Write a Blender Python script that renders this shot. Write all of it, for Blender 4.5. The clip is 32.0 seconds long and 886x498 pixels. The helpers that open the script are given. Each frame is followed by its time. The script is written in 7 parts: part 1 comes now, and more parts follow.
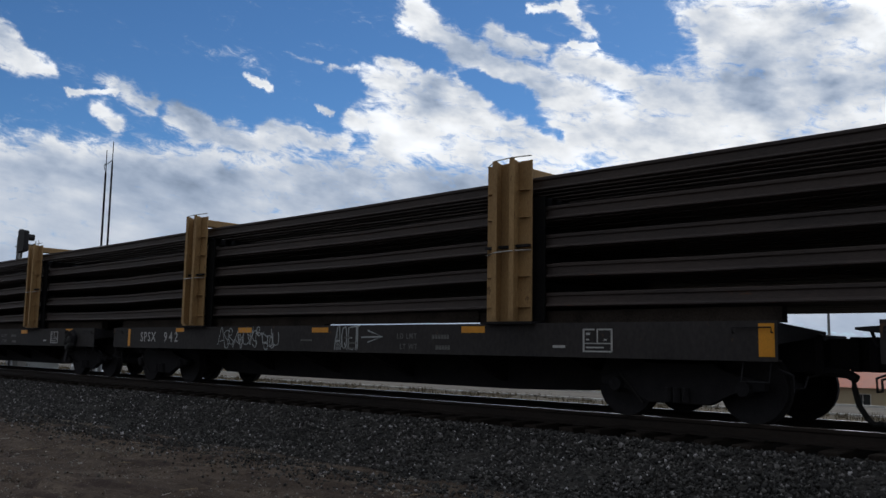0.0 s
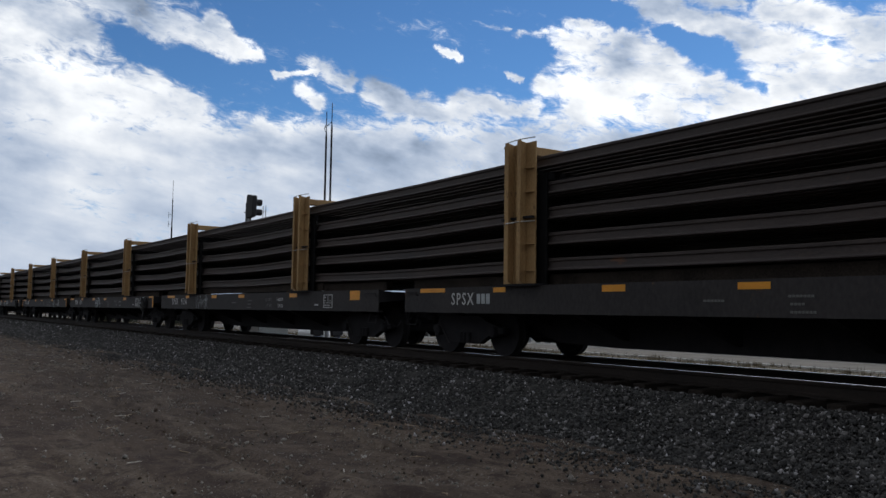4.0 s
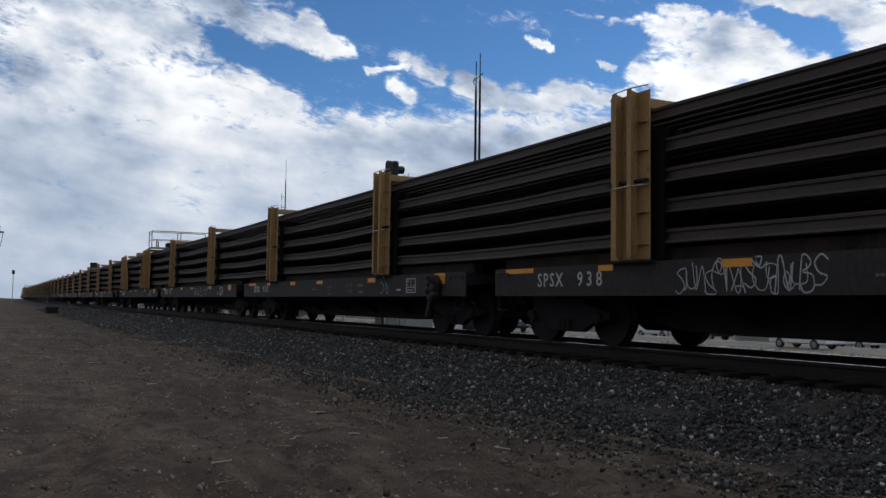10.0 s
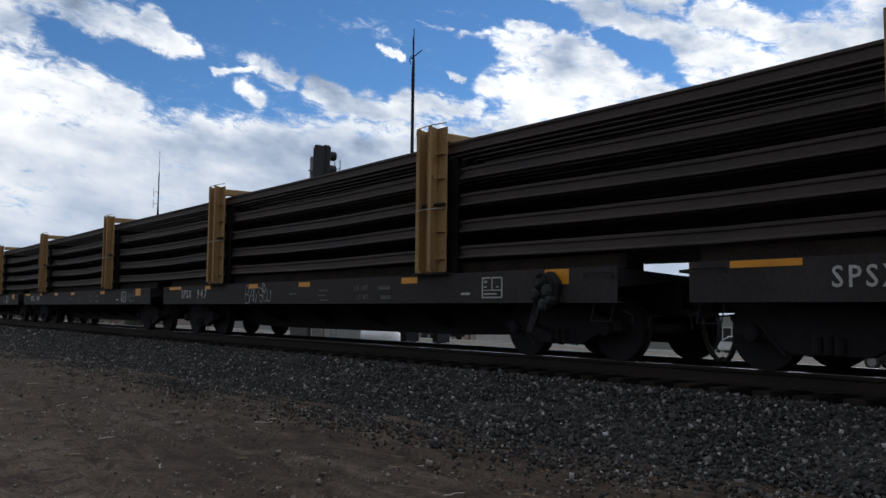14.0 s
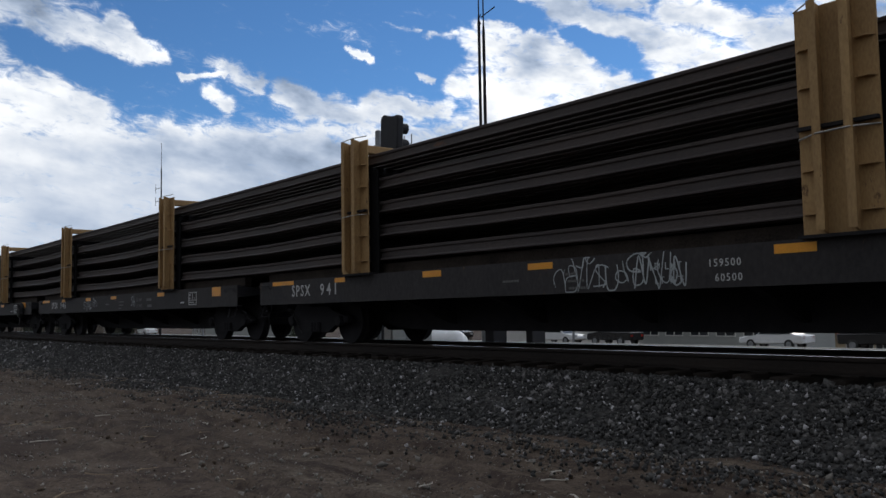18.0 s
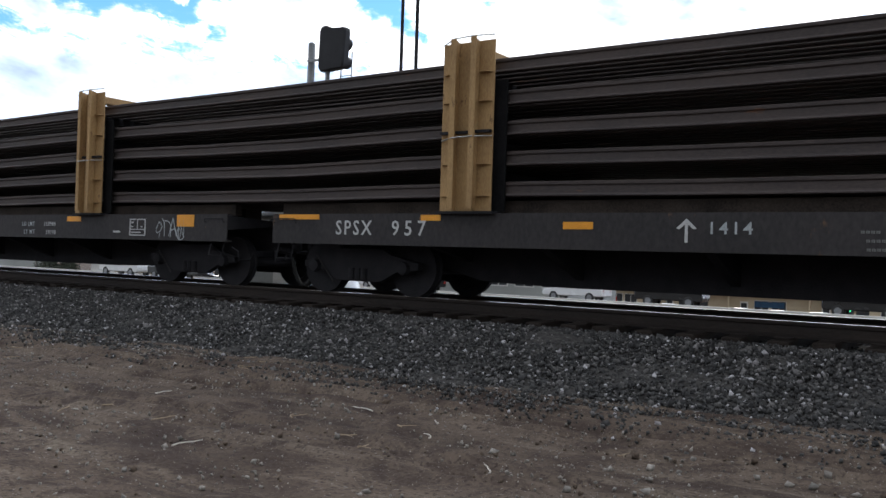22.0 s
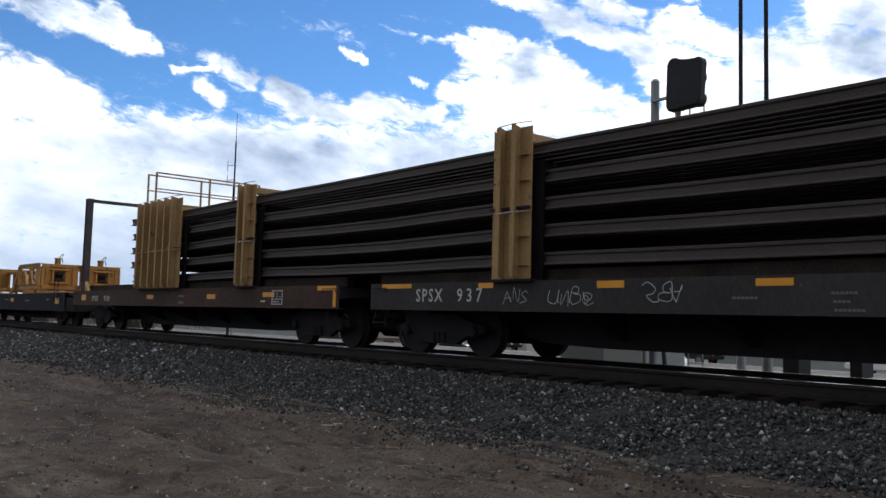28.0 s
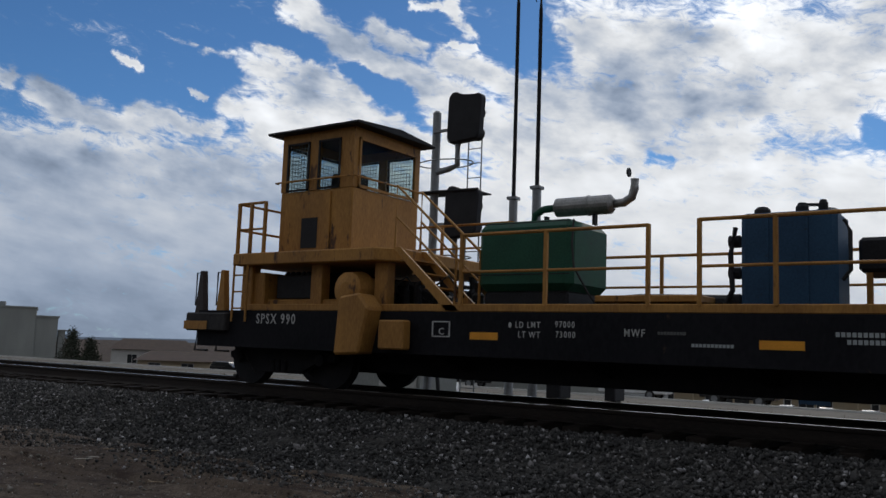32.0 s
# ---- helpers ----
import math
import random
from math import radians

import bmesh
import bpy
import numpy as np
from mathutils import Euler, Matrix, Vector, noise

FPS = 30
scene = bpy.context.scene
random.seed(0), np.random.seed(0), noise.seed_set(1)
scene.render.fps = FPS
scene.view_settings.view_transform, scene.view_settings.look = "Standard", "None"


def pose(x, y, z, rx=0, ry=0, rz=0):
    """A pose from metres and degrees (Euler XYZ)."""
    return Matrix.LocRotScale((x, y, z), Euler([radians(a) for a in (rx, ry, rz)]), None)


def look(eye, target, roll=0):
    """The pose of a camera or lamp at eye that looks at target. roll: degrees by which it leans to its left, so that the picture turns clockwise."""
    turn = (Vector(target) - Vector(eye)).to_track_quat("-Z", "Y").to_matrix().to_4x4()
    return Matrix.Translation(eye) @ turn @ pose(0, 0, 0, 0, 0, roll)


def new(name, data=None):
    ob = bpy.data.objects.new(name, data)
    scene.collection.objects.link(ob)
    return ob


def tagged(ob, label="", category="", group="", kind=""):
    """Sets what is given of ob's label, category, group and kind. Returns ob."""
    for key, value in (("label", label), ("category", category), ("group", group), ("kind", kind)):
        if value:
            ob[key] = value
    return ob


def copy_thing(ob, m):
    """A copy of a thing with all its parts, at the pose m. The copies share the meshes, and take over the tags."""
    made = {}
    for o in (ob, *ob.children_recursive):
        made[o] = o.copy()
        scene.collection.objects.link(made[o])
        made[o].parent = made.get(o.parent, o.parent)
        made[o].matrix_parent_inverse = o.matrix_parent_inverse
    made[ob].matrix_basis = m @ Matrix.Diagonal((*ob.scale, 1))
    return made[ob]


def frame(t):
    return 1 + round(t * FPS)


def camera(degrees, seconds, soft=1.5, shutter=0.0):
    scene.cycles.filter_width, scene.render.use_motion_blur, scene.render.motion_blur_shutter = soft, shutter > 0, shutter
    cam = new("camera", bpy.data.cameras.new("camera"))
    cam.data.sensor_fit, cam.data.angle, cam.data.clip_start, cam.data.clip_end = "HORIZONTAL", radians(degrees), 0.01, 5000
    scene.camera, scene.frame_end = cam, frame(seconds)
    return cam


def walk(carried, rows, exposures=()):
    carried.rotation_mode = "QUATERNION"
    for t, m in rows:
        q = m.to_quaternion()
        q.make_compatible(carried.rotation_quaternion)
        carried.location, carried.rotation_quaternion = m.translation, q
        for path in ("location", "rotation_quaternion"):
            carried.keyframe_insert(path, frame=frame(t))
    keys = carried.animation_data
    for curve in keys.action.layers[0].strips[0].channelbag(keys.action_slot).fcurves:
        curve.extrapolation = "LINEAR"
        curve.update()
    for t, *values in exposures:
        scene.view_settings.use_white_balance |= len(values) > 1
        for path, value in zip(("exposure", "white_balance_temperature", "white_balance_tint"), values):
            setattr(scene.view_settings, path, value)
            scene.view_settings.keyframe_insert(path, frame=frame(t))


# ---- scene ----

# The train runs along x towards +x on a track at y = 0; z = 0 is the top of the rail.
cam = camera(54.2, 32.0)
PATH = [
    (0, 0.000, -10.959, 0.823, 43.75, 6.62, -0.95), (0.5, -0.253, -10.897, 0.820, 45.10, 6.09, -1.15),
    (1, -0.506, -10.835, 0.818, 46.56, 5.46, -1.31), (1.5, -0.912, -10.713, 0.804, 48.82, 4.76, -0.76),
    (2, -1.317, -10.590, 0.790, 52.82, 5.35, -0.49), (2.5, -1.842, -10.490, 0.781, 56.72, 5.13, -0.49),
    (4.5, -3.940, -10.091, 0.746, 56.22, 3.76, -0.81), (5, -4.464, -9.992, 0.737, 53.94, 4.30, 0.99),
    (5.5, -5.042, -9.870, 0.714, 54.20, 4.38, 0.07), (6, -5.621, -9.748, 0.692, 53.79, 4.81, 0.76),
    (6.5, -6.245, -9.596, 0.683, 55.67, 6.24, 0.29), (7, -6.869, -9.443, 0.674, 57.64, 5.90, 0.66),
    (7.5, -7.481, -9.357, 0.660, 57.61, 5.92, 0.14), (8, -8.093, -9.271, 0.646, 60.77, 6.38, 0.39),
    (8.5, -8.793, -9.193, 0.635, 61.28, 5.11, 0.70), (9, -9.493, -9.115, 0.624, 63.08, 5.26, 0.81),
    (9.5, -10.089, -9.129, 0.617, 61.10, 4.33, 1.45), (10, -10.685, -9.143, 0.610, 62.66, 3.61, -0.78),
    (10.5, -11.350, -9.162, 0.610, 61.79, 3.93, 0.87), (11, -12.016, -9.181, 0.610, 61.52, 3.14, -0.70),
    (11.5, -12.658, -9.222, 0.620, 57.66, 3.22, 1.10), (12, -13.300, -9.264, 0.631, 56.12, 3.95, -1.00),
    (12.5, -13.877, -9.352, 0.618, 53.21, 3.89, -0.19), (13, -14.454, -9.441, 0.606, 54.98, 3.40, -0.67),
    (13.5, -15.061, -9.517, 0.606, 52.20, 4.16, 0.01), (14, -15.669, -9.593, 0.605, 52.73, 4.21, -0.64),
    (14.5, -16.348, -9.566, 0.604, 53.82, 3.14, -0.34), (15, -17.028, -9.538, 0.603, 55.60, 4.03, 0.17),
    (15.5, -17.639, -9.563, 0.589, 55.53, 3.77, 0.49), (17.5, -20.081, -9.662, 0.536, 53.94, 4.87, 0.76),
    (18, -20.691, -9.687, 0.522, 51.10, 4.27, 0.96), (18.5, -21.279, -9.892, 0.530, 50.59, 4.05, -0.70),
    (19, -21.867, -10.096, 0.538, 47.33, 3.36, 0.46), (19.5, -22.516, -10.307, 0.557, 44.56, 4.09, -0.12),
    (20, -23.165, -10.519, 0.577, 39.41, 2.88, 0.88), (20.5, -23.802, -10.717, 0.593, 38.50, 3.54, -0.34),
    (21, -24.439, -10.915, 0.609, 37.26, 1.39, -0.03), (21.5, -25.044, -11.055, 0.612, 38.70, 1.82, -1.06),
    (22, -25.650, -11.195, 0.614, 34.44, 0.51, -1.78), (22.5, -26.357, -11.202, 0.617, 30.97, 1.27, -0.79),
    (23, -27.063, -11.208, 0.619, 27.79, 3.92, -0.04), (23.5, -27.496, -11.124, 0.613, 26.41, 4.28, -0.92),
    (24, -27.930, -11.039, 0.606, 22.92, 5.58, -1.91), (24.5, -28.110, -10.941, 0.610, 22.95, 6.50, -2.05),
    (26.5, -28.831, -10.548, 0.624, 29.90, 5.25, -0.30), (27, -29.012, -10.450, 0.628, 34.87, 2.61, -0.59),
    (27.5, -29.117, -10.499, 0.623, 42.31, 4.56, -1.74), (28, -29.222, -10.549, 0.619, 49.94, 4.60, -1.51),
    (28.5, -29.340, -10.544, 0.621, 57.73, 5.25, -1.25), (29, -29.459, -10.539, 0.624, 60.39, 4.83, -1.56),
    (29.5, -29.412, -10.551, 0.618, 57.67, 5.09, -1.86), (30, -29.366, -10.564, 0.613, 53.70, 5.11, -2.14),
    (30.5, -29.367, -10.565, 0.620, 51.40, 5.21, -1.98), (31, -29.369, -10.566, 0.628, 50.46, 5.62, -1.94),
    (31.5, -29.340, -10.531, 0.644, 47.26, 5.74, -2.29), (32, -29.312, -10.496, 0.660, 35.23, 6.54, -2.05)]
EXPOSURES = [(0, -0.2), (2, -0.1), (5, 0.0), (9, -0.05), (15, 0.04), (18, 0.03), (19, 0.34), (20, 0.55), (21, 1.03), (22, 1.2), (23, 1.36), (24, 0.86), (24.5, 0.7), (26.5, 1.85), (27, 1.6), (28, 0.56), (29, -0.2), (31, -0.2), (32, -0.35)]
walk(cam, [(t, pose(x, y, z, 90 + pitch, roll, yaw)) for t, x, y, z, yaw, pitch, roll in PATH], EXPOSURES)

# ---- light ----
SUN_AZ, SUN_EL = 14.0, 32.0


def heading(az, el=0.0):
    """The way that lies az degrees to the left of +y and el degrees up."""
    a, e = radians(az), radians(el)
    return Vector((-math.sin(a) * math.cos(e), math.cos(a) * math.cos(e), math.sin(e)))


def build_sky():
    world = bpy.data.worlds.new("sky")
    scene.world = world
    world.use_nodes = True
    nt = world.node_tree
    nt.nodes.clear()
    N = nt.nodes.new
    link = nt.links.new

    def math_node(op, a, b=None, c=None, clamp=False):
        n = N("ShaderNodeMath")
        n.operation, n.use_clamp = op, clamp
        for i, s in enumerate((a, b, c)):
            if s is None:
                continue
            if isinstance(s, (int, float)):
                n.inputs[i].default_value = s
            else:
                link(s, n.inputs[i])
        return n.outputs[0]

    def remap(v, a, b, c=0.0, d=1.0):
        n = N("ShaderNodeMapRange")
        n.interpolation_type = "SMOOTHSTEP"
        link(v, n.inputs[0])
        for i, s in enumerate((a, b, c, d)):
            n.inputs[i + 1].default_value = s
        return n.outputs[0]

    coord = N("ShaderNodeTexCoord").outputs["Generated"]
    sep = N("ShaderNodeSeparateXYZ")
    link(coord, sep.inputs[0])

    tilted = N("ShaderNodeVectorRotate")  # the streets of cloud fall slightly to the right
    tilted.inputs["Axis"].default_value, tilted.inputs["Angle"].default_value = heading(56), radians(-11)
    link(coord, tilted.inputs["Vector"])

    def noise_at(scale, detail, stretch, rough=0.55, offset=0.0, distort=0.0, up=0.0):
        mp = N("ShaderNodeMapping")
        mp.inputs["Scale"].default_value = (1, 1, stretch)
        mp.inputs["Location"].default_value = (offset, offset * 0.7, offset * 0.3 + up)
        link(tilted.outputs[0], mp.inputs[0])
        n = N("ShaderNodeTexNoise")
        n.inputs["Scale"].default_value, n.inputs["Detail"].default_value = scale, detail
        n.inputs["Roughness"].default_value, n.inputs["Distortion"].default_value = rough, distort
        link(mp.outputs[0], n.inputs["Vector"])
        return n.outputs["Fac"]

    warp_n = N("ShaderNodeTexNoise")
    warp_n.inputs["Scale"].default_value, warp_n.inputs["Detail"].default_value, warp_n.inputs["Roughness"].default_value = 16.0, 8, 0.6
    link(coord, warp_n.inputs["Vector"])
    centred, spread, warped, unit = (N("ShaderNodeVectorMath") for _ in range(4))
    centred.operation, spread.operation, warped.operation, unit.operation = "SUBTRACT", "SCALE", "ADD", "NORMALIZE"
    link(warp_n.outputs["Color"], centred.inputs[0])
    centred.inputs[1].default_value = (0.5, 0.5, 0.5)
    link(centred.outputs[0], spread.inputs[0])
    spread.inputs["Scale"].default_value = 0.05
    link(coord, warped.inputs[0]), link(spread.outputs[0], warped.inputs[1]), link(warped.outputs[0], unit.inputs[0])

    def blob(az, el, inner, outer, amount):
        d = N("ShaderNodeVectorMath")
        d.operation = "DOT_PRODUCT"
        link(unit.outputs[0], d.inputs[0])
        d.inputs[1].default_value = heading(az, el)
        return remap(d.outputs["Value"], math.cos(radians(outer)), math.cos(radians(inner)), 0.0, amount)

    big = noise_at(4.6, 6, 2.0, 0.55, 3.1, 0.3)
    small = noise_at(13.0, 10, 2.3, 0.64, 1.7, 0.5)
    wisp = noise_at(40.0, 8, 2.6, 0.68, 4.4, 0.9)
    # the sky's own measure: degrees to the left of +y and degrees up, with frayed edges
    usep = N("ShaderNodeSeparateXYZ")
    link(unit.outputs[0], usep.inputs[0])
    az = math_node("MULTIPLY", math_node("ARCTAN2", math_node("MULTIPLY", usep.outputs["X"], -1.0), usep.outputs["Y"]), 57.2958)
    el = math_node("MULTIPLY", math_node("ARCSINE", usep.outputs["Z"]), 57.2958)
    spot = N("ShaderNodeCombineXYZ")
    link(az, spot.inputs[0]), link(el, spot.inputs[1])

    def streak(here, a0, e0, a1, e1, width):
        """A long soft cloud, or a long soft gap, from one place in the sky to another."""
        d = Vector((a1 - a0, e1 - e0, 0))
        off, dot, along, far = (N("ShaderNodeVectorMath") for _ in range(4))
        off.operation, dot.operation, along.operation, far.operation = "SUBTRACT", "DOT_PRODUCT", "SCALE", "DISTANCE"
        link(here, off.inputs[0])
        off.inputs[1].default_value = (a0, e0, 0)
        link(off.outputs[0], dot.inputs[0])
        dot.inputs[1].default_value = d / max(d.length_squared, 0.01)
        along.inputs[0].default_value = d
        link(math_node("MULTIPLY", dot.outputs["Value"], 1.0, clamp=True), along.inputs["Scale"])
        link(off.outputs[0], far.inputs[0]), link(along.outputs[0], far.inputs[1])
        return remap(far.outputs["Value"], width * 1.75 + 0.22, 0.0, 0.0, 1.0)

    def joined(rows, total):
        for row in rows:
            here = N("ShaderNodeVectorMath")  # each streak waits for the one before, which keeps the shader small
            here.operation = "MULTIPLY_ADD"
            link(total, here.inputs[0])
            here.inputs[1].default_value = (1e-6, 1e-6, 0)
            link(spot.outputs[0], here.inputs[2])
            total = math_node("MAXIMUM", total, streak(here.outputs[0], *row))
        return total

    bank = remap(el, 14.0, 10.8)
    clouds = joined((
        (88.6, 19, 82.2, 19.2, 3.18), (88.4, 15.8, 80, 16.7, 2.81), (82.2, 20.2, 74.4, 17.3, 1.57), (74.4, 17.5, 69.2, 16.4, 0.75), (72, 17.9, 69.9, 16.8, 0.82), (88.3, 12.5, 73.9, 12.9, 2.81),
        (78.5, 10.2, 63.9, 10.2, 2.24), (68.1, 15.1, 65.4, 15.4, 0.21), (66.2, 16.4, 63.1, 14.8, 0.64), (66.3, 14, 65.2, 13.6, 0.6), (57.3, 17.1, 56, 16.5, 0.16), (60.8, 16, 59.9, 16, 0.12),
        (52.8, 15.5, 51.7, 15.1, 0.14), (54.8, 18.8, 52.7, 18.4, 0.19), (52.2, 18.1, 50, 18.1, 0.21), (61.4, 14.3, 58.5, 13.4, 0.67), (60.1, 13.6, 54.4, 13.2, 0.97), (56.3, 13.9, 50.6, 13.4, 0.67),
        (67.6, 10.9, 48.9, 11.3, 1.5), (49.5, 18.1, 45.1, 15.7, 0.82), (48.6, 18.5, 42.9, 17.4, 0.64), (46.9, 16.4, 40.6, 15.2, 1.12), (50, 14.8, 45.1, 14.3, 0.82), (46.7, 21.4, 41.4, 19, 0.82),
        (46.4, 22.1, 43.5, 19.9, 1.01), (40.8, 20.4, 37.7, 19.4, 0.75), (43.5, 19.6, 37.7, 17.7, 0.75), (37.9, 22.2, 35.8, 21.9, 0.21), (35.6, 22.2, 34.1, 20.5, 0.49), (35.1, 19.7, 34.1, 19.4, 0.19),
        (45.7, 17.6, 41.1, 16.2, 0.75), (49.3, 14.8, 45.7, 14.5, 0.67), (38.4, 17, 32.1, 15.4, 1.57), (47.2, 13.7, 35.8, 13.2, 1.57), (35.8, 18.7, 30.9, 17.7, 0.9), (26.2, 20.3, 16.1, 18.8, 3.18),
        (30.2, 16.4, 16.2, 15.6, 2.24), (32.1, 13.6, 16.3, 13.3, 2.24), (26.8, 19.4, 11.6, 18.8, 2.99), (41.2, 13.6, 19, 15, 2.24), (15.3, 19.6, -4.3, 18.3, 3.37), (15.2, 15.7, -4.3, 17, 2.24),
        (48.2, 17.1, 43.1, 15.1, 1.5), (18.4, 18.5, 7.9, 18.3, 2.99), (23.9, 16.3, 10.1, 14.9, 2.24), (31.3, 11.9, 8.1, 10.4, 2.62)), bank)
    gaps = joined((
        (74, 15.5, 67.7, 12.6, 1.01), (77.2, 16.3, 74, 15.4, 0.52), (66.9, 20.3, 50.1, 20.3, 2.24), (63.1, 17.1, 58.5, 15.7, 0.82), (50.1, 20, 44.6, 18.7, 0.64), (69.2, 18.1, 66.9, 16.4, 0.94),
        (41.2, 17, 38.4, 16.1, 0.45), (32.6, 21.4, 28.7, 19.8, 1.42), (29.1, 20.2, 27.8, 19.4, 0.82), (42.1, 18.1, 38.4, 16.3, 0.45), (38.4, 15, 36.3, 14.2, 0.34), (52.7, 20.9, 48.9, 20.4, 1.5),
        (40.4, 22, 37.3, 20.9, 0.56), (0.9, 16.3, -0.6, 15.9, 0.52), (9, 14, 8, 13.3, 0.52), (21.8, 13.1, 20.7, 12.7, 0.3)), math_node("MULTIPLY", clouds, 1e-6))
    # broken cloud all round, the bank low over the horizon, and the banks and gaps of the open side
    ragged = math_node("ADD", math_node("MULTIPLY", math_node("SUBTRACT", small, 0.5), 1.9), math_node("MULTIPLY", math_node("SUBTRACT", wisp, 0.5), 1.9))
    broken = math_node("MULTIPLY_ADD", math_node("SUBTRACT", big, 0.5), 2.0, 0.62)
    window = math_node("MULTIPLY", remap(math_node("ABSOLUTE", math_node("SUBTRACT", az, 46.0)), 48.0, 40.0), remap(el, 27.0, 23.5))
    placed = math_node("MAXIMUM", math_node("MULTIPLY_ADD", gaps, -0.85, clouds), bank)
    chosen = N("ShaderNodeMix")
    link(window, chosen.inputs[0]), link(broken, chosen.inputs[2]), link(placed, chosen.inputs[3])
    whole = math_node("MULTIPLY", math_node("MAXIMUM", chosen.outputs[0], bank), 1.25)
    cover = math_node("ADD", whole, ragged)
    behind = blob(SUN_AZ + 178, 35, 45, 105, 1.0)  # unseen solid cloud added behind the viewer to shape the fill light
    cover = math_node("ADD", cover, math_node("MULTIPLY", behind, 0.7))
    mask = math_node("POWER", remap(cover, 0.0, 1.12), 2.1)
    # cloud body: white tops, grey bases, brighter towards the hidden sun
    body_n = noise_at(4.6, 6, 2.2, 0.55, 6.3)
    depth = remap(math_node("MULTIPLY_ADD", math_node("SUBTRACT", small, 0.5), 0.8, whole), 0.55, 1.3)
    calm = remap(sep.outputs["Z"], 0.11, 0.28, 0.30, 1.0)  # the bank low over the horizon is smoother
    shade = math_node("ADD", math_node("MULTIPLY", math_node("MULTIPLY", remap(body_n, 0.40, 0.68), calm), -0.50), 1.06)
    shade = math_node("SUBTRACT", shade, math_node("MULTIPLY", math_node("SUBTRACT", 1.0, calm), 0.11))
    shade = math_node("ADD", shade, math_node("MULTIPLY", math_node("MULTIPLY", math_node("SUBTRACT", small, 0.5), calm), 0.22))
    shade = math_node("SUBTRACT", shade, math_node("MULTIPLY", math_node("SUBTRACT", depth, 0.6), 0.16))  # bright rims
    # lit tops and dull undersides of the separate heaps, long soft layers in the low bank
    heap, heap_above = noise_at(17.0, 7, 1.9, 0.58, 8.2), noise_at(17.0, 3, 1.9, 0.5, 8.2, 0.0, 0.30)
    relief = math_node("MULTIPLY", math_node("SUBTRACT", heap, heap_above), calm)
    shade = math_node("MULTIPLY_ADD", relief, 0.85, shade)
    layers = math_node("MULTIPLY", math_node("SUBTRACT", noise_at(5.0, 6, 6.5, 0.6, 2.6), 0.5), math_node("SUBTRACT", 1.25, calm))
    shade = math_node("MULTIPLY_ADD", layers, 0.30, shade)
    shade = math_node("MULTIPLY", shade, remap(sep.outputs["Z"], -0.02, 0.17, 0.68, 1.0))
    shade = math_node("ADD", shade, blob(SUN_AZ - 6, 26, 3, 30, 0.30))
    for b in ((50, 5, 3, 15, -0.16), (66, 9, 3, 14, -0.12), (27, 17.5, 1, 5.5, -0.34), (20, 16.8, 1, 6, -0.40), (13, 15.3, 1, 5, -0.28), (5.5, 21.2, 1, 5, -0.38), (17.5, 21, 0.5, 3.5, 0.30), (86, 9.8, 1, 7, -0.18), (90, 13.5, 0.5, 2.5, -0.25), (46, 18, 2, 9, 0.16)):
        shade = math_node("ADD", shade, blob(*b))
    # dims the unseen sky opposite the sun to hold the fill light down
    away = blob(SUN_AZ + 180, 10, 30, 120, -0.58)
    shade = math_node("MAXIMUM", math_node("ADD", shade, away), 0.12)
    tint = N("ShaderNodeMix")
    tint.data_type = "RGBA"
    link(remap(shade, 0.40, 1.02), tint.inputs["Factor"])
    tint.inputs[6].default_value, tint.inputs[7].default_value = (0.66, 0.83, 1.12, 1), (0.955, 0.985, 1.025, 1)
    cloud = N("ShaderNodeVectorMath")
    cloud.operation = "SCALE"
    # tint of the added cloud behind the viewer, which colours the fill light
    fill_tint = N("ShaderNodeMix")
    fill_tint.data_type = "RGBA"
    link(behind, fill_tint.inputs["Factor"]), link(tint.outputs[2], fill_tint.inputs[6])
    fill_tint.inputs[7].default_value = (0.91, 0.975, 1.07, 1)
    link(fill_tint.outputs[2], cloud.inputs[0])
    link(shade, cloud.inputs["Scale"])
    sky = N("ShaderNodeTexSky")
    sky.sky_type, sky.sun_disc = "NISHITA", False
    sky.sun_elevation, sky.sun_rotation = radians(SUN_EL), radians(-SUN_AZ)
    sky.altitude, sky.air_density, sky.dust_density, sky.ozone_density = 1800, 1.0, 0.3, 2.5
    blue = N("ShaderNodeVectorMath")
    blue.operation = "SCALE"
    link(sky.outputs[0], blue.inputs[0])
    blue.inputs["Scale"].default_value = 0.085
    deep = N("ShaderNodeVectorMath")
    deep.operation = "MULTIPLY"
    link(blue.outputs[0], deep.inputs[0])
    deep.inputs[1].default_value = (0.58, 0.90, 1.16)
    mix = N("ShaderNodeMix")
    mix.data_type = "RGBA"
    link(mask, mix.inputs["Factor"])
    link(deep.outputs[0], mix.inputs[6])
    link(cloud.outputs[0], mix.inputs[7])
    bg = N("ShaderNodeBackground")
    link(mix.outputs[2], bg.inputs[0])
    bg.inputs[1].default_value = 1.0
    link(bg.outputs[0], N("ShaderNodeOutputWorld").inputs[0])


build_sky()
sun = new("sun", bpy.data.lights.new("sun", "SUN"))
sun.data.energy, sun.data.angle, sun.data.color = 0.6, radians(14), (1.0, 0.92, 0.82)
sun.matrix_world = look(heading(SUN_AZ, SUN_EL) * 60, (0, 0, 0))


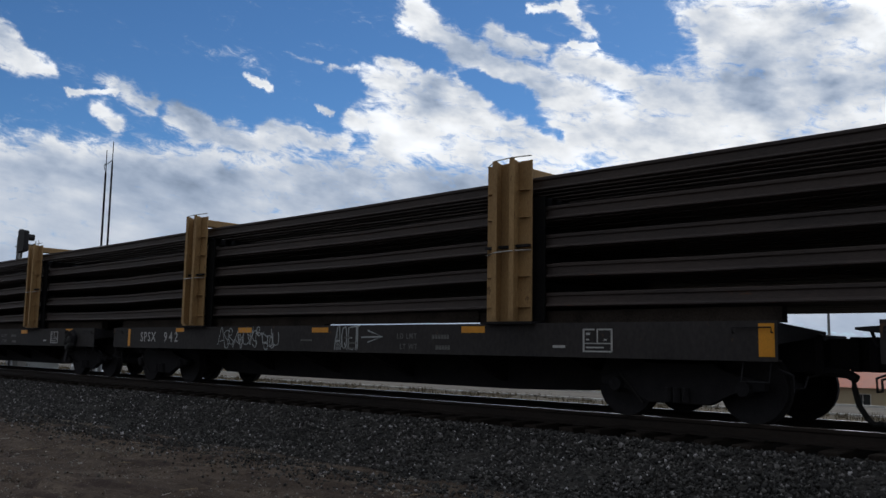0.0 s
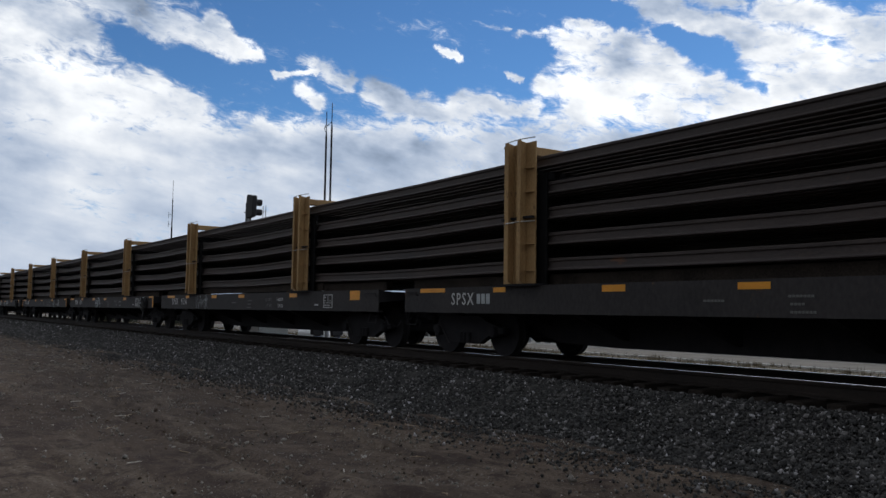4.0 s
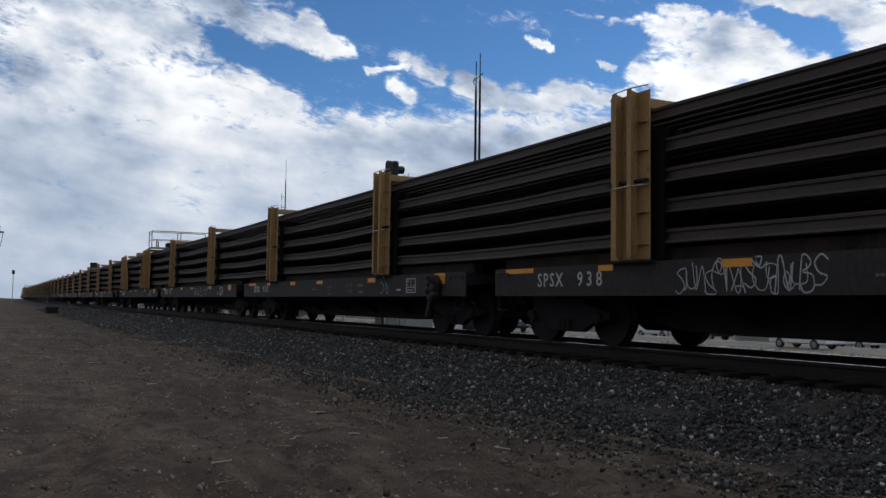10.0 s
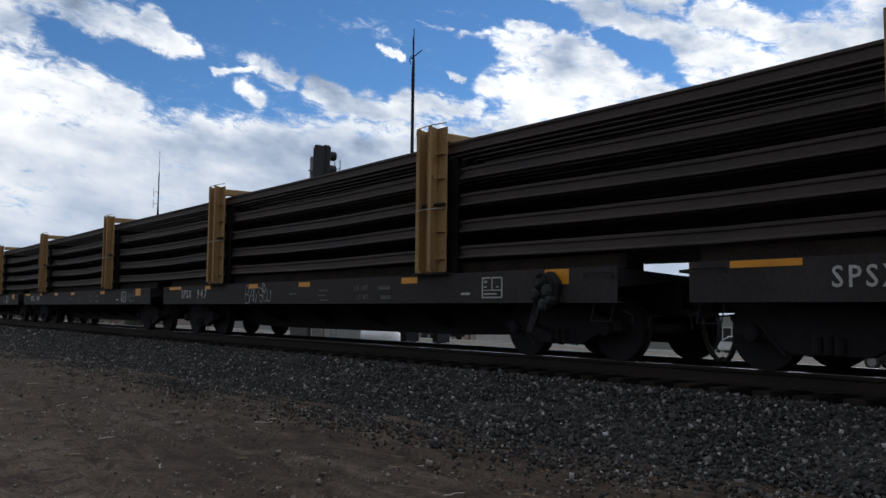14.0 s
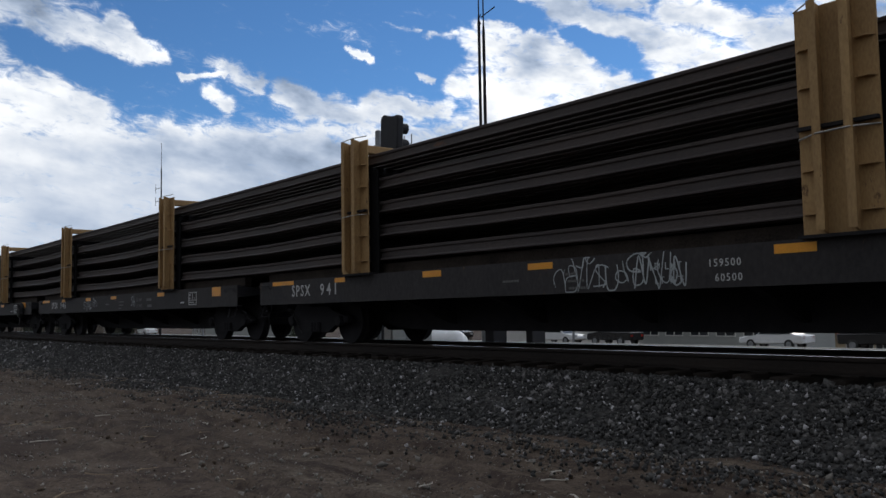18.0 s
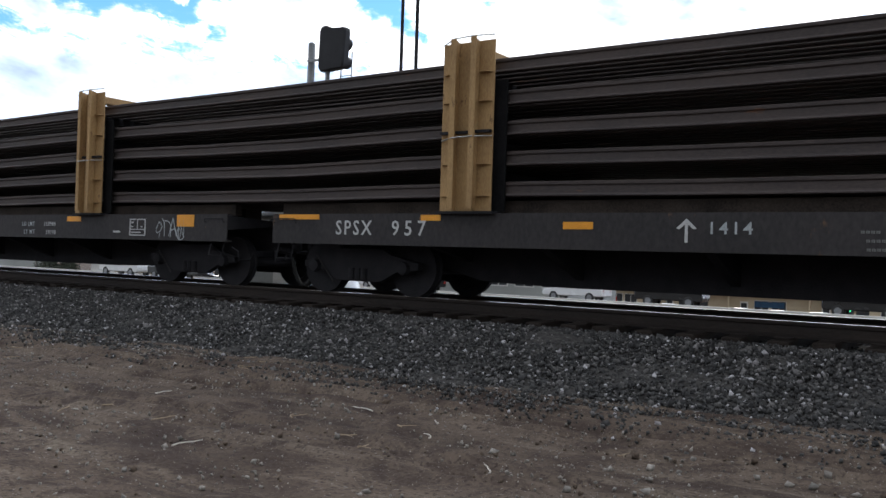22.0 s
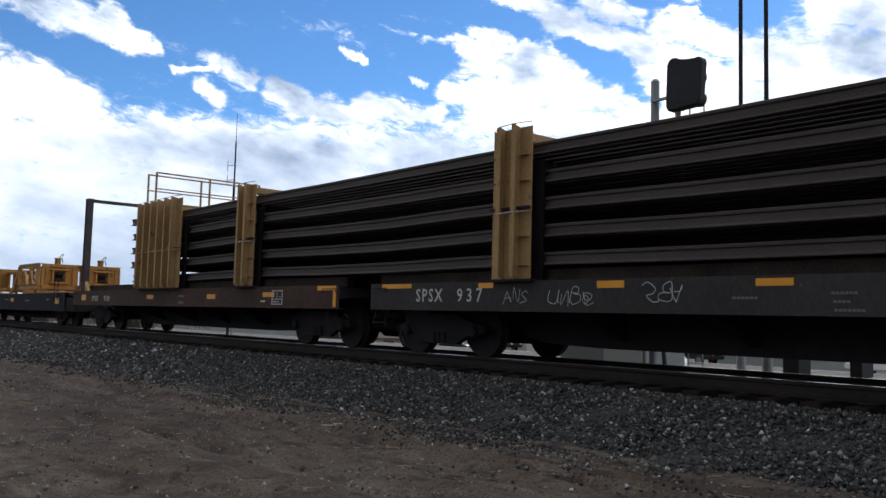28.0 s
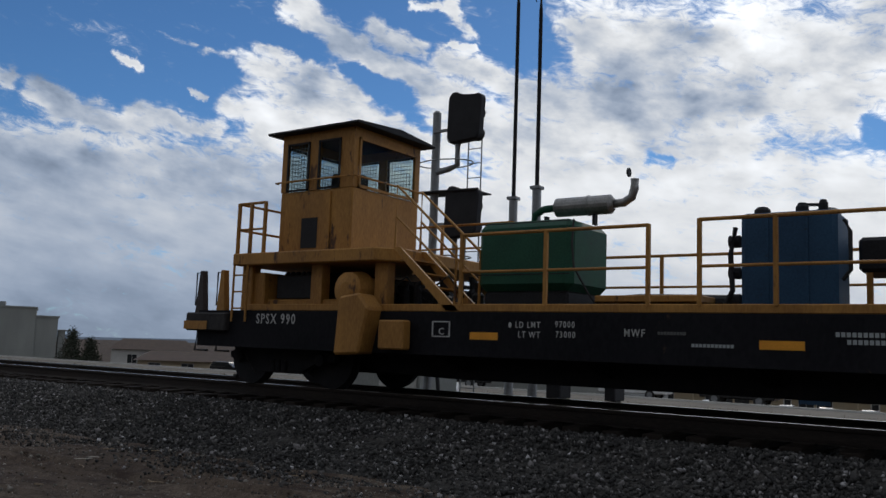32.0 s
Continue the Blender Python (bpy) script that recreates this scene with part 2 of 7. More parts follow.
# ---- materials ----
def material(name, low, high, rough=0.7, metal=0.0, scale=6.0, fine=60.0, bump=0.15, streak=(1, 1, 1), spots=None, vary=0.0, gloss=0.5):
    """A surface whose colour runs between low and high at two scales, with a fine relief. spots: a third colour in flecks and its share."""
    m = bpy.data.materials.new(name)
    m.use_nodes = True
    nt = m.node_tree
    N, link = nt.nodes.new, nt.links.new
    b = nt.nodes["Principled BSDF"]
    tc, mp = N("ShaderNodeTexCoord"), N("ShaderNodeMapping")
    mp.inputs["Scale"].default_value = streak
    link(tc.outputs["Object"], mp.inputs[0])
    a, f = N("ShaderNodeTexNoise"), N("ShaderNodeTexNoise")
    a.inputs["Scale"].default_value, a.inputs["Detail"].default_value = scale, 5
    f.inputs["Scale"].default_value, f.inputs["Detail"].default_value = fine, 4
    link(mp.outputs[0], a.inputs["Vector"]), link(mp.outputs[0], f.inputs["Vector"])
    mixf = N("ShaderNodeMath")
    mixf.operation = "MULTIPLY_ADD"
    link(f.outputs["Fac"], mixf.inputs[0])
    mixf.inputs[1].default_value = 0.5
    half = N("ShaderNodeMath")
    half.operation = "MULTIPLY"
    link(a.outputs["Fac"], half.inputs[0])
    half.inputs[1].default_value = 0.6
    link(half.outputs[0], mixf.inputs[2])
    ramp = N("ShaderNodeValToRGB")
    e = ramp.color_ramp.elements
    e[0].position, e[0].color, e[1].position, e[1].color = 0.36, (*low, 1), 0.72, (*high, 1)
    link(mixf.outputs[0], ramp.inputs[0])
    colour = ramp.outputs[0]
    if spots:
        s = N("ShaderNodeTexNoise")
        s.inputs["Scale"].default_value, s.inputs["Detail"].default_value, s.inputs["Roughness"].default_value = spots[2], 6, 0.7
        link(mp.outputs[0], s.inputs["Vector"])
        r = N("ShaderNodeMapRange")
        r.inputs[1].default_value, r.inputs[2].default_value = 0.72 - spots[1], 0.78 - spots[1]
        link(s.outputs["Fac"], r.inputs[0])
        x = N("ShaderNodeMix")
        x.data_type = "RGBA"
        link(r.outputs[0], x.inputs["Factor"]), link(colour, x.inputs[6])
        x.inputs[7].default_value = (*spots[0], 1)
        colour = x.outputs[2]
    if vary:
        oi, gi, add = N("ShaderNodeObjectInfo"), N("ShaderNodeNewGeometry"), N("ShaderNodeMath")
        add.operation = "ADD"
        link(oi.outputs["Random"], add.inputs[0]), link(gi.outputs["Random Per Island"], add.inputs[1])
        rv = N("ShaderNodeMapRange")
        rv.inputs[2].default_value, rv.inputs[3].default_value, rv.inputs[4].default_value = 2.0, 1 - vary, 1 + vary
        link(add.outputs[0], rv.inputs[0])
        sc = N("ShaderNodeVectorMath")
        sc.operation = "SCALE"
        link(colour, sc.inputs[0]), link(rv.outputs[0], sc.inputs["Scale"])
        colour = sc.outputs[0]
    link(colour, b.inputs["Base Color"])
    b.inputs["Roughness"].default_value, b.inputs["Metallic"].default_value = rough, metal
    b.inputs["Specular IOR Level"].default_value = gloss
    rr = N("ShaderNodeMapRange")
    rr.inputs[3].default_value, rr.inputs[4].default_value = max(rough - 0.14, 0.04), min(rough + 0.12, 1)
    link(a.outputs["Fac"], rr.inputs[0]), link(rr.outputs[0], b.inputs["Roughness"])
    if bump:
        bp = N("ShaderNodeBump")
        bp.inputs["Strength"].default_value, bp.inputs["Distance"].default_value = bump, 0.01
        link(f.outputs["Fac"], bp.inputs["Height"]), link(bp.outputs[0], b.inputs["Normal"])
    return m


def glow(name, colour, strength):
    m = bpy.data.materials.new(name)
    m.use_nodes = True
    b = m.node_tree.nodes["Principled BSDF"]
    b.inputs["Base Color"].default_value = b.inputs["Emission Color"].default_value = (*colour, 1)
    b.inputs["Emission Strength"].default_value = strength
    return m


def glass(name, tint=(0.88, 0.93, 0.92), clear=0.9):
    m = bpy.data.materials.new(name)
    m.use_nodes = True
    nt = m.node_tree
    b, out = nt.nodes["Principled BSDF"], nt.nodes["Material Output"]
    b.inputs["Base Color"].default_value, b.inputs["Roughness"].default_value = (0.02, 0.025, 0.03, 1), 0.05
    tr, mx = nt.nodes.new("ShaderNodeBsdfTransparent"), nt.nodes.new("ShaderNodeMixShader")
    tr.inputs[0].default_value = (*tint, 1)
    mx.inputs[0].default_value = clear
    nt.links.new(b.outputs[0], mx.inputs[1]), nt.links.new(tr.outputs[0], mx.inputs[2]), nt.links.new(mx.outputs[0], out.inputs[0])
    return m



def stone_material():
    """Crushed stone: mostly dark grey and brown pieces, a few pale ones that also paint in glints, with a rough grain.
    """
    m = bpy.data.materials.new("grey_ballast_stone")
    m.use_nodes = True
    nt = m.node_tree
    N, link = nt.nodes.new, nt.links.new
    b = nt.nodes["Principled BSDF"]
    geo, tc, nz, ramp = N("ShaderNodeNewGeometry"), N("ShaderNodeTexCoord"), N("ShaderNodeTexNoise"), N("ShaderNodeValToRGB")
    link(geo.outputs["Random Per Island"], ramp.inputs[0])
    e = ramp.color_ramp.elements
    e[0].position, e[0].color = 0.0, (0.025, 0.0243, 0.0245, 1)
    e[1].position, e[1].color = 1.0, (0.46, 0.445, 0.455, 1)
    # the palest few stones put sparkle off the facets into the colour
    for p, c in ((0.35, (0.041, 0.0395, 0.039)), (0.62, (0.061, 0.059, 0.058)), (0.86, (0.100, 0.095, 0.090)), (0.965, (0.205, 0.192, 0.192))):
        e.new(p).color = (*c, 1)
    nz.inputs["Scale"].default_value, nz.inputs["Detail"].default_value = 45, 5
    link(tc.outputs["Object"], nz.inputs["Vector"])
    r, sc, bp = N("ShaderNodeMapRange"), N("ShaderNodeVectorMath"), N("ShaderNodeBump")
    r.inputs[1].default_value, r.inputs[2].default_value, r.inputs[3].default_value, r.inputs[4].default_value = 0.3, 0.7, 0.65, 1.3
    link(nz.outputs["Fac"], r.inputs[0])
    sc.operation = "SCALE"
    link(ramp.outputs[0], sc.inputs[0]), link(r.outputs[0], sc.inputs["Scale"]), link(sc.outputs[0], b.inputs["Base Color"])
    bp.inputs["Strength"].default_value, bp.inputs["Distance"].default_value = 0.4, 0.01
    link(nz.outputs["Fac"], bp.inputs["Height"]), link(bp.outputs[0], b.inputs["Normal"])
    b.inputs["Roughness"].default_value, b.inputs["Specular IOR Level"].default_value = 0.85, 0.25
    return m


def dirt_material():
    """Trodden earth: broad dry patches, dark patches painting in relief shade, wheel streaks along the track, grit and
    small stones.
    """
    m = bpy.data.materials.new("brown_gravelly_dirt")
    m.use_nodes = True
    nt = m.node_tree
    N, link = nt.nodes.new, nt.links.new
    b = nt.nodes["Principled BSDF"]
    tc = N("ShaderNodeTexCoord")

    def layer(scale, detail, stretch=(1, 1, 1), rough=0.6, warp=0.0):
        mp, n = N("ShaderNodeMapping"), N("ShaderNodeTexNoise")
        mp.inputs["Scale"].default_value = stretch
        link(tc.outputs["Object"], mp.inputs[0]), link(mp.outputs[0], n.inputs["Vector"])
        n.inputs["Scale"].default_value, n.inputs["Detail"].default_value = scale, detail
        n.inputs["Roughness"].default_value, n.inputs["Distortion"].default_value = rough, warp
        return n.outputs["Fac"]

    def mixed(fac, c0, c1, lo, hi):
        r, x = N("ShaderNodeMapRange"), N("ShaderNodeMix")
        r.inputs[1].default_value, r.inputs[2].default_value = lo, hi
        link(fac, r.inputs[0])
        x.data_type = "RGBA"
        link(r.outputs[0], x.inputs["Factor"])
        for k, c in ((6, c0), (7, c1)):
            if isinstance(c, tuple):
                x.inputs[k].default_value = (*c, 1)
            else:
                link(c, x.inputs[k])
        return x.outputs[2]

    broad, mid = layer(0.45, 6, (0.6, 1.2, 1), 0.62, 0.6), layer(3.2, 8, (1, 1, 1), 0.68, 0.4)
    streak, grit, speck = layer(1.1, 8, (0.26, 1.7, 1), 0.68, 1.2), layer(30, 6, (1, 1, 1), 0.7), layer(62, 3, (1, 1, 1), 0.5)
    c = mixed(broad, (0.065, 0.047, 0.036), (0.125, 0.095, 0.073), 0.36, 0.64)
    c = mixed(streak, c, (0.178, 0.143, 0.109), 0.50, 0.70)
    # dark patches put the shade of uneven ground into the colour
    relief_shade = layer(0.8, 7, (0.5, 1.2, 1), 0.64, 1.6)
    c = mixed(relief_shade, (0.050, 0.036, 0.030), c, 0.36, 0.48)
    # low values of mid and grit, which also drive the bumps, are coloured darker
    c = mixed(mid, (0.048, 0.034, 0.028), c, 0.36, 0.53)
    c = mixed(grit, (0.042, 0.030, 0.025), c, 0.36, 0.50)
    c = mixed(speck, c, (0.30, 0.275, 0.25), 0.66, 0.73)
    link(c, b.inputs["Base Color"])
    b.inputs["Roughness"].default_value, b.inputs["Specular IOR Level"].default_value = 0.95, 0.1
    b1, b2 = N("ShaderNodeBump"), N("ShaderNodeBump")
    b1.inputs["Strength"].default_value, b1.inputs["Distance"].default_value = 0.9, 0.035
    b2.inputs["Strength"].default_value, b2.inputs["Distance"].default_value = 1.0, 0.015
    link(mid, b1.inputs["Height"]), link(grit, b2.inputs["Height"])
    link(b1.outputs[0], b2.inputs["Normal"]), link(b2.outputs[0], b.inputs["Normal"])
    return m


RUST = material("rusty_rail_steel", (0.040, 0.034, 0.034), (0.084, 0.066, 0.060), 0.70, 0.1, 3.0, 70, 0.2, (0.25, 1, 1), ((0.13, 0.066, 0.040), 0.07, 5), gloss=0.32)
SILL = material("black_car_paint", (0.020, 0.0185, 0.0195), (0.048, 0.043, 0.043), 0.74, 0.0, 1.6, 40, 0.1, (0.6, 1, 0.35), ((0.095, 0.058, 0.038), 0.08, 6), gloss=0.28)
# greasy black, raised and blued to put lens flare into the colour
GREASE = material("greasy_running_gear", (0.0145, 0.0145, 0.017), (0.032, 0.030, 0.033), 0.84, 0.0, 5, 50, 0.2, gloss=0.2)
YELLOW = material("weathered_yellow_paint", (0.25, 0.152, 0.070), (0.44, 0.282, 0.130), 0.75, 0.0, 2.5, 45, 0.10, (1, 1, 0.4), ((0.12, 0.070, 0.040), 0.10, 5), gloss=0.25)
CAB_YELLOW = material("machine_yellow_paint", (0.25, 0.115, 0.028), (0.47, 0.235, 0.058), 0.6, 0.0, 2.5, 45, 0.08, (1, 1, 0.3), ((0.09, 0.045, 0.025), 0.13, 4), gloss=0.3)
ORANGE = material("orange_reflector", (0.60, 0.24, 0.012), (0.85, 0.36, 0.02), 0.45, 0.0, 3, 60, 0.05, spots=((0.14, 0.08, 0.04), 0.05, 14))
STENCIL = material("white_stencil_paint", (0.34, 0.34, 0.34), (0.60, 0.60, 0.59), 0.7, 0.0, 9, 80, 0.05, spots=((0.10, 0.09, 0.09), 0.10, 22))
SPRAY = material("white_spray_paint", (0.24, 0.26, 0.27), (0.50, 0.53, 0.54), 0.7, 0.0, 5, 60, 0.05, spots=((0.08, 0.08, 0.08), 0.12, 9))
FADED = material("faded_stencil_paint", (0.06, 0.058, 0.055), (0.20, 0.20, 0.195), 0.75, 0.0, 9, 70, 0.05, spots=((0.04, 0.036, 0.033), 0.16, 14))
WIRE = material("bright_steel_cable", (0.25, 0.24, 0.22), (0.5, 0.48, 0.45), 0.45, 0.6, 9, 60, 0.05)
RUSTY_SILL = material("rust_stained_black_paint", (0.026, 0.018, 0.015), (0.085, 0.048, 0.034), 0.8, 0.0, 1.6, 40, 0.1, (0.6, 1, 0.35), ((0.13, 0.065, 0.040), 0.10, 6), gloss=0.2)
DARK_SILL = material("fresh_black_car_paint", (0.006, 0.006, 0.0085), (0.017, 0.0165, 0.020), 0.75, 0.0, 1.6, 40, 0.1, (0.6, 1, 0.35), ((0.05, 0.035, 0.028), 0.07, 6), gloss=0.12)
# near-black, for the added sheet that makes the dark band beside each rack
BAND_BLACK = material("tarred_black_plate", (0.006, 0.006, 0.0065), (0.014, 0.0135, 0.014), 0.95, 0.0, 5, 40, 0.1, gloss=0.05)
RUBBER = material("black_rubber", (0.012, 0.012, 0.012), (0.03, 0.03, 0.03), 0.8, 0.0, 8, 60, 0.1)
GREEN = material("dark_green_enamel", (0.010, 0.050, 0.032), (0.022, 0.100, 0.060), 0.62, 0.0, 2, 40, 0.05, spots=((0.02, 0.03, 0.025), 0.08, 5), gloss=0.25)
BLUE = material("dark_blue_enamel", (0.012, 0.040, 0.088), (0.028, 0.082, 0.155), 0.6, 0.0, 2, 40, 0.05, spots=((0.02, 0.03, 0.05), 0.10, 5), gloss=0.25)
CHROME = material("dull_exhaust_steel", (0.18, 0.18, 0.18), (0.36, 0.35, 0.34), 0.42, 0.7, 6, 50, 0.08)
PAINTED_BLACK = material("satin_black_paint", (0.012, 0.012, 0.014), (0.032, 0.032, 0.036), 0.7, 0.0, 3, 40, 0.05, gloss=0.25)
GALV = material("galvanised_steel", (0.16, 0.17, 0.18), (0.30, 0.31, 0.32), 0.5, 0.4, 5, 50, 0.06)
BALLAST = stone_material()
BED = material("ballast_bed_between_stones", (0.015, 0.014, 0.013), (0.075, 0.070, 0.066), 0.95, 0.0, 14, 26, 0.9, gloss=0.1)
DIRT = dirt_material()
PEBBLE = material("pale_pebble", (0.10, 0.085, 0.070), (0.36, 0.33, 0.29), 0.85, 0.0, 5, 40, 0.15, vary=0.6)
CLOD = material("dark_earth_clod", (0.045, 0.033, 0.026), (0.13, 0.098, 0.074), 0.95, 0.0, 5, 40, 0.4, vary=0.4, gloss=0.1)
TWIG = material("dry_twig", (0.20, 0.14, 0.09), (0.36, 0.28, 0.19), 0.9, 0.0, 9, 60, 0.1)
BLEACHED = material("bleached_twig", (0.38, 0.34, 0.29), (0.62, 0.58, 0.52), 0.9, 0.0, 9, 60, 0.1)
TIE = material("creosoted_timber", (0.014, 0.011, 0.010), (0.045, 0.036, 0.030), 0.9, 0.0, 3, 40, 0.4, (1, 0.15, 1), vary=0.3, gloss=0.1)
TRACK_RUST = material("dark_oily_rail_side", (0.018, 0.015, 0.014), (0.045, 0.035, 0.030), 0.8, 0.0, 3.0, 70, 0.2, (0.25, 1, 1), gloss=0.2)
SHINY = material("polished_rail_head", (0.38, 0.37, 0.36), (0.62, 0.61, 0.60), 0.22, 1.0, 3, 50, 0.02, (0.2, 1, 1))
ASPHALT = material("sun_bleached_asphalt", (0.140, 0.126, 0.107), (0.22, 0.20, 0.17), 0.95, 0.0, 0.4, 25, 0.3, gloss=0.1)
STUCCO = material("beige_stucco", (0.36, 0.29, 0.19), (0.48, 0.40, 0.28), 0.9, 0.0, 0.5, 30, 0.1)
RED_ROOF = material("red_metal_roof", (0.34, 0.07, 0.035), (0.50, 0.12, 0.055), 0.55, 0.0, 0.7, 30, 0.05)
GREY_WALL = material("grey_painted_metal_wall", (0.22, 0.23, 0.22), (0.34, 0.35, 0.33), 0.8, 0.0, 0.4, 30, 0.05, (1, 1, 0.3))
WHITE_WALL = material("off_white_wall", (0.48, 0.47, 0.45), (0.66, 0.65, 0.62), 0.85, 0.0, 0.6, 30, 0.05)
BROWN_ROOF = material("brown_shingle_roof", (0.055, 0.038, 0.031), (0.11, 0.078, 0.062), 0.9, 0.0, 1.2, 20, 0.3)
WINDOW_DARK = material("dark_window_pane", (0.015, 0.018, 0.02), (0.04, 0.045, 0.05), 0.1, 0.0, 1, 20, 0.0)
BARK = material("grey_bark", (0.07, 0.055, 0.045), (0.15, 0.12, 0.10), 0.95, 0.0, 6, 40, 0.4)
LEAF = material("dull_spring_foliage", (0.035, 0.040, 0.022), (0.10, 0.095, 0.055), 0.9, 0.0, 2, 20, 0.1, vary=0.4)
DARK_LEAF = material("dark_evergreen_foliage", (0.026, 0.034, 0.024), (0.065, 0.075, 0.05), 0.9, 0.0, 2, 20, 0.1, vary=0.4)
# grey-brown twigs, lightened to put distance haze into the colour
BRUSH = material("bare_twig_brush", (0.13, 0.11, 0.095), (0.28, 0.24, 0.205), 0.95, 0.0, 2, 20, 0.1, vary=0.4)
DRY_GRASS = material("dry_pale_grass", (0.070, 0.057, 0.038), (0.165, 0.135, 0.090), 0.95, 0.0, 0.6, 20, 0.3, vary=0.3, gloss=0.1)
WHITE_CAR = material("white_car_paint", (0.62, 0.63, 0.64), (0.74, 0.75, 0.76), 0.25, 0.0, 1, 20, 0.0)
GREY_CAR = material("grey_car_paint", (0.06, 0.065, 0.07), (0.10, 0.105, 0.11), 0.25, 0.3, 1, 20, 0.0)
BLUE_CAR = material("light_blue_car_paint", (0.16, 0.30, 0.42), (0.22, 0.38, 0.50), 0.25, 0.2, 1, 20, 0.0)
BLACK_CAR = material("black_vehicle_paint", (0.012, 0.012, 0.013), (0.02, 0.02, 0.022), 0.25, 0.0, 1, 20, 0.0)
CAB_GLASS = glass("cab_window_glass")
LAMP_RED = material("red_lens", (0.3, 0.02, 0.015), (0.4, 0.03, 0.02), 0.2)
NEON = glow("green_shop_sign", (0.05, 0.9, 0.35), 1.2)


# ---- shape helpers ----
def box(bm, x0, x1, y0, y1, z0, z1):
    v = [bm.verts.new((x, y, z)) for x in (x0, x1) for y in (y0, y1) for z in (z0, z1)]
    for f in ((0, 1, 3, 2), (4, 6, 7, 5), (0, 4, 5, 1), (2, 3, 7, 6), (0, 2, 6, 4), (1, 5, 7, 3)):
        bm.faces.new([v[i] for i in f])
    return bm


def prism(bm, pts, axis, a0, a1):
    """Extrudes the outline pts along axis ('x', 'y' or 'z') from a0 to a1."""
    def put(p, a):
        return (a, p[0], p[1]) if axis == "x" else (p[0], a, p[1]) if axis == "y" else (p[0], p[1], a)
    lo, hi = [bm.verts.new(put(p, a0)) for p in pts], [bm.verts.new(put(p, a1)) for p in pts]
    n = len(pts)
    for i in range(n):
        bm.faces.new((lo[i], lo[(i + 1) % n], hi[(i + 1) % n], hi[i]))
    bm.faces.new(lo[::-1])
    bm.faces.new(hi)
    return bm


def tube(bm, pts, r, n=8, r1=None):
    """A round bar along the points pts."""
    pts = [Vector(p) for p in pts]
    rings = []
    for i, p in enumerate(pts):
        d = (pts[min(i + 1, len(pts) - 1)] - pts[max(i - 1, 0)]).normalized()
        u = d.orthogonal().normalized() if abs(d.z) < 0.99 else Vector((1, 0, 0))
        if abs(d.z) < 0.99:
            u = d.cross(Vector((0, 0, 1))).normalized()
        w = d.cross(u)
        rr = r if r1 is None else r + (r1 - r) * i / (len(pts) - 1)
        rings.append([bm.verts.new(p + (u * math.cos(k * math.tau / n) + w * math.sin(k * math.tau / n)) * rr) for k in range(n)])
    for a, b in zip(rings, rings[1:]):
        for k in range(n):
            bm.faces.new((a[k], a[(k + 1) % n], b[(k + 1) % n], b[k]))
    bm.faces.new(rings[0][::-1])
    bm.faces.new(rings[-1])
    return bm


def lathe(bm, profile, axis, centre=(0, 0, 0), n=24):
    """Turns the profile (radius, along) round axis through centre."""
    c = Vector(centre)
    rings = []
    for r, a in profile:
        ring = []
        for k in range(n):
            s, t = r * math.cos(k * math.tau / n), r * math.sin(k * math.tau / n)
            ring.append(bm.verts.new(c + Vector((s, a, t) if axis == "y" else (a, s, t) if axis == "x" else (s, t, a))))
        rings.append(ring)
    for a, b in zip(rings, rings[1:]):
        for k in range(n):
            bm.faces.new((a[k], a[(k + 1) % n], b[(k + 1) % n], b[k]))
    bm.faces.new(rings[0][::-1])
    bm.faces.new(rings[-1])
    return bm


def part(name, bm, mat, parent=None, label="", bevel=0.0, smooth=False, at=None):
    """Links a bmesh as one mesh object, under parent where there is one."""
    if bevel:
        bmesh.ops.bevel(bm, geom=bm.edges[:], offset=bevel, segments=1, affect="EDGES", clamp_overlap=True)
    bmesh.ops.recalc_face_normals(bm, faces=bm.faces)
    me = bpy.data.meshes.new(name)
    bm.to_mesh(me)
    bm.free()
    if smooth:
        for p in me.polygons:
            p.use_smooth = True
    me.materials.append(mat)
    ob = new(name, me)
    if parent:
        ob.parent = parent
    if at:
        ob.location = at
    return tagged(ob, label) if label else ob


def B():
    return bmesh.new()


def again(ob, at, parent=None):
    """The same mesh once more, as an object of its own, at another place."""
    o = new(ob.name.split(".")[0], ob.data)
    o.parent = parent or ob.parent
    o.location = at
    return o


def thing(name, label, category, group="", kind=""):
    return tagged(new(name), label, category, group, kind)


def letters(text, height, mat, parent, x, y, z, name="lettering", label="", extrude=0.002, squash=1.0, align="LEFT", gap=1.25):
    """Painted letters on a plane that faces -y; x, z is the lower left corner."""
    c = bpy.data.curves.new(name, "FONT")
    c.body, c.size, c.extrude, c.align_x = text, height * 1.38, extrude, align
    c.space_character, c.resolution_u = gap, 2
    c.offset = 0.0025 * height / 0.2
    c.materials.append(mat)
    o = new(name, c)
    o.parent = parent
    o.location, o.rotation_euler, o.scale = (x, y, z), (radians(90), 0, 0), (squash, 1, 1)
    return tagged(o, label) if label else o


# ---- ground and track ----
def ground_height(x, y):
    """The lie of the land: level beside the track, falling away beyond the far road."""
    if y < 5:
        return -0.73
    pts = ((5, -0.73), (16, -1.15), (33, -2.05), (43, -2.12), (105, -6.4), (160, -7.6), (420, -9), (4000, -12))
    for (a, za), (b, zb) in zip(pts, pts[1:]):
        if y <= b:
            return za + (zb - za) * (y - a) / (b - a)
    return -12.0


